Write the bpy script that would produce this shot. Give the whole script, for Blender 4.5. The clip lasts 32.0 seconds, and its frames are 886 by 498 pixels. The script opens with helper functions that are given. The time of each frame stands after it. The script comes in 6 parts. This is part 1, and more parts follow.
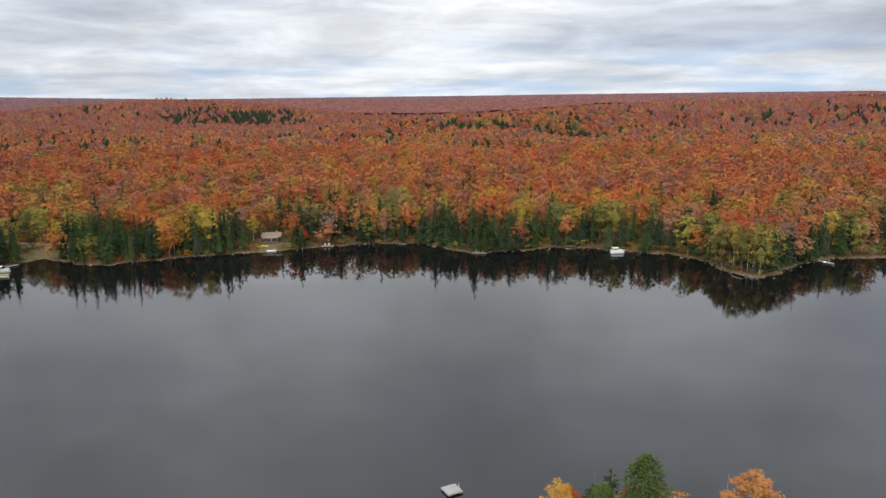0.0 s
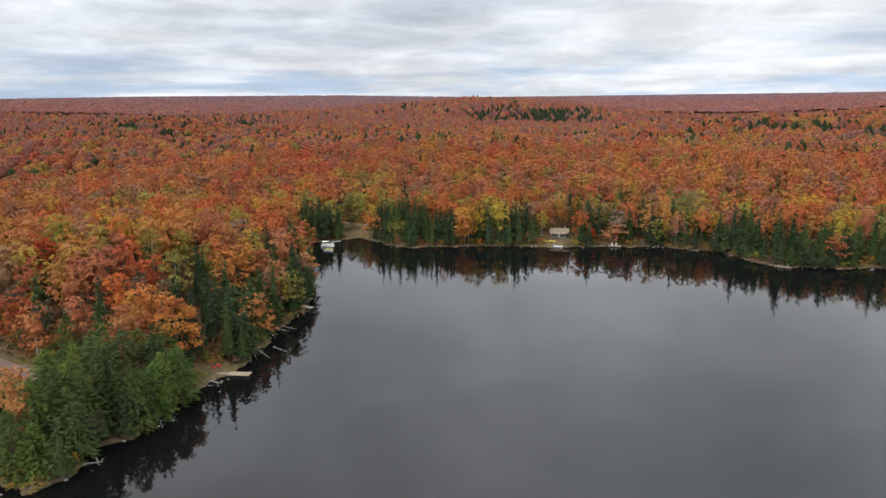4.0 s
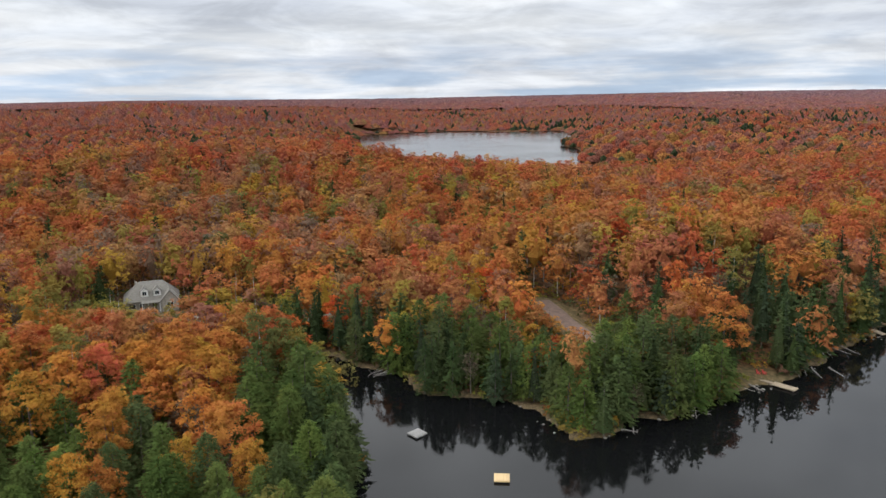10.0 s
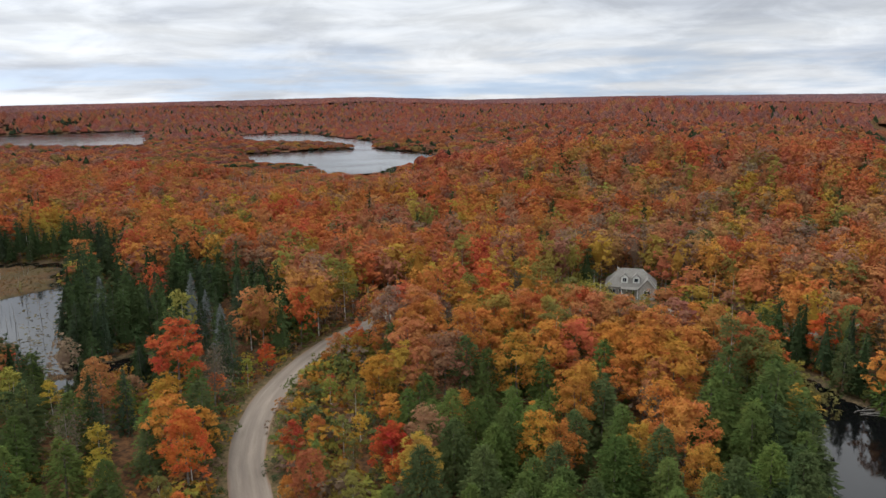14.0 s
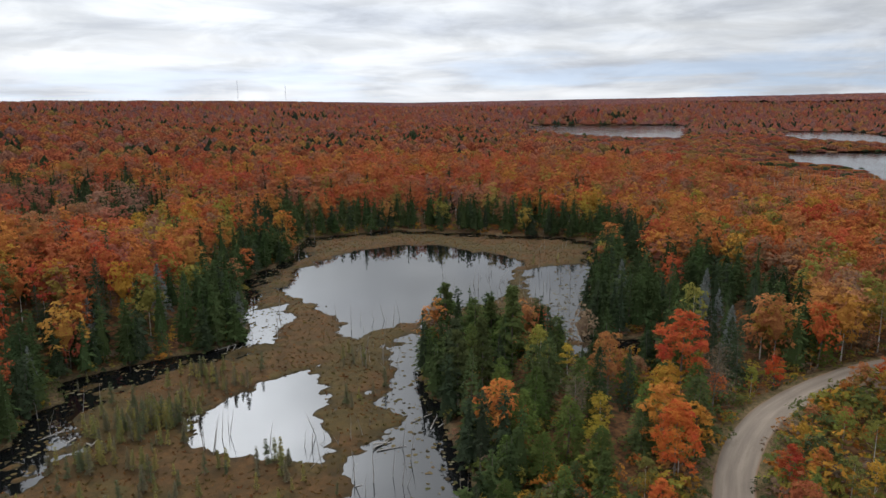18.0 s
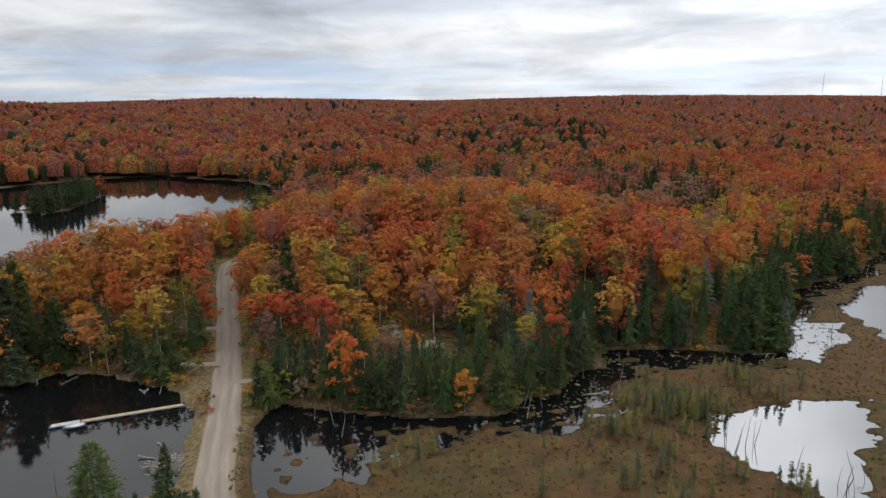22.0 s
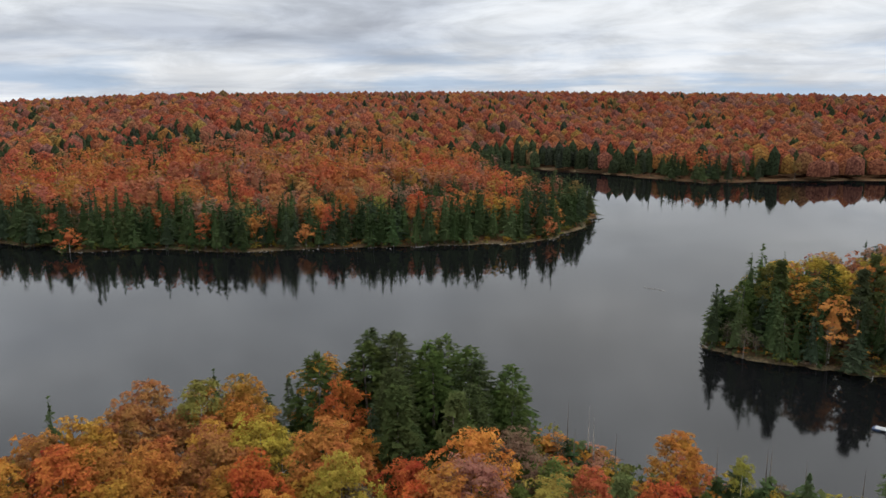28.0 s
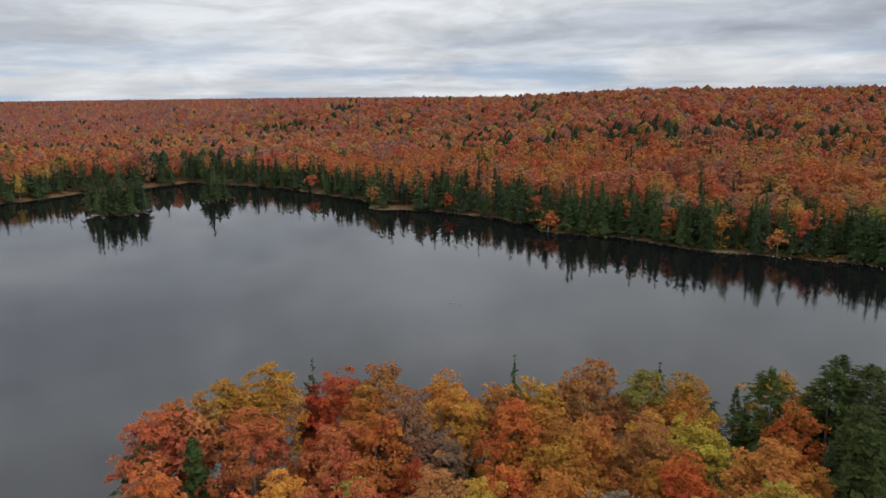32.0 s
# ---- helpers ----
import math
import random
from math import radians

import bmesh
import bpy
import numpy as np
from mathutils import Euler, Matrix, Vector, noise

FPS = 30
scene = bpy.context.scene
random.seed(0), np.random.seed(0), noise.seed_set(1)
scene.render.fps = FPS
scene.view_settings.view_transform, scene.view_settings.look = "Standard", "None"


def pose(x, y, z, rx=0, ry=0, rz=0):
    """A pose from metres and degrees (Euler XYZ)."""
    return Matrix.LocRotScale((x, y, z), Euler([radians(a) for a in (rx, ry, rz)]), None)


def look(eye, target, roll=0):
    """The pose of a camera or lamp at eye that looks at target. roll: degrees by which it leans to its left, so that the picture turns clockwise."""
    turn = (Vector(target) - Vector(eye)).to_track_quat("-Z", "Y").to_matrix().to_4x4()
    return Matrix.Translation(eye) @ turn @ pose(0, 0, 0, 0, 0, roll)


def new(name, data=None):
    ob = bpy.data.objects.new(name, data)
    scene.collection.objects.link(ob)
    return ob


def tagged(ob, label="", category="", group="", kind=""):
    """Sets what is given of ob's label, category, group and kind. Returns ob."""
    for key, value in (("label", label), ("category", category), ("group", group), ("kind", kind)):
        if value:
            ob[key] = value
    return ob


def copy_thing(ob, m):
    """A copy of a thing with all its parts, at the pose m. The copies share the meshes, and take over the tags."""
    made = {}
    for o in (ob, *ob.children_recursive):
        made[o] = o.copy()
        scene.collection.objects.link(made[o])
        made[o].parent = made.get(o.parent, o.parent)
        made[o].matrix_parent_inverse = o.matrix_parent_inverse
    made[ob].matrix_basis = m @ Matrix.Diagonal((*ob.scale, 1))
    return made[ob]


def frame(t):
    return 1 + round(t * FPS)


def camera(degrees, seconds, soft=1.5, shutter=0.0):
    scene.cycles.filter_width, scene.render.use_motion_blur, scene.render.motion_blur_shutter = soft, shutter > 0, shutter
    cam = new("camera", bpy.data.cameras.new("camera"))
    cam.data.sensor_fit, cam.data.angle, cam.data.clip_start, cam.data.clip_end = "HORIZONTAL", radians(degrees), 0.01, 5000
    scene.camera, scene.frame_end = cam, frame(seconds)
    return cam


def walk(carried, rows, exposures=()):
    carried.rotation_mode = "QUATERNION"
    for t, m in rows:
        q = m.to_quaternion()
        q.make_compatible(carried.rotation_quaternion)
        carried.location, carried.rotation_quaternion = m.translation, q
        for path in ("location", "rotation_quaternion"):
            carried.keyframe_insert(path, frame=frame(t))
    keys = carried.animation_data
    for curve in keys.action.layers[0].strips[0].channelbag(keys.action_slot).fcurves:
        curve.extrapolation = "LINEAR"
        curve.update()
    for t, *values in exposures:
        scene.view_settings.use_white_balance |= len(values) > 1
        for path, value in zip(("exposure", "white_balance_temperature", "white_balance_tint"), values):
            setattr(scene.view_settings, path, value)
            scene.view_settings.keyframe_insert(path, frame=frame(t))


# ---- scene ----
cam = camera(63.07, 32.0)
EYE = (0.0, 0.0, 65.0)
# seconds, yaw, pitch, roll of a drone that turns where it hovers
TURN = [
    (0, 0.00, -11.78, 0.44), (0.5, 2.74, -11.78, 0.43), (1, 5.47, -11.78, 0.43), (1.5, 8.27, -11.79, 0.43),
    (2, 11.12, -11.80, 0.42), (2.5, 13.98, -11.80, 0.42), (3, 16.87, -11.80, 0.42), (3.5, 19.83, -11.79, 0.42),
    (5.5, 32.58, -11.78, 0.42), (6, 35.90, -11.78, 0.42), (6.5, 39.25, -11.77, 0.42), (7, 42.60, -11.78, 0.43),
    (7.5, 46.04, -11.79, 0.43), (8, 49.67, -11.81, 0.44), (8.5, 53.51, -11.82, 0.45), (9, 57.66, -11.82, 0.47),
    (9.5, 61.87, -11.82, 0.50), (10, 66.22, -11.82, 0.54), (10.5, 70.87, -11.83, 0.57), (11, 75.55, -11.83, 0.60),
    (11.5, 80.21, -11.83, 0.63), (12, 84.91, -11.82, 0.64), (12.5, 89.63, -11.81, 0.65), (13, 94.29, -11.80, 0.64),
    (13.5, 99.08, -11.80, 0.62), (15.5, 118.72, -11.81, 0.60), (16, 123.84, -11.80, 0.57), (16.5, 129.03, -11.79, 0.55),
    (17, 134.26, -11.78, 0.53), (17.5, 139.15, -11.78, 0.51), (18, 144.37, -11.80, 0.50), (18.5, 149.60, -11.81, 0.49),
    (19, 154.87, -11.82, 0.48), (19.5, 160.11, -11.82, 0.47), (20, 165.35, -11.83, 0.47), (20.5, 170.66, -11.83, 0.47),
    (21, 176.01, -11.83, 0.47), (21.5, 181.54, -11.84, 0.48), (22, 187.09, -11.85, 0.49), (22.5, 192.71, -11.86, 0.50),
    (23, 198.37, -11.86, 0.50), (23.5, 204.36, -11.85, 0.50), (24, 210.30, -11.85, 0.50), (24.5, 215.91, -11.86, 0.50),
    (25, 221.19, -11.86, 0.49), (25.5, 226.51, -11.85, 0.49), (27.5, 245.80, -11.84, 0.48), (28, 250.24, -11.83, 0.47),
    (28.5, 254.67, -11.83, 0.47), (29, 259.22, -11.83, 0.47), (29.5, 263.79, -11.83, 0.48), (30, 268.35, -11.84, 0.48),
    (30.5, 272.84, -11.85, 0.48), (31, 277.39, -11.87, 0.48), (31.5, 281.95, -11.89, 0.48), (32, 286.50, -11.91, 0.49),
]
# the drone's camera closes down a little as it turns towards the bright side of the sky
EXPOSURES = [(0, 0.0), (6, 0.05), (10, 0.0), (13, -0.05), (16, -0.18), (18, -0.28), (23, -0.28), (25, -0.16), (28, -0.12), (32, -0.26)]
walk(cam, [(t, pose(*EYE, 90 + p, r, y)) for t, y, p, r in TURN], EXPOSURES)

# ---------------------------------------------------------------- world and light
SUN_AZ, SUN_EL = radians(161), radians(42)      # counter-clockwise from +y
SUN_DIR = Vector((-math.sin(SUN_AZ) * math.cos(SUN_EL), math.cos(SUN_AZ) * math.cos(SUN_EL), math.sin(SUN_EL)))

BREAK_DIR = Vector((-math.sin(SUN_AZ) * 0.9, math.cos(SUN_AZ) * 0.9, 0.44)).normalized()      # the brightest break in the clouds, below the sun


class Nodes:
    """Short hand for node trees."""

    def __init__(self, tree):
        self.tree = tree
        tree.nodes.clear()

    def add(self, kind, sockets=(), **props):
        n = self.tree.nodes.new(kind)
        for k, v in props.items():
            setattr(n, k, v)
        for k, v in dict(sockets).items():
            self.link(v, n.inputs[k])
        return n

    def link(self, v, socket):
        if isinstance(v, bpy.types.NodeSocket):
            self.tree.links.new(v, socket)
        elif isinstance(v, bpy.types.Node):
            self.tree.links.new(v.outputs[0], socket)
        else:
            socket.default_value = v

    def math(self, op, a, b=0.0, c=0.0, clamp=False):
        return self.add("ShaderNodeMath", {0: a, 1: b, 2: c}, operation=op, use_clamp=clamp).outputs[0]

    def vec(self, op, a, b=(0, 0, 0)):
        n = self.add("ShaderNodeVectorMath", {0: a, 1: b}, operation=op)
        return n.outputs["Value"] if op in ("DOT_PRODUCT", "LENGTH", "DISTANCE") else n.outputs["Vector"]

    def noise(self, vector, scale, detail=3.0, rough=0.55, out="Fac", distort=0.0):
        return self.add("ShaderNodeTexNoise", {"Vector": vector, "Scale": scale, "Detail": detail, "Roughness": rough, "Distortion": distort}).outputs[out]

    def ramp(self, fac, *stops):
        n = self.add("ShaderNodeValToRGB", {"Fac": fac})
        els = n.color_ramp.elements
        while len(els) < len(stops):
            els.new(0.5)
        for e, (p, c) in zip(els, stops):
            e.position = p
            e.color = (*c, 1) if isinstance(c, tuple) else (c, c, c, 1)
        return n.outputs["Color"]

    def mix(self, fac, a, b, blend="MIX"):
        n = self.add("ShaderNodeMix", data_type="RGBA", blend_type=blend)
        for s, v in ((n.inputs[0], fac), (n.inputs[6], a), (n.inputs[7], b)):
            self.link((*v, 1) if isinstance(v, tuple) and len(v) == 3 else v, s)
        return n.outputs[2]

    def smooth(self, v, lo, hi, a=0.0, b=1.0):
        return self.add("ShaderNodeMapRange", {"Value": v, "From Min": lo, "From Max": hi, "To Min": a, "To Max": b}, interpolation_type="SMOOTHSTEP").outputs[0]


def build_world():
    world = bpy.data.worlds.new("overcast_sky")
    world.use_nodes = True
    scene.world = world
    n = Nodes(world.node_tree)
    d = n.add("ShaderNodeTexCoord").outputs["Generated"]
    sep = n.add("ShaderNodeSeparateXYZ", {0: d})
    z = sep.outputs["Z"]
    lift = n.math("ADD", n.math("MAXIMUM", z, 0.0), 0.06)
    flat = n.add("ShaderNodeCombineXYZ", {0: n.math("DIVIDE", sep.outputs["X"], lift), 1: n.math("DIVIDE", sep.outputs["Y"], lift), 2: 0.0}).outputs[0]
    big = n.noise(n.vec("ADD", flat, (4.0, 9.0, 0.0)), 0.20, 5.0, 0.50, distort=0.35)
    fine = n.noise(n.vec("ADD", flat, (31.0, 17.0, 3.0)), 0.62, 6.0, 0.56, distort=0.3)
    toward = n.math("MAXIMUM", n.vec("DOT_PRODUCT", d, tuple(BREAK_DIR)), 0.0)
    glow = n.math("ADD", n.math("MULTIPLY", n.math("POWER", toward, 7.0), 0.62), n.math("MULTIPLY", n.math("POWER", toward, 90.0), 5.0))
    thick = n.math("ADD", n.math("MULTIPLY", big, 0.68), n.math("MULTIPLY", fine, 0.32))
    tone = n.ramp(thick, (0.37, (0.96, 0.98, 1.0)), (0.48, (0.80, 0.84, 0.89)), (0.56, (0.60, 0.645, 0.72)), (0.66, (0.44, 0.475, 0.55)))
    tone = n.mix(n.smooth(z, 0.0, 0.11, 0.4, 0.0), tone, (0.86, 0.885, 0.93))
    # an overcast sky brightens towards the zenith
    rise = n.math("ADD", 1.0, n.math("MULTIPLY", n.smooth(z, 0.05, 0.75), 1.2))
    patch = n.smooth(n.noise(n.vec("ADD", d, (2.0, 5.0, 1.0)), 2.4, 4.0, 0.6), 0.34, 0.66, 0.86, 1.16)
    patch = n.math("ADD", 1.0, n.math("MULTIPLY", n.math("SUBTRACT", patch, 1.0), n.smooth(z, 0.08, 0.3)))
    bright = n.math("MULTIPLY", n.math("MULTIPLY", n.math("ADD", 1.0, glow), rise), patch)
    # ragged layers of low cloud, seen edge on
    rows = n.noise(n.vec("MULTIPLY", n.vec("ADD", d, (0.7, 3.1, 0.0)), (4.0, 4.0, 17.0)), 1.6, 6.0, 0.6, distort=0.5)
    rows = n.math("ADD", 1.0, n.math("MULTIPLY", n.smooth(rows, 0.34, 0.66, -0.15, 0.12), n.smooth(z, 0.10, 0.30, 1.0, 0.3)))
    bright = n.math("MULTIPLY", bright, rows)
    # the cloud sheet is thicker on the sun's side
    side = n.vec("DOT_PRODUCT", d, (SUN_DIR[0], SUN_DIR[1], 0.0))
    sheet_on = n.math("MULTIPLY", n.smooth(z, 0.10, 0.20), n.smooth(z, 0.50, 0.34))
    bright = n.math("MULTIPLY", bright, n.math("SUBTRACT", 1.0, n.math("MULTIPLY", n.math("MULTIPLY", side, 0.10), sheet_on)))
    # clear strips low over the horizon
    low = n.smooth(z, 0.02, 0.10, 1.0, 0.0)
    streak = n.noise(n.vec("MULTIPLY", d, (4.0, 4.0, 34.0)), 1.3, 4.0, 0.55)
    gap = n.math("MULTIPLY", n.smooth(n.math("ADD", n.math("MULTIPLY", streak, 0.6), n.math("MULTIPLY", big, 0.4)), 0.44, 0.60), low)
    gap = n.math("MULTIPLY", gap, 0.6)
    lifted = n.vec("NORMALIZE", n.vec("ADD", d, (0.0, 0.0, 0.2)))
    sky = n.add("ShaderNodeTexSky", {"Vector": lifted}, sky_type="NISHITA", sun_disc=False, sun_elevation=SUN_EL, sun_rotation=-SUN_AZ)
    clear = n.add("ShaderNodeBackground", {"Color": sky.outputs[0], "Strength": 0.15})
    cloud = n.add("ShaderNodeBackground", {"Color": tone, "Strength": bright})
    both = n.add("ShaderNodeMixShader", {0: gap, 1: cloud.outputs[0], 2: clear.outputs[0]})
    n.add("ShaderNodeOutputWorld", {0: both.outputs[0]})


build_world()
sun = new("sun", bpy.data.lights.new("sun", "SUN"))
sun.data.energy, sun.data.angle, sun.data.color = 1.1, radians(16), (1.0, 0.96, 0.90)
sun.matrix_world = look((0, 0, 0), -SUN_DIR)


# ---------------------------------------------------------------- materials
def material(name):
    m = bpy.data.materials.new(name)
    m.use_nodes = True
    return m, Nodes(m.node_tree)


def finish(n, shader):
    n.add("ShaderNodeOutputMaterial", {0: shader})


def leaf_material(name, source, through_light=0.24, spread=0.24, lace=3.0, solid=0.46, turn=0.10, rich=1.0):
    """Sprays of leaves with gaps between them. Foliage whose colour comes from the tree ('tint' of the mesh, or the object's own colour), varied leaf by leaf."""
    m, n = material(name)
    if source == "tint":
        base = n.add("ShaderNodeAttribute", attribute_name="tint").outputs["Color"]
    else:
        base = n.add("ShaderNodeObjectInfo").outputs["Color"]
    pos = n.add("ShaderNodeNewGeometry").outputs["Position"]
    isl = n.add("ShaderNodeNewGeometry").outputs["Random Per Island"]
    mott = n.math("ADD", n.math("MULTIPLY", n.noise(pos, 0.9, 3.0), 0.55), n.smooth(n.noise(pos, lace * 1.05, 2.0, 0.6), 0.34, 0.66, 0.05, 0.40))
    hue = n.add("ShaderNodeHueSaturation", {"Hue": n.math("ADD", n.math("ADD", 0.5, n.math("MULTIPLY", n.math("SUBTRACT", mott, 0.5), 0.055)), n.math("MULTIPLY", n.math("SUBTRACT", n.noise(pos, 0.24, 1.0), 0.54), turn)),
                                            "Saturation": rich,
                                            "Value": n.math("ADD", 1.0 - spread * 1.5, n.math("MULTIPLY", n.math("ADD", n.math("MULTIPLY", isl, 0.6), n.math("MULTIPLY", mott, 2.4)), spread)),
                                            "Color": base}).outputs[0]
    diff = n.add("ShaderNodeBsdfDiffuse", {"Color": hue, "Roughness": 0.6})
    tr = n.add("ShaderNodeBsdfTranslucent", {"Color": hue})
    leaf = n.add("ShaderNodeMixShader", {0: through_light, 1: diff.outputs[0], 2: tr.outputs[0]})
    gaps = n.math("GREATER_THAN", n.noise(pos, lace, 2.0, 0.6), solid)
    finish(n, n.add("ShaderNodeMixShader", {0: gaps, 1: n.add("ShaderNodeBsdfTransparent").outputs[0], 2: leaf.outputs[0]}).outputs[0])
    return m


def canopy_material(name, scale):
    """Crowns of far woods: the tree's own tint with finer mottling, shaded gaps between sprays painted in, and relief.
    """
    m, n = material(name)
    base = n.add("ShaderNodeAttribute", attribute_name="tint").outputs["Color"]
    pos = n.add("ShaderNodeNewGeometry").outputs["Position"]
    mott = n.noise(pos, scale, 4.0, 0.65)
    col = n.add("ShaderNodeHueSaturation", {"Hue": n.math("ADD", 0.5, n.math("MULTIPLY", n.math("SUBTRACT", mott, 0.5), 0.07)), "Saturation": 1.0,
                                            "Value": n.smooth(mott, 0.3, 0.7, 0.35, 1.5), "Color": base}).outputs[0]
    bump = n.add("ShaderNodeBump", {"Strength": 1.0, "Distance": 1.2, "Height": n.noise(pos, scale * 1.7, 3.0, 0.6)})
    finish(n, n.add("ShaderNodeBsdfDiffuse", {"Color": col, "Roughness": 0.8, "Normal": bump.outputs[0]}).outputs[0])
    return m


def surface(name, dark, light, scale=2.0, rough=0.85, bump=0.3, dist=0.05, stretch=(1, 1, 1), metal=0.0, coords="Object"):
    """Two tones of one material with grain at two scales."""
    m, n = material(name)
    co = n.vec("MULTIPLY", n.add("ShaderNodeTexCoord").outputs[coords], stretch)
    a, b = n.noise(co, scale, 5.0, 0.6), n.noise(co, scale * 7.3, 3.0, 0.6)
    f = n.math("ADD", n.math("MULTIPLY", a, 0.65), n.math("MULTIPLY", b, 0.35))
    rnd = n.add("ShaderNodeObjectInfo").outputs["Random"]
    col = n.mix(n.smooth(f, 0.3, 0.7), dark, light)
    col = n.add("ShaderNodeHueSaturation", {"Value": n.math("ADD", 0.9, n.math("MULTIPLY", rnd, 0.2)), "Color": col}).outputs[0]
    bp = n.add("ShaderNodeBump", {"Strength": bump, "Distance": dist, "Height": f})
    finish(n, n.add("ShaderNodeBsdfPrincipled", {"Base Color": col, "Roughness": rough, "Metallic": metal, "Normal": bp.outputs[0]}).outputs[0])
    return m


def water_material(name="lake_water", rough=(0.03, 0.07), wave=(0.02, 0.09)):
    m, n = material(name)
    pos = n.add("ShaderNodeNewGeometry").outputs["Position"]
    wide = n.noise(pos, 0.012, 3.0)
    ripple = n.noise(pos, 1.6, 3.0, 0.6)
    bump = n.add("ShaderNodeBump", {"Strength": n.smooth(wide, 0.4, 0.65, *wave), "Distance": 0.05, "Height": ripple})
    finish(n, n.add("ShaderNodeBsdfPrincipled", {"Base Color": (0.004, 0.0042, 0.0045, 1), "Roughness": n.smooth(wide, 0.4, 0.7, *rough), "IOR": 1.333,
                                                 "Normal": bump.outputs[0]}).outputs[0])
    return m


def ground_material():
    """Leaf litter, with the zones of the plan mixed in: red bog, green bank, blue bare dirt."""
    m, n = material("ground")
    pos = n.add("ShaderNodeNewGeometry").outputs["Position"]
    zone = n.add("ShaderNodeSeparateColor", {0: n.add("ShaderNodeAttribute", attribute_name="zone").outputs["Color"]})
    a, b, c = n.noise(pos, 0.12, 5.0), n.noise(pos, 0.9, 5.0, 0.65), n.noise(pos, 5.0, 4.0, 0.7)
    litter = n.mix(n.smooth(b, 0.3, 0.7), (0.035, 0.022, 0.014), (0.16, 0.075, 0.03))
    bog = n.ramp(n.math("ADD", n.math("MULTIPLY", a, 0.45), n.math("MULTIPLY", b, 0.55)), (0.33, (0.030, 0.024, 0.012)), (0.44, (0.095, 0.060, 0.022)),
                 (0.52, (0.145, 0.074, 0.026)), (0.60, (0.10, 0.068, 0.025)), (0.70, (0.072, 0.070, 0.026)))
    wide = n.smooth(n.noise(pos, 0.035, 3.0, 0.6), 0.42, 0.58)
    bog = n.mix(n.math("MULTIPLY", wide, 0.55), bog, n.mix(b, (0.05, 0.045, 0.016), (0.13, 0.10, 0.034)))
    bog = n.mix(n.math("MULTIPLY", n.smooth(wide, 0.7, 0.2), 0.62), bog, n.mix(b, (0.07, 0.035, 0.016), (0.19, 0.088, 0.034)))
    bog = n.mix(n.smooth(n.noise(pos, 0.22, 7.0, 0.78), 0.36, 0.64, 0.72, 0.12), bog, (0.032, 0.024, 0.011))
    damp = n.add("ShaderNodeSeparateXYZ", {0: pos}).outputs[2]
    bog = n.mix(n.smooth(n.math("ADD", damp, n.math("MULTIPLY", n.math("SUBTRACT", b, 0.5), 0.25)), 0.02, 0.22, 0.75, 0.0), bog, (0.026, 0.021, 0.011))
    bog = n.mix(n.smooth(c, 0.35, 0.7), n.mix(0.55, bog, (0.02, 0.015, 0.008)), bog)
    bank = n.mix(n.smooth(n.math("ADD", n.math("MULTIPLY", b, 0.5), n.math("MULTIPLY", c, 0.5)), 0.4, 0.6), (0.045, 0.035, 0.02), (0.17, 0.125, 0.07))
    grass = n.mix(n.smooth(b, 0.35, 0.65), (0.07, 0.06, 0.026), (0.16, 0.115, 0.06))
    col = n.mix(zone.outputs[1], litter, bank)
    col = n.mix(zone.outputs[2], col, grass)
    col = n.mix(zone.outputs[0], col, bog)
    h = n.math("ADD", n.math("MULTIPLY", b, 0.6), n.math("MULTIPLY", c, 0.4))
    bump = n.add("ShaderNodeBump", {"Strength": 0.8, "Distance": 0.35, "Height": h})
    finish(n, n.add("ShaderNodeBsdfPrincipled", {"Base Color": col, "Roughness": 0.95, "Specular IOR Level": 0.1, "Normal": bump.outputs[0]}).outputs[0])
    return m


def gravel_material():
    m, n = material("gravel_road")
    uv = n.add("ShaderNodeUVMap").outputs[0]
    sep = n.add("ShaderNodeSeparateXYZ", {0: uv})
    pos = n.add("ShaderNodeNewGeometry").outputs["Position"]
    track = n.math("ADD", 0.5, n.math("MULTIPLY", n.math("SINE", n.math("MULTIPLY", sep.outputs[0], 18.8)), 0.5))
    b, c = n.noise(n.vec("MULTIPLY", uv, (9.0, 0.5, 0.0)), 1.0, 5.0), n.noise(pos, 6.0, 4.0, 0.7)
    f = n.math("ADD", n.math("MULTIPLY", track, 0.09), n.math("ADD", n.math("MULTIPLY", b, 0.4), n.math("MULTIPLY", c, 0.4)))
    col = n.mix(n.smooth(f, 0.3, 0.8), (0.14, 0.110, 0.085), (0.31, 0.252, 0.197))
    edge = n.smooth(n.math("ADD", n.math("ABSOLUTE", n.math("SUBTRACT", sep.outputs[0], 0.5)), n.math("MULTIPLY", n.math("SUBTRACT", b, 0.5), 0.25)), 0.40, 0.48)
    col = n.mix(edge, col, n.mix(c, (0.12, 0.068, 0.038), (0.21, 0.128, 0.078)))
    bump = n.add("ShaderNodeBump", {"Strength": 0.5, "Distance": 0.06, "Height": f})
    finish(n, n.add("ShaderNodeBsdfPrincipled", {"Base Color": col, "Roughness": 0.95, "Normal": bump.outputs[0]}).outputs[0])
    return m


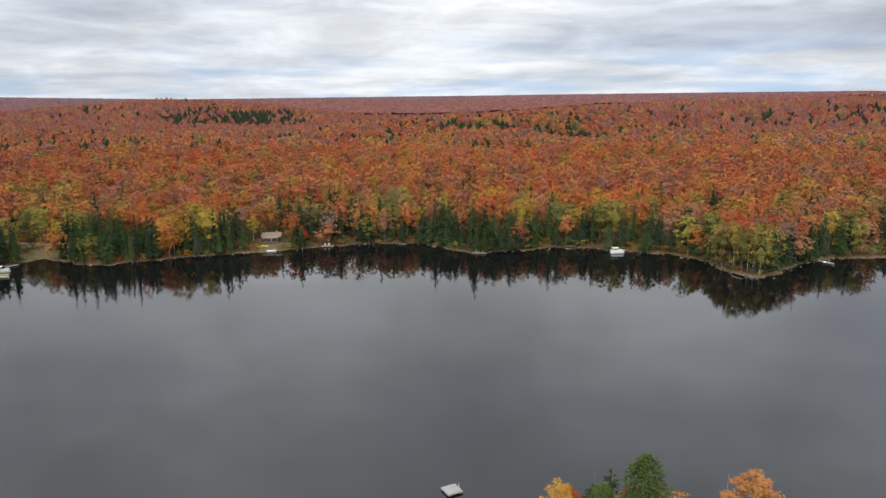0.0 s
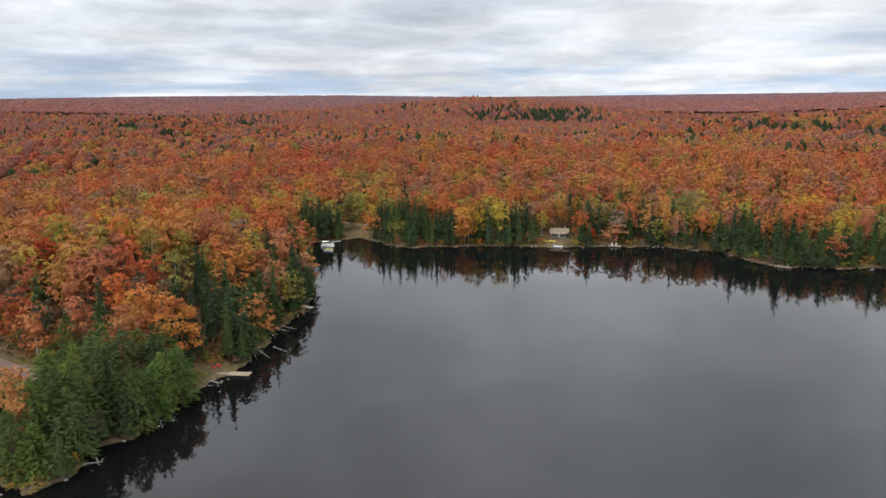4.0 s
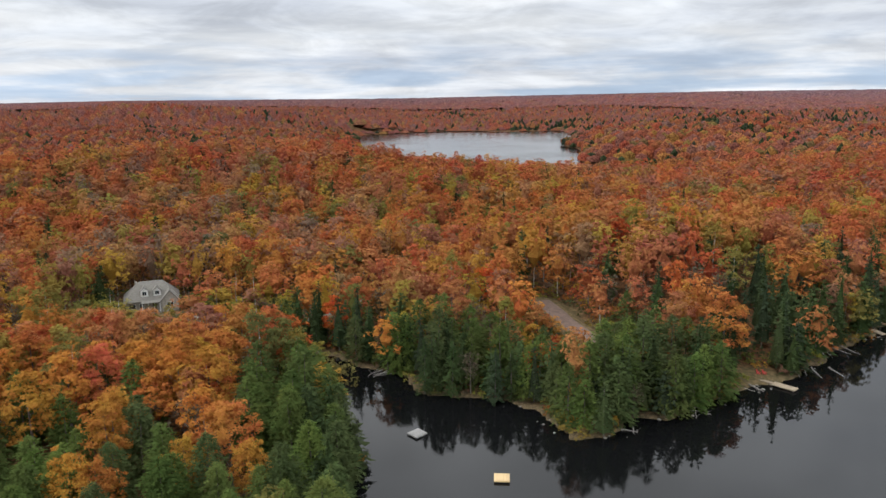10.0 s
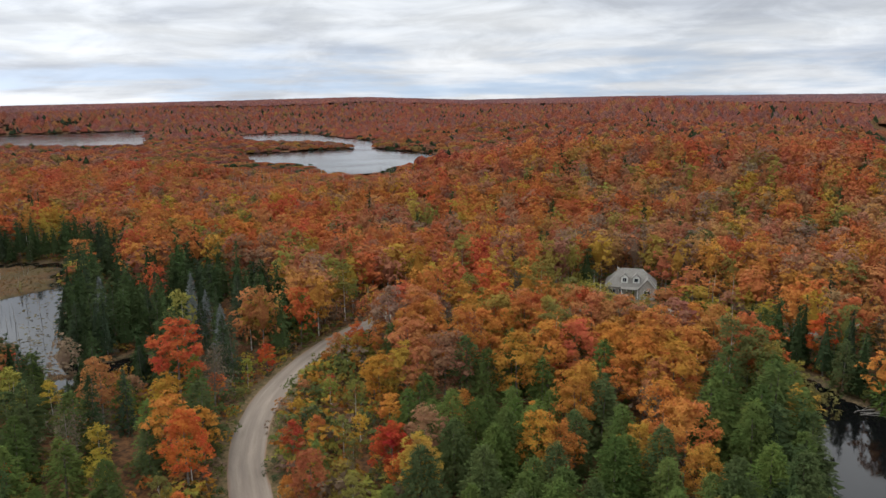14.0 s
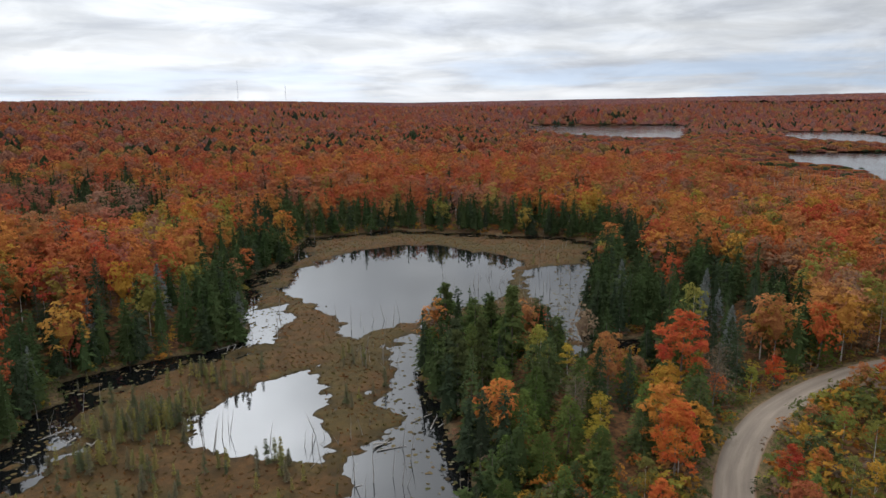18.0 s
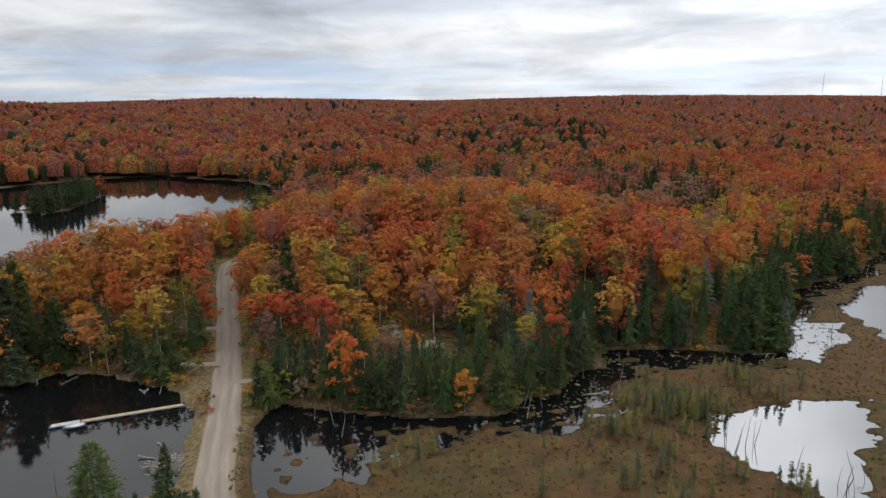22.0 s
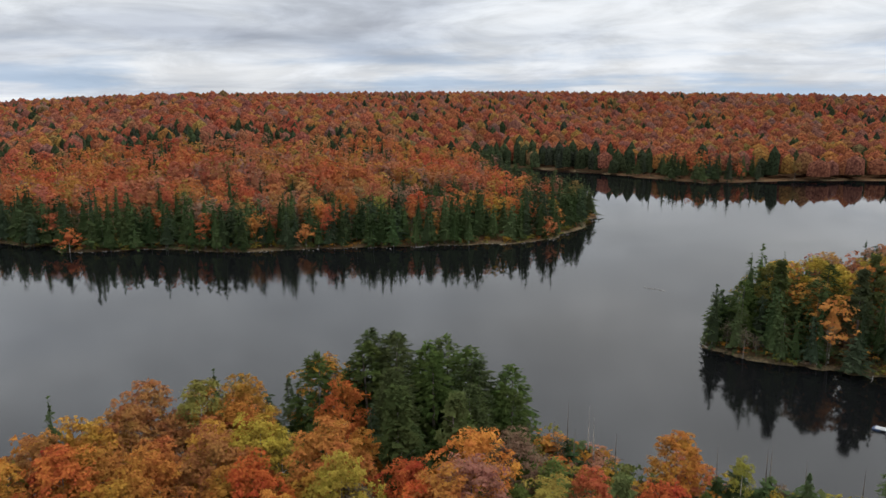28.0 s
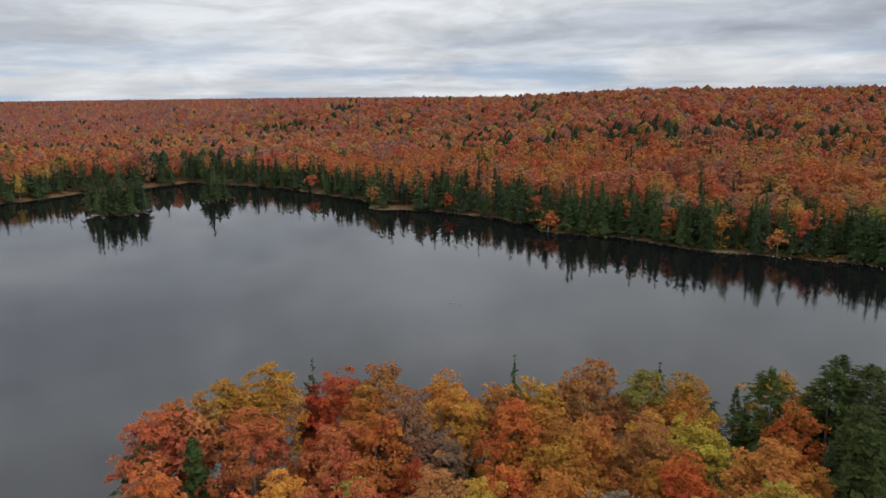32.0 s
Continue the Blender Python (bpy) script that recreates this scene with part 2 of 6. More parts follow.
LEAF_WOODS = leaf_material("foliage_of_woods", "tint", lace=2.5, solid=0.41, turn=0.04, rich=1.0)
LEAF_TREE = leaf_material("foliage_of_tree", "object", lace=4.2, solid=0.435, turn=0.06, rich=1.0)
SEDGE = leaf_material("sedge", "tint", 0.15, 0.2, 3.0, 0.1)
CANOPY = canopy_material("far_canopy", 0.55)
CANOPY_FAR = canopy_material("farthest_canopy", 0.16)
WATER = water_material()
WATER_FAR = water_material("wind_ruffled_water", (0.12, 0.18), (0.15, 0.3))
GROUND = ground_material()
GRAVEL = gravel_material()
DIRT = surface("packed_dirt", (0.075, 0.048, 0.036), (0.15, 0.098, 0.076), 0.6, 0.95, 0.4, 0.05)
BARK = surface("bark", (0.055, 0.045, 0.038), (0.20, 0.17, 0.145), 3.0, 0.95, 0.6, 0.05, (1, 1, 0.3))
PALE_BARK = surface("pale_bark", (0.22, 0.20, 0.18), (0.52, 0.49, 0.45), 3.0, 0.9, 0.4, 0.03, (1, 1, 0.4))
DEADWOOD = surface("weathered_deadwood", (0.12, 0.11, 0.10), (0.36, 0.33, 0.30), 3.0, 0.95, 0.5, 0.03, (1, 1, 0.3))


# ---------------------------------------------------------------- plan
COVE_SHORE = [(-106, 28), (-125, 35), (-143, 37), (-165, 36), (-181, 41), (-173, 43), (-163, 50), (-153, 56), (-147, 56), (-140, 58), (-137, 64), (-130, 72),
              (-121, 76), (-115, 73), (-110, 76), (-108, 81), (-108, 88), (-109, 97), (-108, 109), (-112, 120), (-112, 130), (-117, 147), (-124, 169),
              (-124, 186), (-135, 200), (-150, 225), (-168, 250), (-188, 274), (-177, 284), (-170, 297), (-160, 294)]
NORTH_SHORE = [(-147, 284), (-136, 283), (-115, 296), (-94, 305), (-76, 309), (-57, 318), (-33, 326), (-9, 322), (1, 311), (15, 302), (28, 306), (54, 314),
               (76, 303), (94, 297), (105, 281), (107, 264), (114, 253), (129, 266), (142, 279), (162, 287), (181, 289), (230, 320), (300, 380), (361, 405),
               (376, 394), (414, 392), (469, 358), (492, 360), (481, 306), (475, 269)]
EAST_SHORE = [(426, 181), (394, 161), (396, 126), (384, 87), (361, 58), (346, 52), (340, 15), (318, -21), (312, -58), (303, -88), (295, -120), (290, -140),
              (294, -160), (314, -186), (349, -219), (400, -215), (470, -225), (560, -250), (624, -281), (601, -302), (554, -331), (494, -349), (446, -370),
              (437, -424), (417, -473), (395, -525), (364, -567), (326, -600), (283, -575), (232, -555), (185, -510), (152, -466)]
POINT_SHORE = [(150, -420), (140, -350), (140, -290), (150, -250), (165, -210), (168, -175), (158, -145), (148, -125), (140, -127), (130, -136), (121, -145),
               (110, -153), (91, -150), (79, -144), (73, -138), (68, -129), (64.5, -121), (60.5, -109), (65, -100), (80, -85), (95, -70), (113, -60), (118, -52), (128, -35),
               (133, -15), (128, 5), (122, 20), (118, 40), (108, 58), (95, 72), (76, 74), (58, 56), (50, 66), (47, 84), (42, 97), (30, 103), (16, 102),
               (8, 84), (0, 50), (-30, 36), (-60, 26), (-85, 22)]
LAKE = COVE_SHORE + NORTH_SHORE + EAST_SHORE + POINT_SHORE
ISLES = [[(313, -397), (285, -380), (278, -398), (284, -430), (297, -474), (308, -460), (306, -425)],
         [(337, 319), (335, 293), (350, 282), (362, 292), (352, 316)],
         [(397, 281), (402, 260), (412, 264), (408, 280)]]
MARSH = [(40, -84), (48, -104), (55, -128), (54, -141), (43, -139), (21, -137), (7, -142), (-6, -155), (-15, -168), (-20, -183), (-40, -184), (-64, -185),
         (-75, -215), (-88, -246), (-121, -280), (-141, -312), (-162, -311), (-188, -306), (-213, -274), (-242, -240), (-242, -215), (-209, -191),
         (-172, -158), (-146, -133), (-155, -118), (-149, -112), (-138, -109), (-125, -125), (-112, -160), (-104, -158), (-87, -128), (-68, -85), (-50, -75), (0, -72)]
POOLS = [[(-95, -231), (-110, -253), (-129, -266), (-152, -274), (-174, -273), (-186, -254), (-191, -232), (-190, -213), (-162, -184), (-141, -174), (-118, -172),
          (-102, -170), (-88, -169), (-93, -184), (-96, -204)],
         [(-36, -142), (-47, -149), (-58, -153), (-73, -156), (-68, -142), (-59, -123), (-57, -114), (-53, -112), (-41, -121), (-37, -129)],
         [(-114, -168), (-96, -157), (-84, -143), (-71, -125), (-73, -119), (-66, -112), (-56, -108), (-49, -99), (-45, -80), (-68, -80), (-85, -125), (-96, -143)],
         [(-183, -202), (-212, -195), (-172, -158), (-147, -133), (-150, -115), (-138, -110), (-141, -147), (-156, -158), (-157, -173)],
         [(-78, -217), (-88, -213), (-86, -200), (-71, -180), (-61, -182), (-69, -192)]]
DITCHES = [[(-64, -186), (-39, -185), (-19, -184), (-14, -168), (-6, -155), (6, -142), (21, -138), (43, -140), (43, -134), (17, -132), (4, -136), (-5, -134), (-18, -144),
            (-20, -160), (-37, -172), (-62, -179)],
           [(56, -130), (54, -137), (43, -134), (28, -132), (25, -123), (28, -110), (35, -105), (46, -103)],
           [(19, -137), (15, -129), (16, -122), (19, -123)]]
FAR_LAKES = [[(-994, 303), (-1275, 399), (-1323, 595), (-1246, 679), (-1210, 787), (-987, 675), (-851, 549), (-725, 504), (-602, 412), (-494, 457), (-445, 440),
              (-440, 390), (-470, 320), (-530, 262), (-660, 240), (-850, 255)],
             [(-1256, -738), (-1364, -634), (-1071, -373), (-929, -326), (-823, -197), (-669, -190), (-563, -205), (-600, -260), (-673, -305), (-689, -380), (-812, -460),
              (-916, -347), (-981, -396), (-966, -501)],
             [(-1170, -1301), (-1239, -1236), (-1327, -1141), (-1416, -1028), (-1100, -800), (-874, -634), (-819, -704), (-765, -763), (-722, -803), (-950, -1060)]]
# x, y, z along the middle of each gravel way
ROAD = [(-200, -60, 4.0), (-175, -70, 3.0), (-157, -73, 2.6), (-139, -73, 2.2), (-123, -70, 2.0), (-108, -64, 1.9), (-95, -56, 1.8), (-70, -38, 1.8), (-30, -36, 1.8),
        (15, -62, 1.7), (42, -90, 1.4), (52, -104, 1.3), (61, -128, 1.2), (70, -151, 1.3), (83, -182, 1.7), (103, -227, 3.2), (111, -247, 4.4), (111, -262, 4.6), (100, -280, 5.0), (82, -296, 6.0)]
DRIVE = [(-214, 12, 3.8), (-204, 20, 3.6), (-201, 31, 3.5), (-196, 40, 3.2), (-205, 62, 4.0), (-225, 90, 5.0)]
SPURS = [[(74, -160, 1.5), (86, -158, 1.5), (98, -162, 2.0)], [(84, -186, 1.8), (98, -184, 1.8), (108, -182, 2.4)], [(70, -148, 1.3), (60, -152, 1.4), (53, -156, 1.6)],
         [(102, -226, 3.1), (112, -224, 3.1)], [(-166, 316, 3.2), (-178, 314, 3.0), (-200, 318, 3.5)], [(-180, 111, 5.0), (-172, 110, 4.6), (-158, 107.5, 4.0), (-143, 106, 3.4)]]
CLEARINGS = [(-172, 110, 5.5), (-160, 108, 5.5), (-148, 106, 5), (-114.5, 130.8, 3.4), (64, -112, 9), (66, -122, 8), (63, -103, 6), (-237, 3, 8), (-224, 4, 7), (-79, 325, 6), (-77, 315, 4), (-171, 300, 6), (104, 308, 4), (180, 299, 4), (35, -174, 3.5), (25, -171, 5), (118, -168, 5), (71, -147, 6), (63, 596, 15), (45, 604, 13), (80, 590, 13)]


def vnoise(x, y, seed=0):
    """Smooth noise between 0 and 1 on arrays."""
    table = np.random.RandomState(seed).rand(256, 256)
    xi, yi = np.floor(x).astype(int), np.floor(y).astype(int)
    fx, fy = x - xi, y - yi
    fx, fy = fx * fx * (3 - 2 * fx), fy * fy * (3 - 2 * fy)
    g = lambda i, j: table[(xi + i) & 255, (yi + j) & 255]
    return (g(0, 0) * (1 - fx) + g(1, 0) * fx) * (1 - fy) + (g(0, 1) * (1 - fx) + g(1, 1) * fx) * fy


def sstep(v, a, b):
    u = np.clip((v - a) / (b - a), 0, 1)
    return u * u * (3 - 2 * u)


def outline_distance(poly, x, y, reach=260.0):
    """Metres outside the outline (negative inside), capped at reach."""
    p = np.array(poly, float)
    out = np.full(x.shape, reach)
    near = (x > p[:, 0].min() - reach) & (x < p[:, 0].max() + reach) & (y > p[:, 1].min() - reach) & (y < p[:, 1].max() + reach)
    px, py = x[near], y[near]
    best = np.full(px.shape, 1e12)
    inside = np.zeros(px.shape, bool)
    for (ax, ay), (bx, by) in zip(p, np.roll(p, -1, 0)):
        dx, dy = bx - ax, by - ay
        u = np.clip(((px - ax) * dx + (py - ay) * dy) / (dx * dx + dy * dy + 1e-9), 0, 1)
        best = np.minimum(best, (px - ax - u * dx) ** 2 + (py - ay - u * dy) ** 2)
        if ay != by:
            inside ^= ((ay > py) != (by > py)) & (px < dx * (py - ay) / dy + ax)
    dist = np.sqrt(best)
    out[near] = np.minimum(np.where(inside, -dist, dist), reach)
    return out


def way_distance(way, x, y):
    """Distance to a way's middle line and the way's height there."""
    best, zed = np.full(x.shape, 1e12), np.zeros(x.shape)
    p = np.array(way, float)
    near = (x > p[:, 0].min() - 40) & (x < p[:, 0].max() + 40) & (y > p[:, 1].min() - 40) & (y < p[:, 1].max() + 40)
    px, py = x[near], y[near]
    bn, zn = best[near], zed[near]
    for (ax, ay, az), (bx, by, bz) in zip(p, p[1:]):
        dx, dy = bx - ax, by - ay
        u = np.clip(((px - ax) * dx + (py - ay) * dy) / (dx * dx + dy * dy), 0, 1)
        d = (px - ax - u * dx) ** 2 + (py - ay - u * dy) ** 2
        closer = d < bn
        bn, zn = np.where(closer, d, bn), np.where(closer, az + u * (bz - az), zn)
    best[near], zed[near] = bn, zn
    return np.sqrt(best), zed


def smooth_way(way, step=3.0):
    """Catmull-Rom points along a way."""
    p = [Vector(v) for v in way]
    p = [2 * p[0] - p[1], *p, 2 * p[-1] - p[-2]]
    out = []
    for a, b, c, d in zip(p, p[1:], p[2:], p[3:]):
        k = max(2, int((c - b).length / step))
        for i in range(k):
            u = i / k
            out.append(0.5 * ((2 * b) + (c - a) * u + (2 * a - 5 * b + 4 * c - d) * u * u + (3 * b - a - 3 * c + d) * u ** 3))
    return [tuple(v) for v in out + [p[-2]]]


WAYS = [(smooth_way(ROAD), 5.6), (smooth_way(DRIVE), 3.6)] + [(smooth_way(s), 2.6) for s in SPURS[:-1]] + [(smooth_way(SPURS[-1]), 5.5)]

# skyline of the woods: direction in degrees (counter-clockwise from +y), its height over eye level in degrees, distance of the ridge, where the rise begins
SKYLINE = [(0, 0.20, 3200, 1900), (20, 0.10, 3000, 1900), (31, 0.32, 3200, 2000), (45, 0.31, 3200, 2000), (70, 0.02, 3000, 1500), (90, 0.03, 3000, 1500), (102, -0.12, 3000, 1500),
           (110, 0.18, 2600, 1500), (128, -0.1, 3000, 1500), (147, -0.32, 3000, 800), (160, -0.06, 1900, 560), (173, 0.08, 1700, 560), (188, -0.20, 1500, 560),
           (203, 0.18, 1500, 680), (220, -0.26, 1300, 690), (233, 0.1, 1200, 660), (249, 0.30, 1100, 420), (258, 0.22, 1100, 380), (270, 0.28, 1100, 380),
           (281, -0.04, 1300, 420), (299, 0.02, 1700, 560), (318, -0.06, 2600, 800), (330, 0.31, 2800, 1300), (345, 0.28, 3000, 1700), (360, 0.20, 3200, 1900)]
# single hills: x, y, height, spread
HILLS = [(420, -60, 10, 80), (60, 560, 6, 130), (-260, 620, 6, 170), (330, 560, 10, 140), (-1350, -60, 18, 170), (-1000, 980, 26, 200)]
# wooded ridges, each a line of tree tops: direction in degrees, height over eye level in degrees, distance
WEST_HILL = [(37.5, -6.9, 380), (40.5, -6.41, 390), (44.3, -5.98, 395), (48.2, -5.71, 395), (55.4, -5.22, 400), (61.1, -5.15, 410), (66.9, -4.4, 425), (70.2, -3.99, 430), (73.3, -3.51, 435),
             (76.5, -3.13, 440), (84.8, -2.93, 445), (93.6, -3.13, 445), (98.1, -3.6, 440), (102.5, -4.13, 435), (106.0, -4.83, 425), (109.4, -5.58, 405), (111.3, -6.19, 385), (114.3, -6.92, 360),
             (120.5, -7.84, 310), (124.1, -9.29, 268), (127.8, -9.99, 247), (130.5, -11.17, 220)]
PENINSULA = [(36.1, -10.46, 215), (39.7, -9.06, 225), (44.2, -8.23, 235), (48.7, -7.97, 238), (52.7, -8.22, 245), (56.2, -8.7, 250), (58.8, -9.4, 250), (61.0, -10.0, 240)]
DOME = [(164.6, -10.77, 222), (168.6, -9.75, 237), (172.2, -8.75, 250), (175.4, -7.76, 256), (178.9, -7.05, 260), (182.5, -6.59, 260), (186.0, -6.33, 260), (189.5, -6.31, 260), (192.9, -6.57, 255),
        (196.1, -6.92, 250), (198.5, -7.49, 240), (200.5, -8.42, 230), (203.0, -10.73, 210)]
POINT = [(202.9, -9.02, 255), (205.1, -8.32, 248), (209.7, -8.5, 238), (214.2, -8.75, 228), (218.7, -9.84, 215), (223.2, -10.88, 200), (226.7, -11.64, 190)]
EAST_LOBE = [(249.0, -7.0, 370), (255.4, -6.3, 385), (258.5, -6.2, 390), (267.8, -6.1, 390), (271.1, -5.9, 390), (276.7, -5.93, 400), (287.4, -5.62, 430)]
BETWEEN_LAKES = [(70.8, -1.56, 1400), (74.6, -1.06, 1450), (80.7, -0.57, 1500), (87.0, -0.08, 1500), (91.4, -0.16, 1500), (95.8, -0.75, 1450), (101.5, -1.54, 1300), (104.1, -2.2, 1200)]
NORTHWEST = [(7.2, -1.03, 1800), (12.3, -0.39, 1900), (16.4, -0.02, 2000), (20.3, 0.22, 2000), (26.9, -0.26, 1900), (33.2, -0.73, 1700), (37.5, -0.83, 1500), (41.9, -1.02, 1300), (45.4, -1.25, 1200),
             (48.9, -1.69, 1100), (52.4, -2.29, 1000), (55.0, -2.8, 950)]
NORTH = [(-30.7, 0.02, 1700), (-23.4, -0.07, 1600), (-17.7, -0.11, 1500), (-11.5, -0.82, 1200), (-5.1, -1.26, 1050), (1.5, -1.65, 950), (7.2, -2.02, 850), (11.6, -2.69, 750), (15.4, -3.64, 650)]
SOUTHWEST = [(137.6, -2.22, 1400), (140.2, -1.66, 1500), (146.7, -0.85, 1700), (153.7, -0.27, 1900), (159.3, -0.13, 1900), (166.6, 0.07, 1900)]
# with the lengths of the near and the far slope and the height of the trees on top
RIDGES = [(WEST_HILL, 170, 110, 18.0), (PENINSULA, 62, 80, 18.0), (DOME, 100, 95, 18.0), (POINT, 60, 70, 19.0), (EAST_LOBE, 70, 90, 18.0), (BETWEEN_LAKES, 380, 500, 16.0), (NORTHWEST, 450, 500, 16.0),
          (NORTH, 350, 350, 16.0), (SOUTHWEST, 900, 500, 16.0)]


def ridge_height(line, near, far, trees, r, az):
    """Height of the ground on one ridge, for arrays of distances and directions."""
    p = np.array(line)
    a = np.where(az > 300, az - 360, az) if p[0, 0] < 0 else az
    d, e = np.interp(a, p[:, 0], p[:, 2]), np.interp(a, p[:, 0], p[:, 1])
    top = np.maximum(65 + d * np.tan(np.radians(e)) - trees, 0)
    return top * sstep(r, d - near, d) * (1 - sstep(r, d, d + far)) * sstep(a, p[0, 0] - 2.5, p[0, 0]) * sstep(a, p[-1, 0] + 2.5, p[-1, 0])


def ground_at(x, y):
    """Height of the ground and what lies there, for arrays of places."""
    r, az = np.hypot(x, y), np.degrees(np.arctan2(-x, y)) % 360
    wob = sstep(r, 30, 80)
    wx = x + ((vnoise(x / 9, y / 9, 1) - 0.5) * 5 + (vnoise(x / 2.7, y / 2.7, 11) - 0.5) * 2) * wob
    wy = y + ((vnoise(x / 9, y / 9, 2) - 0.5) * 5 + (vnoise(x / 2.7, y / 2.7, 12) - 0.5) * 2) * wob
    lake = outline_distance(LAKE, wx, wy)
    for isle in ISLES:
        lake = np.maximum(lake, -outline_distance(isle, wx, wy))
    marsh = outline_distance(MARSH, wx, wy)
    far = np.full(x.shape, 260.0)
    for f in FAR_LAKES:
        far = np.minimum(far, outline_distance(f, wx, wy))
    wet = np.minimum(np.minimum(lake, marsh), far)
    k = np.array(SKYLINE)
    elev, ridge, begin = (np.interp(az, k[:, 0], k[:, c]) for c in (1, 2, 3))
    top = 65 + ridge * np.tan(np.radians(elev)) - 15
    rise = sstep(r, begin, ridge)
    west = sstep(az, 35, 45) * sstep(az, 135, 125) * sstep(r, 200, 260)
    hills = rise * top + (vnoise(x / 420 + 5, y / 420, 3) - 0.5) * (4 * sstep(r, 250, 500) + 34 * sstep(r, begin - 60, begin + 500) * (1 - sstep(r, ridge * 0.8, ridge)))
    hills = hills + (vnoise(x / 120, y / 120, 4) - 0.5) * (6 - 4.5 * west) * sstep(r, 120, 400) + 2.5 - 1.5 * west
    hills = hills - sstep(r, ridge, ridge + 500) * 6
    for hx, hy, hh, hs in HILLS:
        hills = hills + hh * np.exp(-((x - hx) ** 2 + (y - hy) ** 2) / (2 * hs * hs))
    hills = np.where(r > 600, np.minimum(hills, 49 + r * np.tan(np.radians(elev))), hills)
    crest = np.zeros(x.shape)
    for ridge_line, near, back, trees in RIDGES:
        crest = np.maximum(crest, ridge_height(ridge_line, near, back, trees, r, az))
    crest = crest + (vnoise(x / 34, y / 34, 14) - 0.5) * 3.0 * sstep(crest, 3, 10)
    raised = np.maximum(np.maximum(hills, 1.0) * sstep(wet, 2, 110), crest * sstep(wet, 2, 36))
    land = 0.2 + np.clip(wet, 0, 8) * 0.13 + raised + (vnoise(x / 5, y / 5, 5) - 0.5) * 0.5 * sstep(wet, 1, 6)
    bed = -0.25 + np.clip(np.minimum(lake, far), -12, 0) * 0.25
    h = np.where(np.minimum(lake, far) < 0, bed, land)
    # bog mats with open pools
    pool = np.full(x.shape, 60.0)
    for q in POOLS + DITCHES:
        pool = np.minimum(pool, outline_distance(q, wx, wy, 60.0))
    rag = (vnoise(x / 1.3, y / 1.3, 66) - 0.5) * 3.5 + (vnoise(x / 2.6, y / 2.6, 6) - 0.5) * 5 + (vnoise(x / 6, y / 6, 16) - 0.5) * 4
    ditch = np.full(x.shape, 60.0)
    for q in DITCHES:
        ditch = np.minimum(ditch, outline_distance(q, wx, wy, 60.0))
    pool = np.where(ditch < 0, np.maximum(pool, -3.0 + (vnoise(x / 3, y / 3, 17) - 0.46) * 12), pool)
    edge_water = (-marsh - 7 + rag)
    open_water = np.minimum(pool + rag * 0.6, np.where(marsh < 0, edge_water * 0.7, 60))
    mat = 0.05 + np.clip(open_water, -3, 2) * 0.13 + (vnoise(x / 1.7, y / 1.7, 7) - 0.5) * 0.3
    h = np.where(marsh < 0, mat, h)
    # levelled ground under the ways
    for way, width in WAYS:
        d, z = way_distance(way, x, y)
        h = h + (z - h) * sstep(d, width * 0.5 + 4.5, width * 0.5 + 0.6)
    return h, wet, lake, marsh, r, az


def way_clear(x, y):
    best = np.full(x.shape, 99.0)
    for way, width in WAYS:
        best = np.minimum(best, way_distance(way, x, y)[0] - width / 2)
    for cx, cy, cr in CLEARINGS:
        best = np.minimum(best, np.hypot(x - cx, y - cy) - cr)
    return best


# ---------------------------------------------------------------- mesh helpers
def mesh_of(name, verts, faces, mat, smooth=False, colors=None, layer="tint"):
    """A mesh from arrays: verts (n, 3), faces (m, 3 or 4), colours by vertex."""
    me = bpy.data.meshes.new(name)
    verts, faces = np.asarray(verts, np.float32), np.asarray(faces, np.int32)
    m, k = faces.shape
    me.vertices.add(len(verts))
    me.vertices.foreach_set("co", verts.ravel())
    me.loops.add(m * k)
    me.loops.foreach_set("vertex_index", faces.ravel())
    me.polygons.add(m)
    me.polygons.foreach_set("loop_start", np.arange(0, m * k, k, dtype=np.int32))
    me.polygons.foreach_set("loop_total", np.full(m, k, np.int32))
    me.polygons.foreach_set("use_smooth", np.full(m, smooth))
    if colors is not None:
        at = me.attributes.new(layer, "FLOAT_COLOR", "POINT")
        at.data.foreach_set("color", np.concatenate([colors, np.ones((len(verts), 1))], 1).astype(np.float32).ravel())
    me.update(calc_edges=True)
    me.materials.append(mat)
    return me


def part(name, bm, mat, parent, label=""):
    """A bmesh as one mesh object under a thing or a part."""
    me = bpy.data.meshes.new(name)
    bm.to_mesh(me)
    bm.free()
    me.materials.append(mat)
    ob = new(name, me)
    ob.parent = parent
    return tagged(ob, label) if label else ob


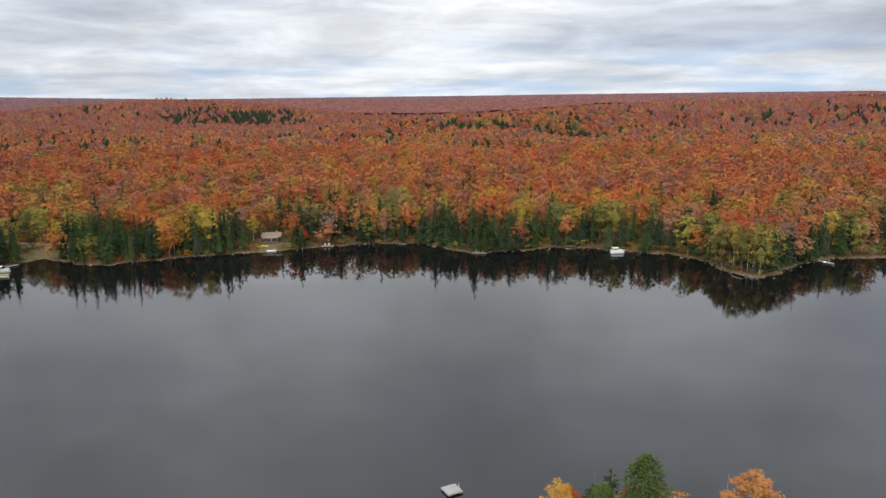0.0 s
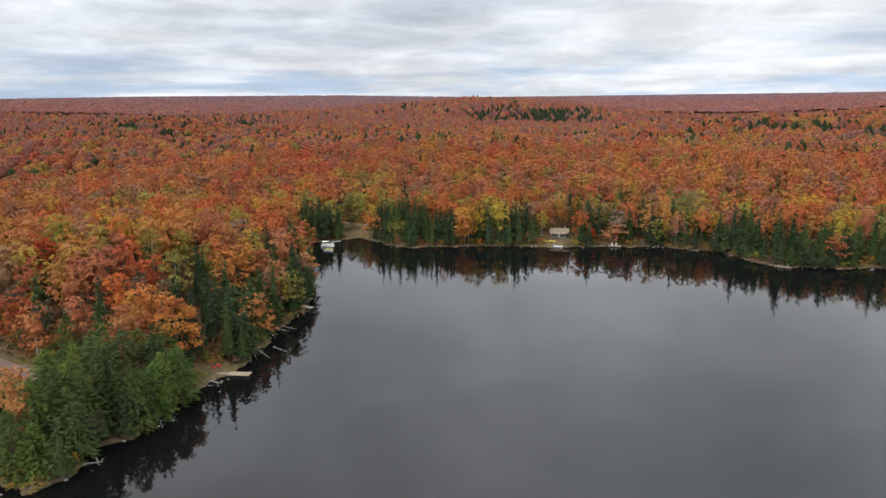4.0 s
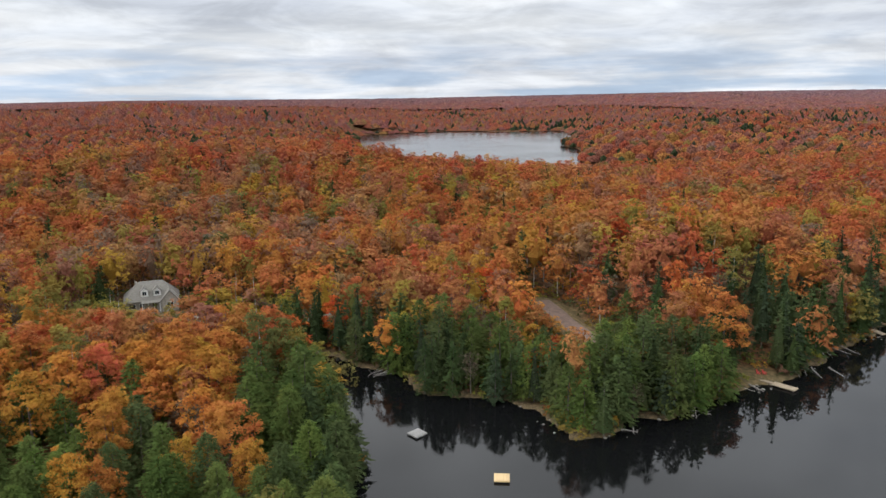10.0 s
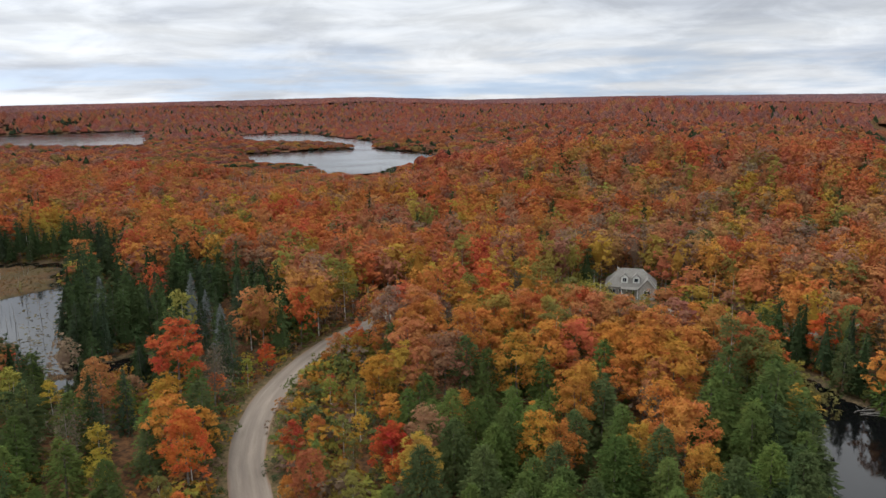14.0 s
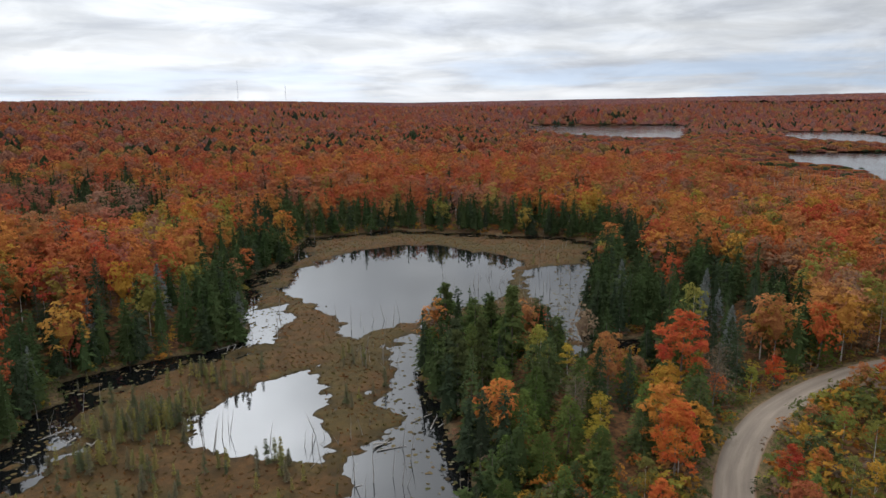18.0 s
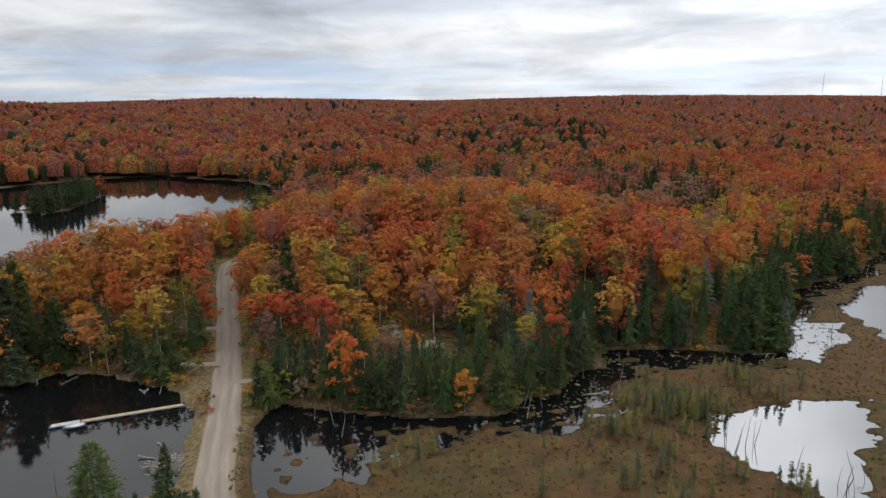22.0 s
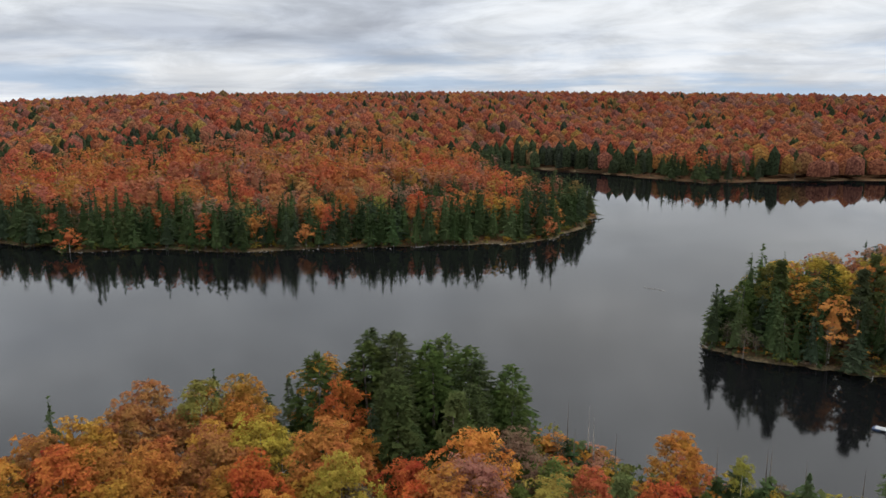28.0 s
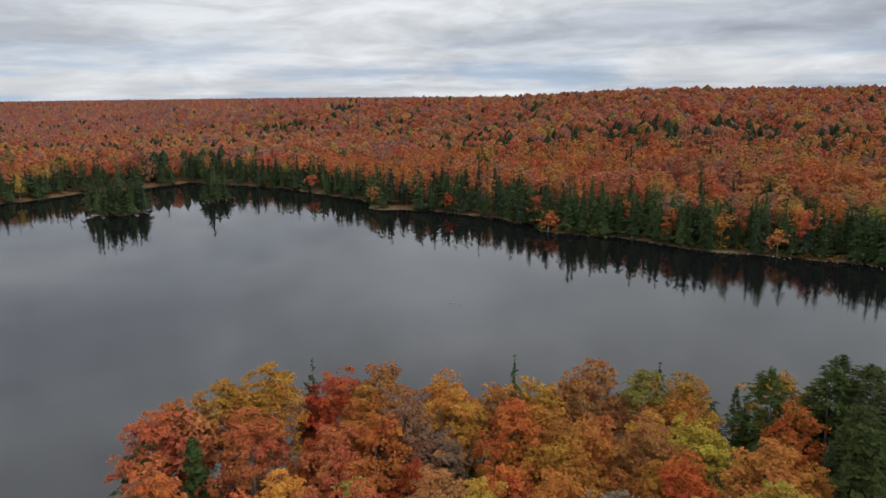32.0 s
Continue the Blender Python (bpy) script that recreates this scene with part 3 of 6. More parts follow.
# ---------------------------------------------------------------- ground and water
def build_ground():
    n1, n2 = 900, 300
    r1 = np.concatenate([np.linspace(14, 88, 12), 92 * (300 / 92) ** np.linspace(0, 1, 165), 300 * (430 / 300) ** np.linspace(0, 1, 30)[1:]])
    r2 = 430 * (4900 / 430) ** np.linspace(0, 1, 90)[1:]
    verts, faces = [], []
    def ring(rs, n):
        a = np.arange(n) * 2 * np.pi / n
        R, A = np.meshgrid(rs, a, indexing="ij")
        return (R * np.sin(A)).ravel(), (R * np.cos(A)).ravel()
    xa, ya = ring(r1, n1)
    xb, yb = ring(r2, n2)
    x, y = np.concatenate([xa, xb]), np.concatenate([ya, yb])
    h, wet, lake, marsh, r, az = ground_at(x, y)
    def quads(base, rows, n):
        i, j = np.meshgrid(np.arange(rows - 1), np.arange(n), indexing="ij")
        i, j = i.ravel(), j.ravel()
        k = (j + 1) % n
        return base + np.stack([i * n + j, i * n + k, (i + 1) * n + k, (i + 1) * n + j], 1)
    q1, q2 = quads(0, len(r1), n1), quads(len(xa), len(r2), n2)
    tri = lambda q: np.concatenate([q[:, [0, 2, 1]], q[:, [0, 3, 2]]])
    o, inner = len(xa), (len(r1) - 1) * n1
    j = np.arange(n2)
    a0, a1, a2, a3 = [inner + (3 * j + s) % n1 for s in range(4)]
    b0, b1 = o + j, o + (j + 1) % n2
    seam = np.concatenate([np.stack(t, 1) for t in ((a0, b0, a1), (a1, b0, b1), (a1, b1, a2), (a2, b1, a3))])
    hub = len(x)
    i1 = np.arange(n1)
    cap = np.stack([np.full(n1, hub), i1, (i1 + 1) % n1], 1)[:, [0, 2, 1]]
    x, y, h = np.append(x, 0), np.append(y, 0), np.append(h, h[:n1].mean())
    fl = np.concatenate([tri(q1), tri(q2), seam[:, [0, 1, 2]], cap])
    pad = lambda v: np.append(v, v[0])
    marsh, lake, wet = pad(marsh), pad(lake), pad(wet)
    zone = np.zeros((len(x), 3))
    zone[:, 0] = sstep(marsh, 2.0, -1.0)
    zone[:, 1] = sstep(np.minimum(lake, marsh), 4.5, 0.5)
    clear = way_clear(x, y)
    zone[:, 2] = sstep(clear, 6.0, 1.0) * 0.9
    me = mesh_of("ground", np.stack([x, y, h], 1), fl, GROUND, True, zone, "zone")
    return tagged(new("ground", me), "leaf-littered forest floor with bog mats, muddy banks and verges", "ground", kind="structure")


ground = build_ground()


def sheet(name, label, cx, cy, rx, ry, z=0.0, n=64):
    bm = bmesh.new()
    rings = []
    for k in (0.35, 0.7, 1.0):
        rings.append([bm.verts.new((cx + rx * k * math.cos(2 * math.pi * i / n), cy + ry * k * math.sin(2 * math.pi * i / n), z)) for i in range(n)])
    hub = bm.verts.new((cx, cy, z))
    for i in range(n):
        j = (i + 1) % n
        bm.faces.new((hub, rings[0][i], rings[0][j]))
        for a, b in zip(rings, rings[1:]):
            bm.faces.new((a[i], b[i], b[j], a[j]))
    me = bpy.data.meshes.new(name)
    bm.to_mesh(me)
    bm.free()
    me.materials.append(WATER_FAR if name == "water_far" else WATER)
    return tagged(new(name, me), label, "water", kind="structure")


sheet("water", "calm dark lake and bog pools mirroring the clouds", 150, -120, 560, 620)
sheet("water_far", "pale far lake behind the wooded ridge", -1000, 545, 580, 345)
sheet("water_far", "long far lake with a wooded spit", -1000, -440, 480, 380)
sheet("water_far", "narrow bright far lake", -1070, -970, 400, 400, -0.06)


def build_way(name, way, width, label, mat=None):
    """A gravel strip with a slight crown, draped on the levelled ground."""
    p = np.array(way)
    t = np.gradient(p[:, :2], axis=0)
    t /= np.linalg.norm(t, axis=1)[:, None]
    side = np.stack([t[:, 1], -t[:, 0]], 1)
    cols = np.array([-0.5, -0.42, -0.2, 0, 0.2, 0.42, 0.5])
    lift = np.array([-0.06, 0.1, 0.15, 0.19, 0.15, 0.1, -0.06])
    wob = (vnoise(np.arange(len(p)) * 0.7, np.zeros(len(p)), 8) - 0.5) * 0.5
    V = [(*(p[i, :2] + side[i] * (c * (width + wob[i]))), p[i, 2] + l) for i in range(len(p)) for c, l in zip(cols, lift)]
    k = len(cols)
    F = [(i * k + j, i * k + j + 1, (i + 1) * k + j + 1, (i + 1) * k + j) for i in range(len(p) - 1) for j in range(k - 1)]
    me = mesh_of(name, V, F, mat or GRAVEL, True)
    uv = me.uv_layers.new(name="UVMap")
    us = np.array([(cols[v % k] + 0.5, v // k * 0.5) for f in F for v in f], np.float32)
    uv.data.foreach_set("uv", us.ravel())
    return tagged(new(name, me), label, "road", kind="structure")


build_way("road", WAYS[0][0], 7.2, "grey gravel road with fallen leaves along its edges")
build_way("driveway", WAYS[1][0], 3.8, "pale gravel drive to the house")
for w, width in WAYS[2:-1]:
    build_way("track", w, width, "short worn gravel turnout beside the road")
build_way("track", *WAYS[-1], "brown dirt lane down to the wooded shore", DIRT)


# ---------------------------------------------------------------- trees
rng = np.random.RandomState(7)


def unit(v):
    return v / (np.linalg.norm(v, axis=-1, keepdims=True) + 1e-9)


def leaves(centres, normals, size, rs, long=1.35):
    """Loose triangles, one a spray of leaves, set square to their normals."""
    n = len(centres)
    a = unit(np.cross(normals, rs.normal(size=(n, 3))))
    b = np.cross(normals, a)
    s = size * rs.uniform(0.7, 1.3, (n, 1))
    tip = a * s * long
    v = np.stack([centres + tip * 0.75, centres - tip * 0.45 + b * s * 0.62, centres - tip * 0.45 - b * s * 0.62], 1)
    return v.reshape(-1, 3)


def broadleaf(rs, lobes, per, size, height=16.0, radius=4.0, base=0.30, ragged=1.0, core=False):
    """Crown of a broadleaf tree: flat pads of leaf sprays at the ends of many limbs, the upper ones smaller; core: a solid heart for far trees."""
    mid, half = height * (base + 1) / 2, height * (1 - base) / 2
    d = unit(rs.normal(size=(lobes, 3)) + (0, 0, 0.35))
    reach = rs.uniform(0.5, 0.92, (lobes, 1)) * (1 + (rs.rand(lobes, 1) - 0.5) * 0.3 * ragged)
    egg = 1.06 - 0.30 * d[:, 2:3]
    swell = 1 + 0.16 * np.sin(np.arctan2(d[:, 1:2], d[:, 0:1]) * 2 + rs.rand() * 6) * ragged
    c = d * reach * np.array([radius, radius, half]) * np.concatenate([egg * swell, egg * swell, np.ones_like(egg)], 1) + (0, 0, mid)
    rad = radius * rs.uniform(0.24, 0.44, lobes) * min(1.25, (30.0 / lobes) ** 0.36)
    k = np.repeat(np.arange(lobes), per)
    dd = unit(rs.normal(size=(len(k), 3)) + d[k] * 0.8 + (0, 0, 0.4))
    p = c[k] + dd * rad[k][:, None] * rs.uniform(0.55, 1.12, (len(k), 1)) * (1.08, 1.08, 0.55)
    nrm = unit(dd * 0.7 + (0, 0, 0.6) + rs.normal(size=dd.shape) * 0.38)
    v = leaves(p, nrm, size, rs)
    if core:
        a = np.arange(5) * 1.2566 + rs.rand()
        ring = np.stack([np.cos(a) * radius * 0.46, np.sin(a) * radius * 0.46, np.full(5, mid - half * 0.05) + rs.uniform(-1, 1, 5)], 1)
        foot, top = np.array([(0, 0, mid - half * 0.55)]), np.array([(rs.uniform(-1, 1), rs.uniform(-1, 1), mid + half * 0.5)])
        nxt = np.roll(ring, -1, 0)
        heart = np.concatenate([np.stack([ring, nxt, top.repeat(5, 0)], 1), np.stack([nxt, ring, foot.repeat(5, 0)], 1)]).reshape(-1, 3)
        v = np.concatenate([v, heart])
    return v


def hemlock(rs, boughs, per, size, height=12.5, radius=3.0, full=0.8, core=False):
    """Pointed evergreen: feathery boughs that droop, set all round the stem, with lighter gaps between them."""
    u = (np.arange(boughs) + rs.rand(boughs)) / boughs
    u = u ** 0.95
    a = rs.rand(boughs) * 2 * math.pi
    reach = (radius * (1 - u) ** full * np.clip(0.62 + u * 2.2, 0, 1) + 0.12) * rs.uniform(0.68, 1.14, boughs)
    k = np.repeat(np.arange(boughs), per)
    t = rs.uniform(0.32, 1.04, len(k))
    out = np.stack([np.cos(a[k]), np.sin(a[k]), np.zeros(len(k))], 1)
    side = np.stack([-np.sin(a[k]), np.cos(a[k]), np.zeros(len(k))], 1)
    q = reach[k][:, None]
    p = out * q * t[:, None] + side * rs.uniform(-0.34, 0.34, (len(k), 1)) * q * (1.15 - t[:, None])
    p[:, 2] += height * (0.04 + 0.95 * u[k]) + reach[k] * (0.12 - 0.42 * t * t) * (1 - 0.6 * u[k]) + rs.normal(size=len(k)) * 0.02 * height
    along = unit(out + side * rs.normal(size=(len(k), 1)) * 0.35 + np.array([(0, 0, -0.38)]) * (1 - u[k])[:, None] + rs.normal(size=p.shape) * 0.12)
    nrm = unit(out * 0.45 + (0, 0, 0.8) + rs.normal(size=p.shape) * 0.32)
    across = unit(np.cross(nrm, along))
    z = size * rs.uniform(0.7, 1.3, (len(k), 1)) * (1.08 - 0.45 * u[k][:, None])
    v = np.stack([p + along * z * 0.95, p - along * z * 0.55 + across * z * 0.5, p - along * z * 0.55 - across * z * 0.5], 1).reshape(-1, 3)
    tip = np.array([(0.12, 0, height * 0.93), (-0.12, 0.08, height * 0.93), (0, 0, height * 1.02)])
    if core:
        b = np.arange(4) * 1.5708 + rs.rand()
        ring = np.stack([np.cos(b) * radius * 0.6, np.sin(b) * radius * 0.6, np.full(4, height * 0.12)], 1)
        heart = np.stack([ring, np.roll(ring, -1, 0), np.repeat([(0, 0, height * 0.9)], 4, 0)], 1).reshape(-1, 3)
        v = np.concatenate([v, heart])
    return np.concatenate([v, tip])


def spruce(rs, tiers, arms, height=15.0, radius=2.5, low=0.08, thin=0.0):
    """Crown of a spruce: drooping folded boughs in whorls."""
    out = []
    for i in range(tiers):
        u = (i + rs.rand() * 0.4) / tiers
        z = height * (low + (1 - low) * u)
        reach = radius * (1 - u) ** 0.85 * rs.uniform(0.8, 1.15) + 0.18
        for j in range(arms):
            if rs.rand() < thin:
                continue
            a = 2 * math.pi * (j + rs.rand() * 0.7) / arms + i * 1.3
            q = reach * rs.uniform(0.72, 1.15)
            w = max(q * 0.42, 0.3)
            ca, sa = math.cos(a), math.sin(a)
            root = (0, 0, z + 0.25 * q)
            tip = (ca * q, sa * q, z - 0.22 * q)
            mx, my, mz = ca * q * 0.55, sa * q * 0.55, z + 0.02 * q
            out += [root, (mx - sa * w, my + ca * w, mz - 0.14 * q), tip, root, tip, (mx + sa * w, my - ca * w, mz - 0.14 * q)]
    return np.array(out)


def pine(rs, tiers, per, size, height=21.0, radius=3.6):
    """White pine: plumes at the ends of uneven limbs."""
    out = []
    for i in range(tiers):
        u = 0.3 + 0.7 * (i + rs.rand() * 0.5) / tiers
        reach = radius * (1.05 - u) ** 0.75 * 1.2 * rs.uniform(0.65, 1.1)
        for j in range(rs.randint(3, 6)):
            a = rs.rand() * 2 * math.pi
            c = np.array([math.cos(a) * reach * 0.75, math.sin(a) * reach * 0.75, height * u + reach * 0.1])
            dd = unit(rs.normal(size=(per, 3)))
            p = c + dd * (0.42 * reach + 0.35, 0.42 * reach + 0.35, 0.45) * rs.uniform(0.6, 1.0, (per, 1))
            out.append(leaves(p, unit(dd * 0.5 + (0, 0, 0.8) + rs.normal(size=dd.shape) * 0.4), size, rs, 1.6))
    return np.concatenate(out)


def dome(rs, sides, rings, height, radius, base):
    """Smooth lumpy crown for far woods, with shared corners."""
    v, f = [(0, 0, height)], []
    for i in range(rings):
        u = (i + 1) / rings
        for j in range(sides):
            a = 2 * math.pi * (j + 0.5 * i) / sides
            k = radius * math.sin(min(u * 1.9, 1.75)) ** 0.8 * rs.uniform(0.8, 1.18)
            v.append((math.cos(a) * k, math.sin(a) * k, height * (1 - (1 - base) * (1 - math.cos(u * 1.57))) * rs.uniform(0.94, 1.05)))
    for j in range(sides):
        k = (j + 1) % sides
        f.append((0, 1 + j, 1 + k))
        for i in range(rings - 1):
            a, b, c, d = 1 + i * sides + j, 1 + i * sides + k, 1 + (i + 1) * sides + j, 1 + (i + 1) * sides + k
            f += [(a, c, b), (b, c, d)]
    return np.array(v), np.array(f)


# colours of crowns: red, orange, gold, yellow green, dull and half bare, evergreens
RED = [(0.440, 0.104, 0.028), (0.385, 0.078, 0.028), (0.460, 0.132, 0.036), (0.400, 0.118, 0.048)]
ORANGE = [(0.450, 0.182, 0.040), (0.425, 0.156, 0.042), (0.465, 0.216, 0.042), (0.385, 0.164, 0.062)]
GOLD = [(0.430, 0.250, 0.042), (0.385, 0.268, 0.046), (0.450, 0.230, 0.042)]
OLIVE = [(0.200, 0.185, 0.046), (0.250, 0.225, 0.050), (0.140, 0.146, 0.044), (0.270, 0.200, 0.048)]
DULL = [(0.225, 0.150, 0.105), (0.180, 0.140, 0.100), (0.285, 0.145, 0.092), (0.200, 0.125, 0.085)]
GREEN = [(0.056, 0.070, 0.026), (0.068, 0.086, 0.029), (0.088, 0.104, 0.036), (0.060, 0.070, 0.034)]
FAMILIES = [RED, ORANGE, GOLD, OLIVE, DULL, GREEN]


def scatter(r0, r1, cell, seed):
    """Jittered places for trees in a ring of land."""
    rs = np.random.RandomState(seed)
    g = np.arange(-r1, r1, cell)
    X, Y = np.meshgrid(g, g)
    x = (X + rs.uniform(-0.46, 0.46, X.shape) * cell).ravel()
    y = (Y + rs.uniform(-0.46, 0.46, X.shape) * cell).ravel()
    r = np.hypot(x, y)
    keep = (r >= r0) & (r < r1)
    x, y = x[keep], y[keep]
    h, wet, lake, marsh, r, az = ground_at(x, y)
    keep = (wet > 0.4) & (way_clear(x, y) > 3.4)
    return [v[keep] for v in (x, y, h, wet, lake, marsh, r, az)]


# stands of one kind: x, y, reach, family, share
STANDS = [(-119, -102, 14, 4, 0.7), (-41, 352, 18, 5, 0.7), (-65, 363, 16, 5, 0.6), (124, 344, 14, 5, 0.7), (-206, -8, 22, 3, 0.7), (-176, 52, 15, 5, 0.92), (-146, 68, 15, 5, 0.75), (-176, -94, 17, 5, 0.85), (-188, -130, 26, 5, 0.85), (110, -33, 27, 5, 0.9), (-104, -16, 26, 5, 0.72), (-118, 22, 18, 5, 0.8), (-82, -8, 24, 5, 0.72), (-92, 10, 16, 5, 0.72), (-78, -84, 17, 5, 0.75), (-102, -44, 12, 3, 0.6), (-62, -64, 26, 5, 0.8), (-80, -42, 16, 3, 0.55), (-96, -118, 26, 5, 0.8), (-98, -76, 17, 5, 0.35), (-128, -12, 24, 5, 0.72), (-116, -30, 14, 5, 0.5), (-104, -100, 18, 5, 0.7), (-126, 1, 12, 1, 0.5), (-132, 9, 12, 1, 0.6), (-157, 3, 15, 1, 0.8), (-10, -400, 95, 4, 0.4), (90, -420, 80, 4, 0.35), (142, -511, 34, 5, 0.6),
          (-128, 112, 26, 5, 0.72), (-130, 84, 14, 5, 0.6), (-155, 132, 13, 0, 0.8), (-160, -135, 20, 5, 0.95), (-196, 318, 20, 3, 0.6), (-150, 305, 16, 5, 0.9), (2, 318, 22, 5, 0.75), (112, 272, 16, 3, 0.7),
          (140, -136, 18, 5, 0.8), (112, -222, 13, 5, 0.8), (30, -262, 62, 1, 0.45), (295, -425, 60, 5, 0.97), (346, 300, 28, 5, 0.95), (404, 270, 16, 5, 0.9), (-122, 150, 24, 5, 0.75), (-128, 178, 14, 5, 0.5), (95, 60, 50, 0, 0.25), (100, 20, 30, 1, 0.2), (-101, 308, 11, 5, 0.8), (-60, 315, 11, 5, 0.8), (-17, 318, 11, 5, 0.8), (13, 309, 11, 5, 0.8), (76, 323, 11, 3, 0.8), (-186, 293, 11, 5, 0.8), (-122, 86, 17, 5, 0.75), (-138, 288, 26, 5, 0.85), (-80, 303, 9, 5, 0.8), (14, 310, 14, 5, 0.8), (-114, 307, 9, 2, 0.7), (78, 336, 10, 0, 0.8), (76, -150, 17, 5, 0.9), (22, -356, 46, 5, 0.6), (90, -335, 40, 5, 0.5), (-50, -380, 50, 5, 0.45), (6, -148, 24, 5, 0.9), (64, -108, 14, 5, 0.85),
          (-295, 618, 34, 5, 0.7), (-534, 1672, 130, 5, 0.6), (54, 625, 34, 5, 0.75), (169, 692, 40, 3, 0.6), (-384, 1650, 130, 5, 0.7), (-1021, 1074, 60, 5, 0.6), (-464, 657, 40, 5, 0.6),
          (-223, 486, 22, 5, 0.9), (-217, 384, 24, 3, 0.5), (-1306, 800, 120, 5, 0.6), (-412, 439, 34, 5, 0.7), (-1052, 740, 70, 5, 0.7), (352, -1354, 75, 5, 0.5), (66, -1696, 80, 5, 0.45),
          (64, -725, 30, 5, 0.6), (1093, 485, 56, 5, 0.5), (985, 574, 40, 3, 0.5), (-623, -1321, 70, 5, 0.6)]


def choose(x, y, wet, lake, marsh, rs):
    """Family of each tree (index into FAMILIES) from where it stands."""
    n = len(x)
    big, mid = vnoise(x / 160, y / 160, 21), vnoise(x / 38, y / 38, 22)
    az, r = np.degrees(np.arctan2(-x, y)) % 360, np.hypot(x, y)
    green = 0.065 - 0.025 * sstep(r, 500, 900) + 0.5 * sstep(mid, 0.74, 0.9) + 0.18 * sstep(big, 0.68, 0.85)
    valley = vnoise(x / 420 + 5, y / 420, 3)
    green = green + sstep(r, 500, 800) * (1 - 0.55 * sstep(r, 900, 1200)) * np.where((az > 222) & (az < 305), 0.3, 0.55) * (0.55 * sstep(vnoise(x / 210, y / 90, 27), 0.66, 0.78) + 0.45 * sstep(valley, 0.34, 0.22) + 0.5 * sstep(vnoise(x / 60, y / 60, 28), 0.80, 0.9))
    for line, back, share, deep in ((DOME, 95, 0.85, 190), (DOME[8:], 95, 0.7, 330), (EAST_LOBE, 90, 0.6, 180)):
        p = np.array(line)
        behind = r - np.interp(az, p[:, 0], p[:, 2])
        green = np.maximum(green, share * sstep(behind, back * 0.8, back * 1.2) * sstep(behind, back + deep + 80, back + deep) * sstep(az, p[0, 0] - 2, p[0, 0] + 4) * sstep(az, p[-1, 0] + 2, p[-1, 0] - 4))
    green = np.minimum(green, 0.9)
    shore = sstep(wet, 24, 6)
    green = np.maximum(green, shore * np.where((az > 225) & (az < 320) & (r > 200), 0.93, np.where(r > 500, 0.4, 0.7)))
    green = np.maximum(green, sstep(wet, 36, 18) * 0.85 * ((az > 225) & (az < 320) & (r > 200)))
    green = np.maximum(green, sstep(marsh, 32, 14) * 0.93)
    olive = 0.085 + 0.3 * sstep(big, 0.5, 0.8) * (r < 700) * ((az < 45) | (az > 320)) + shore * 0.1
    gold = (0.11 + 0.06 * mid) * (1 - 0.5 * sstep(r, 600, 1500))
    red = 0.24 + 0.3 * sstep(az, 132, 150) * sstep(az, 315, 280) * sstep(r, 180, 300) + 0.22 * sstep(vnoise(x / 90, y / 90, 23), 0.5, 0.8) + 0.15 * sstep(r, 600, 1500) + 0.3 * sstep(r, 330, 420) * sstep(az, 60, 72) * sstep(az, 120, 108)
    near_west = sstep(az, 50, 65) * sstep(az, 140, 125) * sstep(r, 240, 210)
    red, gold = red * (1 - 0.35 * near_west), gold * (1 + 0.6 * near_west)
    red = red * (1 - 0.55 * sstep(r, 190, 150) * sstep(az, 225, 240))
    # extra dull greyish crowns beyond 600 m: haze put into the colour
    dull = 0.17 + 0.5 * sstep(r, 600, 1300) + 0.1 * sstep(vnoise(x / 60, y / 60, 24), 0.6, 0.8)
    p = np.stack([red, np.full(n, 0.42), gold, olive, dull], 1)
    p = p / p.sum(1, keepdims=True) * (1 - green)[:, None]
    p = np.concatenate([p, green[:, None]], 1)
    for sx, sy, reach, fam, share in STANDS:
        k = share * sstep(np.hypot(x - sx, y - sy), reach, reach * 0.7)
        p = p * (1 - k)[:, None]
        p[:, fam] += k
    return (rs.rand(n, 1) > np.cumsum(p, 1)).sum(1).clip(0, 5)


# low young growth: x, y, reach, height against the rest
LOW_GROWTH = [(-121, -104, 15, 0.42), (-850, -430, 380, 0.5), (-480, -185, 130, 0.4), (-610, -330, 120, 0.4), (-400, -160, 40, 0.8), (80, -80, 33, 0.46), (99, -60, 17, 0.36), (112, -222, 13, 0.3), (-112, -50, 20, 0.5), (-142, -58, 14, 0.55), (30, 92, 34, 0.5), (-208, 8, 34, 0.42), (-206, 26, 16, 0.32), (72, -148, 12, 0.4), (84, -200, 14, 0.5), (96, -232, 10, 0.5), (64, -160, 14, 0.6),
              (-147, 97, 17, 0.42), (-188, 26, 13, 0.36), (-190, 14, 14, 0.45), (-60, 312, 14, 0.7), (-88, -66, 16, 0.85), (-62, -64, 27, 0.55), (-76, -40, 24, 0.55), (22, -144, 20, 0.75), (180, 300, 14, 0.6), (76, -152, 14, 0.6), (62, -112, 16, 0.5), (49, -147, 10, 0.5), (-128, -58, 20, 0.5), (-152, -66, 14, 0.5), (-100, -12, 34, 0.82)]


def tall_of(x, y):
    """How tall the woods grow in each place."""
    az, r = np.degrees(np.arctan2(-x, y)) % 360, np.hypot(x, y)
    k = 1.12 - 0.2 * sstep(r, 900, 1500)
    for cx, cy, reach, low in LOW_GROWTH:
        k = k * (1 - (1 - low) * sstep(np.hypot(x - cx, y - cy), reach, reach * 0.7))
    return k


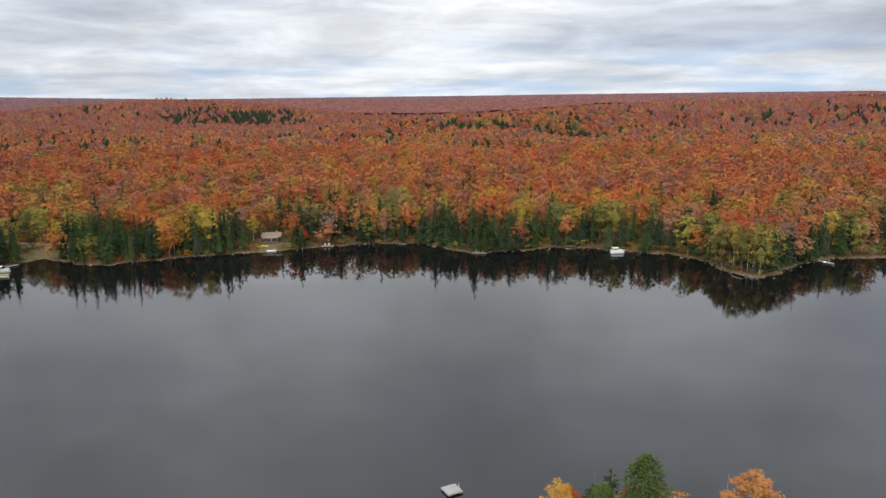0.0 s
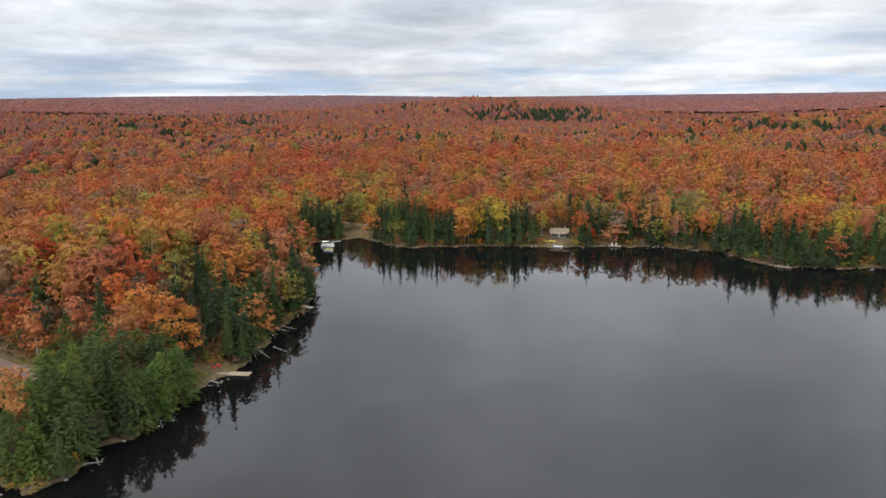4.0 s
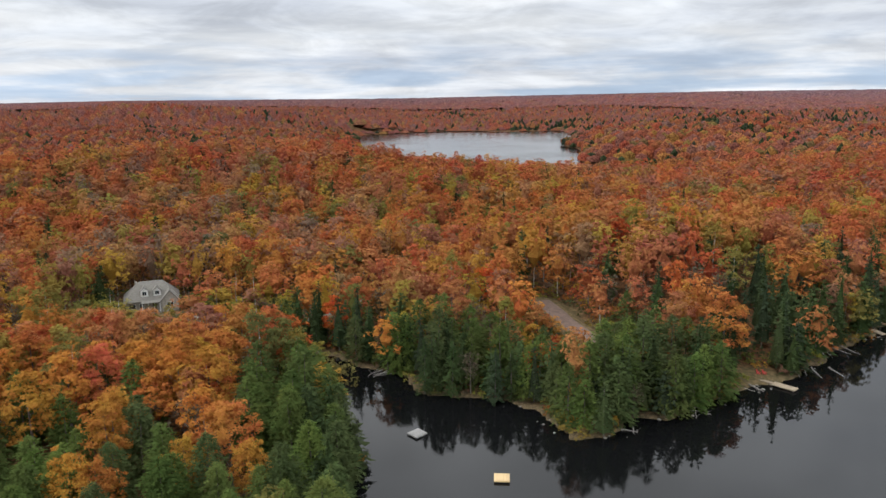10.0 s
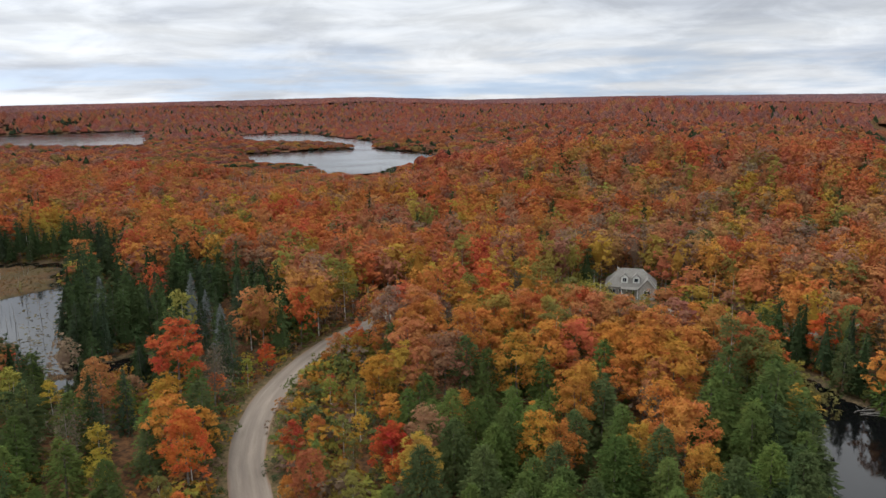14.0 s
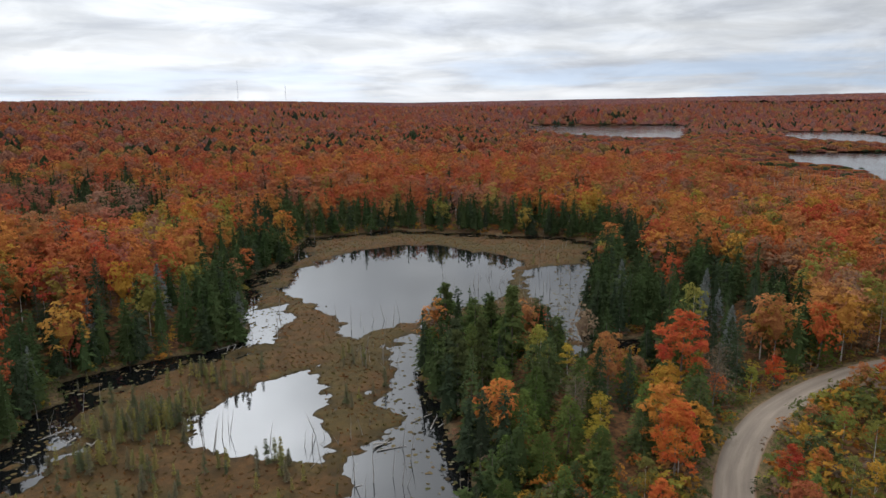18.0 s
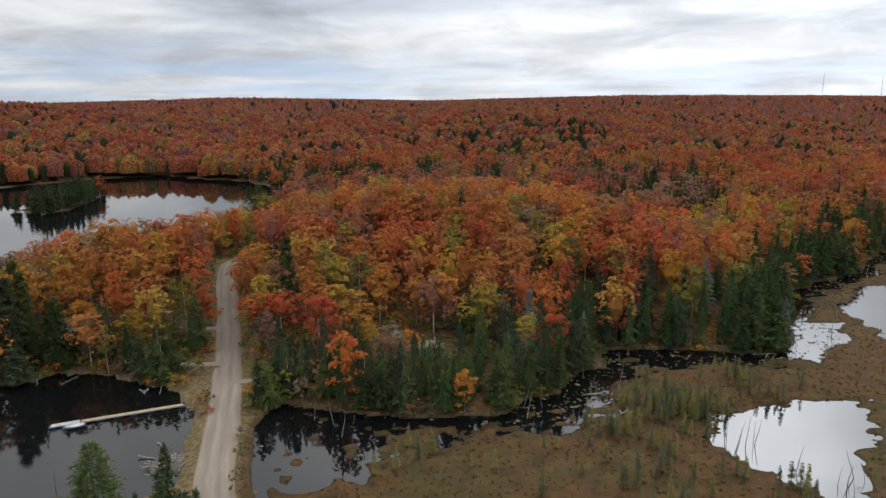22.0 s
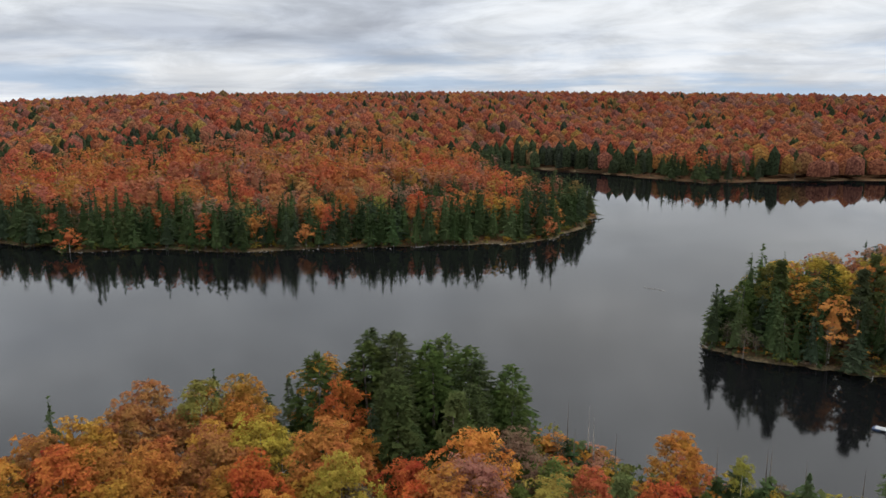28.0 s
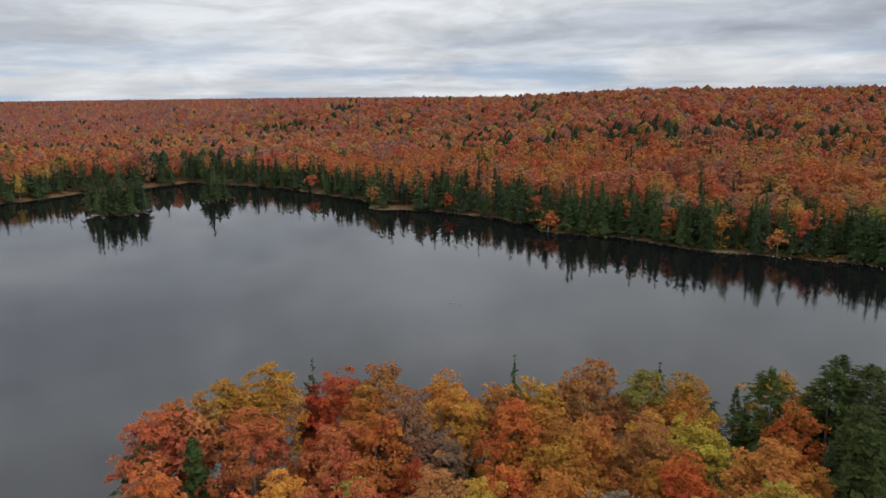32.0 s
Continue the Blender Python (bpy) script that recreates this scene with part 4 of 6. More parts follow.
def tint_of(fam, rs, x=None, y=None):
    out = np.zeros((len(fam), 3))
    for i, f in enumerate(FAMILIES):
        k = fam == i
        out[k] = np.array(f)[rs.randint(0, len(f), k.sum())]
    leafy = fam < 5
    out[leafy] *= (0.87, 0.90, 0.87)
    if x is not None and leafy.any():
        # neighbours of one stand turn alike; the added blue is distance haze in their colour
        x, y = x[leafy], y[leafy]
        s = lambda v, k, a, b: sstep(vnoise(x / v, y / v, k), a, b)[:, None]
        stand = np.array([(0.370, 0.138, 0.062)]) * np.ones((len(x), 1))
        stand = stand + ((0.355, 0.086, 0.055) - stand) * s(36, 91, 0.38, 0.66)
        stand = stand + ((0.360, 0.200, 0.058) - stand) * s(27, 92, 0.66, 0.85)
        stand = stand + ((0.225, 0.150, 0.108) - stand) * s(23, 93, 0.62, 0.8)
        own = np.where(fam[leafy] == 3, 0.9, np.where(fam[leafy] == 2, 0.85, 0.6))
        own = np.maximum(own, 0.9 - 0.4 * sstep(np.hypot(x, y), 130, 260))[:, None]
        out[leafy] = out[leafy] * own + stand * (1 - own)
    return out * rs.uniform(0.84, 1.16, (len(fam), 1)) * rs.uniform(0.95, 1.05, (len(fam), 3))


def stamp(templates, x, y, z, wide, tall, tints, rs):
    """Copies of crown templates at many places, as one set of arrays."""
    V, F, C, at = [], [], [], 0
    pick = rs.randint(0, len(templates), len(x))
    for i, (tv, tf) in enumerate(templates):
        k = np.where(pick == i)[0]
        if not len(k):
            continue
        a = rs.rand(len(k)) * 2 * np.pi
        ca, sa = np.cos(a)[:, None], np.sin(a)[:, None]
        vx = (tv[None, :, 0] * ca - tv[None, :, 1] * sa) * wide[k][:, None] + x[k][:, None]
        vy = (tv[None, :, 0] * sa + tv[None, :, 1] * ca) * wide[k][:, None] + y[k][:, None]
        vz = tv[None, :, 2] * tall[k][:, None] + z[k][:, None]
        V.append(np.stack([vx, vy, vz], 2).reshape(-1, 3))
        F.append((tf[None] + (np.arange(len(k)) * len(tv))[:, None, None] + at).reshape(-1, 3))
        C.append(np.repeat(tints[k], len(tv), 0))
        at += len(k) * len(tv)
    return np.concatenate(V), np.concatenate(F), np.concatenate(C)


def soup(v):
    return v, np.arange(len(v)).reshape(-1, 3)


def stub(rs):
    """A thin three-sided trunk for woods in the middle distance."""
    b, t = 0.24, 0.06
    v = [(b * math.cos(k * 2.094), b * math.sin(k * 2.094), -0.6) for k in range(3)] + [(rs.uniform(-0.4, 0.4), rs.uniform(-0.4, 0.4), 11.5)]
    return np.array(v), np.array([(0, 1, 3), (1, 2, 3), (2, 0, 3)])


def woods(name, label, templates, x, y, h, wide, tall, tints, mat, smooth, seed):
    if len(x) == 0:
        return
    V, F, C = stamp(templates, x, y, h, wide, tall, tints, np.random.RandomState(seed))
    me = mesh_of(name, V, F, mat, smooth, C)
    tagged(new(name, me), label, "woods", kind="stuff")


def ring_of_woods(trees, cell, seed, leaf_sets, ever_sets, mat, smooth, where, trunks, even=0.0, tone=(1, 1, 1)):
    """One ring of joined trees. even: how far neighbours share one colour; tone: distance haze and crown self-shade put
    into the ring's colours.
    """
    x, y, h, wet, lake, marsh, r, az, fam = trees
    rs = np.random.RandomState(seed + 1)
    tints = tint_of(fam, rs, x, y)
    k = fam < 5
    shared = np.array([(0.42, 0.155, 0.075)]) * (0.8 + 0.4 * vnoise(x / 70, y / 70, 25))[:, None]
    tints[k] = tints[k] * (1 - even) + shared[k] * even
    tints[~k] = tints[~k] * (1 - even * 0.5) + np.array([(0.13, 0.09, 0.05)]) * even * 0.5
    tints[~k] = tints[~k] * (0.80, 0.94, 1.06)
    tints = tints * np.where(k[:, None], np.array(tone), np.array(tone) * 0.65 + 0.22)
    low = (1 - 0.2 * sstep(wet, 6, 1)) * tall_of(x, y) * np.where((r > 450) & (az > 40) & (az < 130), 0.5 + 0.5 * sstep(wet, 8, 45), 1.0)
    size = rs.uniform(0.78, 1.2, len(x)) * (cell / 6.2) ** 0.5
    tall = rs.uniform(0.80, 1.14, len(x)) * low * np.where(r > 620, rs.uniform(0.88, 1.12, len(x)), 1.0)
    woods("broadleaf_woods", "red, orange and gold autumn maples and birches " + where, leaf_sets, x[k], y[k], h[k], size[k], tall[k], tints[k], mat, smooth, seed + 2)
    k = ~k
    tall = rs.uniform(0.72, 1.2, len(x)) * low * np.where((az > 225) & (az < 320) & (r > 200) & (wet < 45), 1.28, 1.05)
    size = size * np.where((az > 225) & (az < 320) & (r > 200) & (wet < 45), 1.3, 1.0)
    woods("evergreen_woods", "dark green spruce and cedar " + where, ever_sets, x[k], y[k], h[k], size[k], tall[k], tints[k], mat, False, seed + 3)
    if trunks:
        k = rs.rand(len(x)) < 0.25
        woods("trunks", "thin grey trunks under the crowns " + where, [stub(rs) for i in range(5)], x[~k], y[~k], h[~k], np.ones((~k).sum()), rs.uniform(0.75, 1.1, (~k).sum()), tints[~k] * 0, BARK, False, seed + 4)
        woods("birch_trunks", "pale birch trunks under the crowns " + where, [stub(rs) for i in range(5)], x[k], y[k], h[k], np.ones(k.sum()), rs.uniform(0.75, 1.1, k.sum()), tints[k] * 0, PALE_BARK, False, seed + 5)


def grown(r0, r1, cell, seed):
    t = scatter(r0, r1, cell, seed)
    return t + [choose(t[0], t[1], t[3], t[4], t[5], np.random.RandomState(seed + 9))]


# ---------------------------------------------------------------- single trees near the camera
def limb(points, radii, sides=5):
    """A tapered tube through points, as arrays."""
    V, F = [], []
    for i, (p, r) in enumerate(zip(points, radii)):
        for j in range(sides):
            a = 2 * math.pi * j / sides
            V.append((p[0] + r * math.cos(a), p[1] + r * math.sin(a), p[2]))
        if i:
            for j in range(sides):
                k = (j + 1) % sides
                a, b, c, d = (i - 1) * sides + j, (i - 1) * sides + k, i * sides + j, i * sides + k
                F += [(a, b, d), (a, d, c)]
    return np.array(V), np.array(F)


def joined(pieces):
    V, F, at = [], [], 0
    for v, f in pieces:
        V.append(v)
        F.append(f + at)
        at += len(v)
    return np.concatenate(V), np.concatenate(F)


def bole(rs, height, girth, limbs, reach, start=0.25):
    """Trunk with limbs."""
    lean = rs.uniform(-0.5, 0.5, 2)
    pts = [(lean[0] * u * u, lean[1] * u * u, -0.5 + (height + 0.5) * u) for u in (0, 0.1, 0.4, 0.7, 1)]
    out = [limb(pts, [girth * 1.3, girth, girth * 0.75, girth * 0.45, 0.03], 6)]
    for i in range(limbs):
        u = start + (0.92 - start) * (i + rs.rand()) / limbs
        a = rs.rand() * 2 * math.pi
        z = height * u
        q = reach * (1.15 - u) * rs.uniform(0.7, 1.1)
        o = np.array([lean[0] * u * u, lean[1] * u * u, z])
        e = o + (math.cos(a) * q, math.sin(a) * q, q * rs.uniform(0.35, 0.9))
        m = (o + e) / 2 + (0, 0, -0.1 * q)
        out.append(limb([o, m, e], [girth * 0.4 * (1.1 - u), girth * 0.25 * (1.1 - u) + 0.02, 0.015], 4))
    return joined(out)


def twigs(rs, count, height, radius):
    """Fine bare branches of a leafless crown."""
    d = unit(rs.normal(size=(count, 3)) + (0, 0, 0.7))
    root = np.stack([d[:, 0] * radius * 0.3, d[:, 1] * radius * 0.3, height * rs.uniform(0.35, 0.85, count)], 1)
    tip = root + d * rs.uniform(0.9, 2.6, (count, 1)) * radius / 3.2
    side = unit(np.cross(d, rs.normal(size=(count, 3)))) * 0.045
    return np.stack([root - side, root + side, tip], 1).reshape(-1, 3)


TREE_KINDS = {
    "maple": lambda rs: (broadleaf(rs, 72, 26, 0.40, radius=4.5, base=0.2), bole(rs, 13.0, 0.24, 7, 5.0)),
    "birch": lambda rs: (broadleaf(rs, 46, 22, 0.38, 17.0, 3.2, 0.34), bole(rs, 14.5, 0.17, 6, 4.0)),
    "spruce": lambda rs: (hemlock(rs, 160, 6, 0.58, 15.0, 3.3, 0.76), bole(rs, 14.5, 0.2, 0, 1.0)),
    "cedar": lambda rs: (hemlock(rs, 200, 7, 0.60, 12.5, 4.3, 0.46), bole(rs, 11.5, 0.2, 0, 1.0)),
    "pine": lambda rs: (pine(rs, 15, 16, 0.72), bole(rs, 20.0, 0.28, 14, 4.2)),
    "bare": lambda rs: (np.concatenate([twigs(rs, 320, 12.0, 3.2), broadleaf(rs, 16, 7, 0.32, 13.0, 3.0)]), bole(rs, 12.0, 0.17, 12, 4.2)),
}
# the same with finer leaves, for trees close below the camera
FINE_KINDS = {
    "maple": lambda rs: (broadleaf(rs, 130, 34, 0.28, radius=4.5, base=0.22), bole(rs, 13.0, 0.24, 10, 5.0)),
    "birch": lambda rs: (broadleaf(rs, 80, 30, 0.26, 17.0, 3.2, 0.34), bole(rs, 14.5, 0.17, 8, 4.0)),
    "cedar": lambda rs: (hemlock(rs, 360, 11, 0.42, 12.5, 4.4, 0.42), bole(rs, 11.5, 0.2, 0, 1.0)),
}
TREE_BARK = {"maple": BARK, "birch": PALE_BARK, "spruce": BARK, "cedar": BARK, "pine": BARK, "bare": BARK}
TREE_WORDS = {"maple": "maple", "birch": "birch", "spruce": "spruce", "cedar": "cedar", "pine": "white pine", "bare": "maple"}
FAMILY_WORDS = ["deep red", "bright orange", "golden yellow", "yellow green", "dull russet half-bare", "dark green"]
masters, planted = {}, {}


def plant(kind, x, y, z, fam, wide, tall, tint, rs, close=False):
    """One tree: an empty at its foot, with trunk and crown."""
    pick = (kind, rs.randint(0, 5), close and kind in FINE_KINDS)
    m = Matrix.LocRotScale((x, y, z - 0.15), Euler((0, 0, rs.rand() * 6.283)), (wide, wide, tall))
    if pick not in masters:
        root = new(kind + "_tree")
        root.empty_display_size = 1
        cv, (tv, tf) = (FINE_KINDS if pick[2] else TREE_KINDS)[kind](np.random.RandomState(hash_of(kind) + pick[1]))
        for name, me in (("crown", mesh_of("crown", *soup(cv), LEAF_TREE)), ("trunk", mesh_of("trunk", tv, tf, TREE_BARK[kind], True))):
            ob = new(name, me)
            ob.parent = root
        masters[pick] = root
    else:
        root = copy_thing(masters[pick], m)
    root.matrix_basis = m
    for c in root.children:
        if c.name.startswith("crown"):
            c.color = (*tint, 1)
    label = ("nearly leafless grey-brown " if kind == "bare" else FAMILY_WORDS[fam] + " ") + TREE_WORDS[kind] + (" in autumn leaf" if fam < 5 and kind != "bare" else "") + (" at the water's edge" if near_water(x, y) else " on the forest floor")
    tagged(root, label, "tree", group=kind + " trees near the lake")
    return root


def hash_of(word):
    return sum(ord(c) * (i + 3) for i, c in enumerate(word))


def near_water(x, y):
    a = np.array([x]), np.array([y])
    return min(outline_distance(LAKE, *a)[0], outline_distance(MARSH, *a)[0]) < 8


# trees that stand out: x, y, kind, family, height in metres
COVE_TREES = [(-150, 10, "maple", 2, 16), (-104, -35, "maple", 0, 11), (-130, -46, "maple", 1, 13), (-124, -49, "birch", 3, 10), (-120, 78, "cedar", 5, 11), (-124, 82, "cedar", 5, 12),
              (-186, 55, "maple", 0, 16), (-165, 62, "birch", 2, 11), (-188, 38, "birch", 3, 13), (-135, 84, "maple", 0, 9), (-129, 176, "birch", 2, 12), (-176, 52, "spruce", 5, 13),
              (-171, 54, "spruce", 5, 11), (-179, 50, "spruce", 5, 12), (-168, 58, "spruce", 5, 12)]
PENINSULA_TREES = [(-157, 86, "birch", 3, 14), (-169, 82, "birch", 3, 12), (-170, 73, "maple", 0, 13), (-184, 95, "maple", 0, 15), (-183, 140, "maple", 0, 16), (-184, 160, "maple", 0, 16), (-165, 61, "birch", 2, 12), (-190, 37, "birch", 2, 14), (-134, 80, "maple", 0, 8), (-136, 66, "bare", 4, 12), (-114, 77, "cedar", 5, 13), (-111, 79, "cedar", 5, 10), (-110, 86, "cedar", 5, 13), (-109, 100, "cedar", 5, 13), (-110, 106, "cedar", 5, 12), (-111, 114, "cedar", 5, 13), (-111, 91, "bare", 4, 9), (-114, 98, "cedar", 5, 11), (-179, 47, "maple", 0, 14), (-270, 126, "birch", 3, 13), (-272, 141, "birch", 3, 13), (-210, 112, "birch", 3, 13), (-154, 94, "maple", 1, 11), (-151, 120, "cedar", 5, 12), (-141, 59, "spruce", 5, 14), (-137, 62, "spruce", 5, 13), (-141, 57, "spruce", 5, 13), (-130, 69, "spruce", 5, 12), (-130, 73, "spruce", 5, 11)]
BAY_TREES = [(65, -92, "cedar", 5, 14), (79, -76, "birch", 3, 11), (84, -68, "maple", 1, 14), (60, -80, "maple", 1, 10), (74, -84, "spruce", 5, 9), (28, 92, "cedar", 5, 15.5), (22, 92, "cedar", 5, 11),
             (16, 93, "birch", 2, 12), (43, 92, "maple", 1, 14), (45, 84, "maple", 1, 11), (119, -28, "cedar", 5, 22), (127, -36, "cedar", 5, 21), (121, -40, "cedar", 5, 20), (114, -47, "cedar", 5, 18),
             (118, -19, "cedar", 5, 21), (109, -30, "cedar", 5, 20), (112, -38, "cedar", 5, 21), (104, -42, "cedar", 5, 17), (125, -22, "maple", 2, 19), (113, -22, "maple", 0, 18), (108, -54, "bare", 4, 9), (103, -58, "bare", 4, 8), (100, -50, "bare", 4, 9), (117, -47, "cedar", 5, 20), (112, -53, "cedar", 5, 17), (122, -44, "cedar", 5, 21), (106, -50, "cedar", 5, 15), (119, -33, "cedar", 5, 23), (124, -30, "cedar", 5, 23)]
BOG_TREES = [(-100, -139, "pine", 5, 20), (-105, -134, "cedar", 5, 16), (-112, -136, "pine", 5, 15), (-92, -126, "cedar", 5, 13), (-106, -112, "birch", 3, 14), (-90, -80, "maple", 2, 9),
             (-97, -68, "birch", 3, 10), (-116, -86, "maple", 2, 10), (-97, -104, "cedar", 5, 14), (-90, -96, "cedar", 5, 13), (-103, -98, "bare", 4, 12), (-84, -96, "spruce", 5, 10), (1, -169, "birch", 2, 13)]
SHORE_TREES = [(-64, 322, "maple", 0, 7), (-97, 330, "maple", 0, 9), (-86, 320, "birch", 2, 14), (-170, 320, "maple", 2, 11), (120, 262, "birch", 3, 13), (113, 262, "birch", 3, 12), (150, -380, "cedar", 5, 19),
               (146, -376, "cedar", 5, 17), (154, -377, "cedar", 5, 18)]
EAST_BANK_TREES = [(89, 70, "maple", 1, 19.0), (93, 64, "maple", 1, 20.5), (97, 58, "maple", 1, 22.3), (102, 49, "maple", 0, 20.8), (105, 42, "maple", 1, 21.4), (108, 32, "maple", 1, 19.6), (111, 23, "maple", 1, 17.2), (112, 15, "maple", 2, 17.5), (113, 4, "maple", 1, 15.9)]
POINT_TREES = [(144, -134, "cedar", 5, 17), (138, -140, "pine", 5, 22), (131, -145, "cedar", 5, 19), (124, -151, "pine", 5, 23), (134, -152, "cedar", 5, 20), (145, -145, "maple", 3, 20), (128, -160, "pine", 5, 22),
               (116, -157, "cedar", 5, 17), (106, -160, "spruce", 5, 15), (150, -140, "birch", 3, 17), (140, -155, "maple", 2, 20), (120, -168, "maple", 1, 19), (98, -160, "maple", 2, 13), (112, -162, "maple", 1, 15),
               (27, -159, "spruce", 5, 10), (22, -162, "spruce", 5, 9), (34, -163, "maple", 0, 9), (17, -165, "spruce", 5, 11), (29, -165, "maple", 1, 9), (40, -166, "maple", 2, 10), (12, -160, "spruce", 5, 11)]
POINT_SNAGS = [(143, -129, "bare", 4, 9), (144, -133, "bare", 4, 8), (137, -129, "bare", 4, 10), (136, -132, "bare", 4, 7)]
ROADBEND_TREES = [(-135, -49, "maple", 1, 10), (-107, -36, "maple", 0, 8), (-101, -33, "maple", 0, 7), (-94, -49, "maple", 1, 6), (-128, -56, "birch", 3, 8), (-113, -44, "birch", 2, 8), (-155, -35, "maple", 1, 12), (-154, -27, "maple", 2, 12), (-151, -50, "cedar", 5, 12), (-125, -35, "cedar", 5, 11), (-106, -25, "cedar", 5, 12), (-105, -18, "cedar", 5, 12), (-114, -31, "cedar", 5, 11), (-147, -20, "cedar", 5, 13), (-145, -14, "cedar", 5, 12), (-149, -8, "cedar", 5, 13), (-114, -6, "cedar", 5, 12), (-124, -18, "cedar", 5, 11), (-120, -37, "cedar", 5, 10), (-119, -22, "cedar", 5, 11), (-119, -13, "cedar", 5, 11), (-103, -48, "cedar", 5, 7), (-127, -28, "maple", 1, 8), (-136, -6, "maple", 1, 9), (-138, -25, "bare", 4, 10), (-115, -13, "bare", 4, 9), (-100, -41, "bare", 4, 7), (-119, -87, "maple", 2, 10), (-104, -70, "maple", 2, 11), (-105, -79, "birch", 3, 10), (-127, -81, "maple", 0, 8), (-95, -84, "birch", 2, 11), (-145, -79, "maple", 0, 8), (-133, -90, "birch", 3, 9), (-136, -79, "birch", 3, 8), (-167, -92, "cedar", 5, 13), (-171, -82, "cedar", 5, 13), (-193, -76, "birch", 3, 10), (-112, -119, "birch", 3, 12), (-112, -109, "birch", 2, 10), (-190, -28, "birch", 3, 10), (-179, -45, "birch", 3, 9), (-199, -44, "maple", 0, 12), (-177, -24, "maple", 1, 11)]
POOLSIDE_TREES = [(x, y, "spruce", 5, h * 1.25) for x, y, h in (
    (56, -146, 8.2), (54, -146, 10.1), (50, -146, 8.7), (49, -146, 7.5), (44, -144, 9.6), (43, -145, 9.4), (40, -146, 8.9), (37, -146, 8.5), (34, -144, 8.7), (32, -145, 9.9), (30, -146, 8.9), (28, -147, 9.7), (26, -146, 7.8), (23, -147, 10.3), (21, -148, 9), (18, -147, 7.9), (15, -150, 7), (13, -149, 7.6), (11, -150, 6.9), (7, -149, 9.4), (5, -153, 10.2), (2, -151, 9), (-2, -155, 8.3), (-4, -154, 7.9), (-6, -157, 9.6), (58, -154, 12), (55, -154, 8.1), (52, -154, 8), (50, -152, 8.4), (47, -153, 12), (45, -153, 8), (42, -152, 11.4), (40, -154, 8.9))]
ROADSIDE_TREES = [(69, -182, "birch", 3, 8), (68, -188, "birch", 3, 7.5), (60, -180, "birch", 3, 8), (58, -185, "birch", 2, 8), (70, -201, "birch", 3, 9), (63, -198, "birch", 1, 9), (54, -190, "birch", 3, 8), (80, -193, "birch", 3, 9), (88, -214, "birch", 2, 10), (75, -176, "birch", 3, 7), (84, -203, "birch", 2, 8)]
CHOSEN = COVE_TREES + POINT_TREES + PENINSULA_TREES + EAST_BANK_TREES + POINT_SNAGS + POOLSIDE_TREES + ROADBEND_TREES + ROADSIDE_TREES + BAY_TREES + BOG_TREES + SHORE_TREES
TREE_HEIGHT = {"maple": 16.0, "birch": 17.0, "spruce": 15.0, "cedar": 12.5, "pine": 21.0, "bare": 14.0}
PER_KIND = 290
CEDAR_TONE = np.array((1.26, 1.40, 1.10))
SPRUCE_TONE = np.array((0.86, 1.02, 1.16))


def own_tint(kind, tint, x):
    """Colour of a single tree from its kind; the stand on the eastern bank is deeper in colour."""
    deep = x > 85
    if kind == "bare":
        return np.array((0.150, 0.122, 0.082)) * (0.75 + tint[0])
    return tint * (CEDAR_TONE * (0.68 if deep else 1.0) if kind == "cedar" else SPRUCE_TONE if kind == "spruce" else 0.84 if deep else 1.08)


def single_trees(trees):
    """Plants the chosen trees and the nearest of each kind, and gives back the rest."""
    rs = np.random.RandomState(17)
    for x, y, kind, fam, tall in CHOSEN:
        z = ground_at(np.array([float(x)]), np.array([float(y)]))[0][0]
        s = tall / TREE_HEIGHT[kind]
        plant(kind, x, y, max(z, 0.2), fam, s * rs.uniform(0.95, 1.15), s, own_tint(kind, tint_of(np.array([fam]), rs)[0], x), rs, math.hypot(x, y) < 118)
        planted[kind] = planted.get(kind, 0) + 1
    x, y, h, wet, lake, marsh, r, az, fam = trees
    keep = np.ones(len(x), bool)
    for cx, cy, *_ in CHOSEN:
        keep &= np.hypot(x - cx, y - cy) > 3.6
    tints = tint_of(fam, rs, x, y)
    low = 1 - 0.2 * sstep(wet, 6, 1)
    for i in np.argsort(r):
        if not keep[i] or r[i] < 62 or r[i] > 215:
            continue
        u = rs.rand()
        kind = ("birch" if u < 0.7 else "maple") if fam[i] == 3 else ("bare" if u < 0.6 else "maple") if fam[i] == 4 else "maple"
        if fam[i] == 5:
            kind = ("cedar" if u < 0.7 else "pine" if u < 0.85 else "spruce") if x[i] < -72 and -150 < y[i] < -60 and x[i] > -130 else ("spruce" if u < 0.75 else "cedar") if marsh[i] < 30 else "cedar" if u < 0.9 or x[i] < -60 else "spruce" if u < 0.96 else "pine"
        if planted.get(kind, 0) >= PER_KIND:
            continue
        planted[kind] = planted.get(kind, 0) + 1
        keep[i] = False
        if kind == "spruce" and marsh[i] < 25 and rs.rand() < 0.22:
            tints[i] = (0.17, 0.155, 0.13)
        s = rs.uniform(0.82, 1.14) * low[i] * tall_of(x[i:i + 1], y[i:i + 1])[0]
        if fam[i] == 5:
            s *= 0.72 if x[i] > 55 and y[i] > -12 else 1.12 if x[i] < -60 and y[i] > -40 else 0.92
        plant(kind, x[i], y[i], h[i], fam[i], s * rs.uniform(0.85, 1.08), s, own_tint(kind, tints[i], x[i]), rs, r[i] < 118)
    return [v[keep] for v in trees]


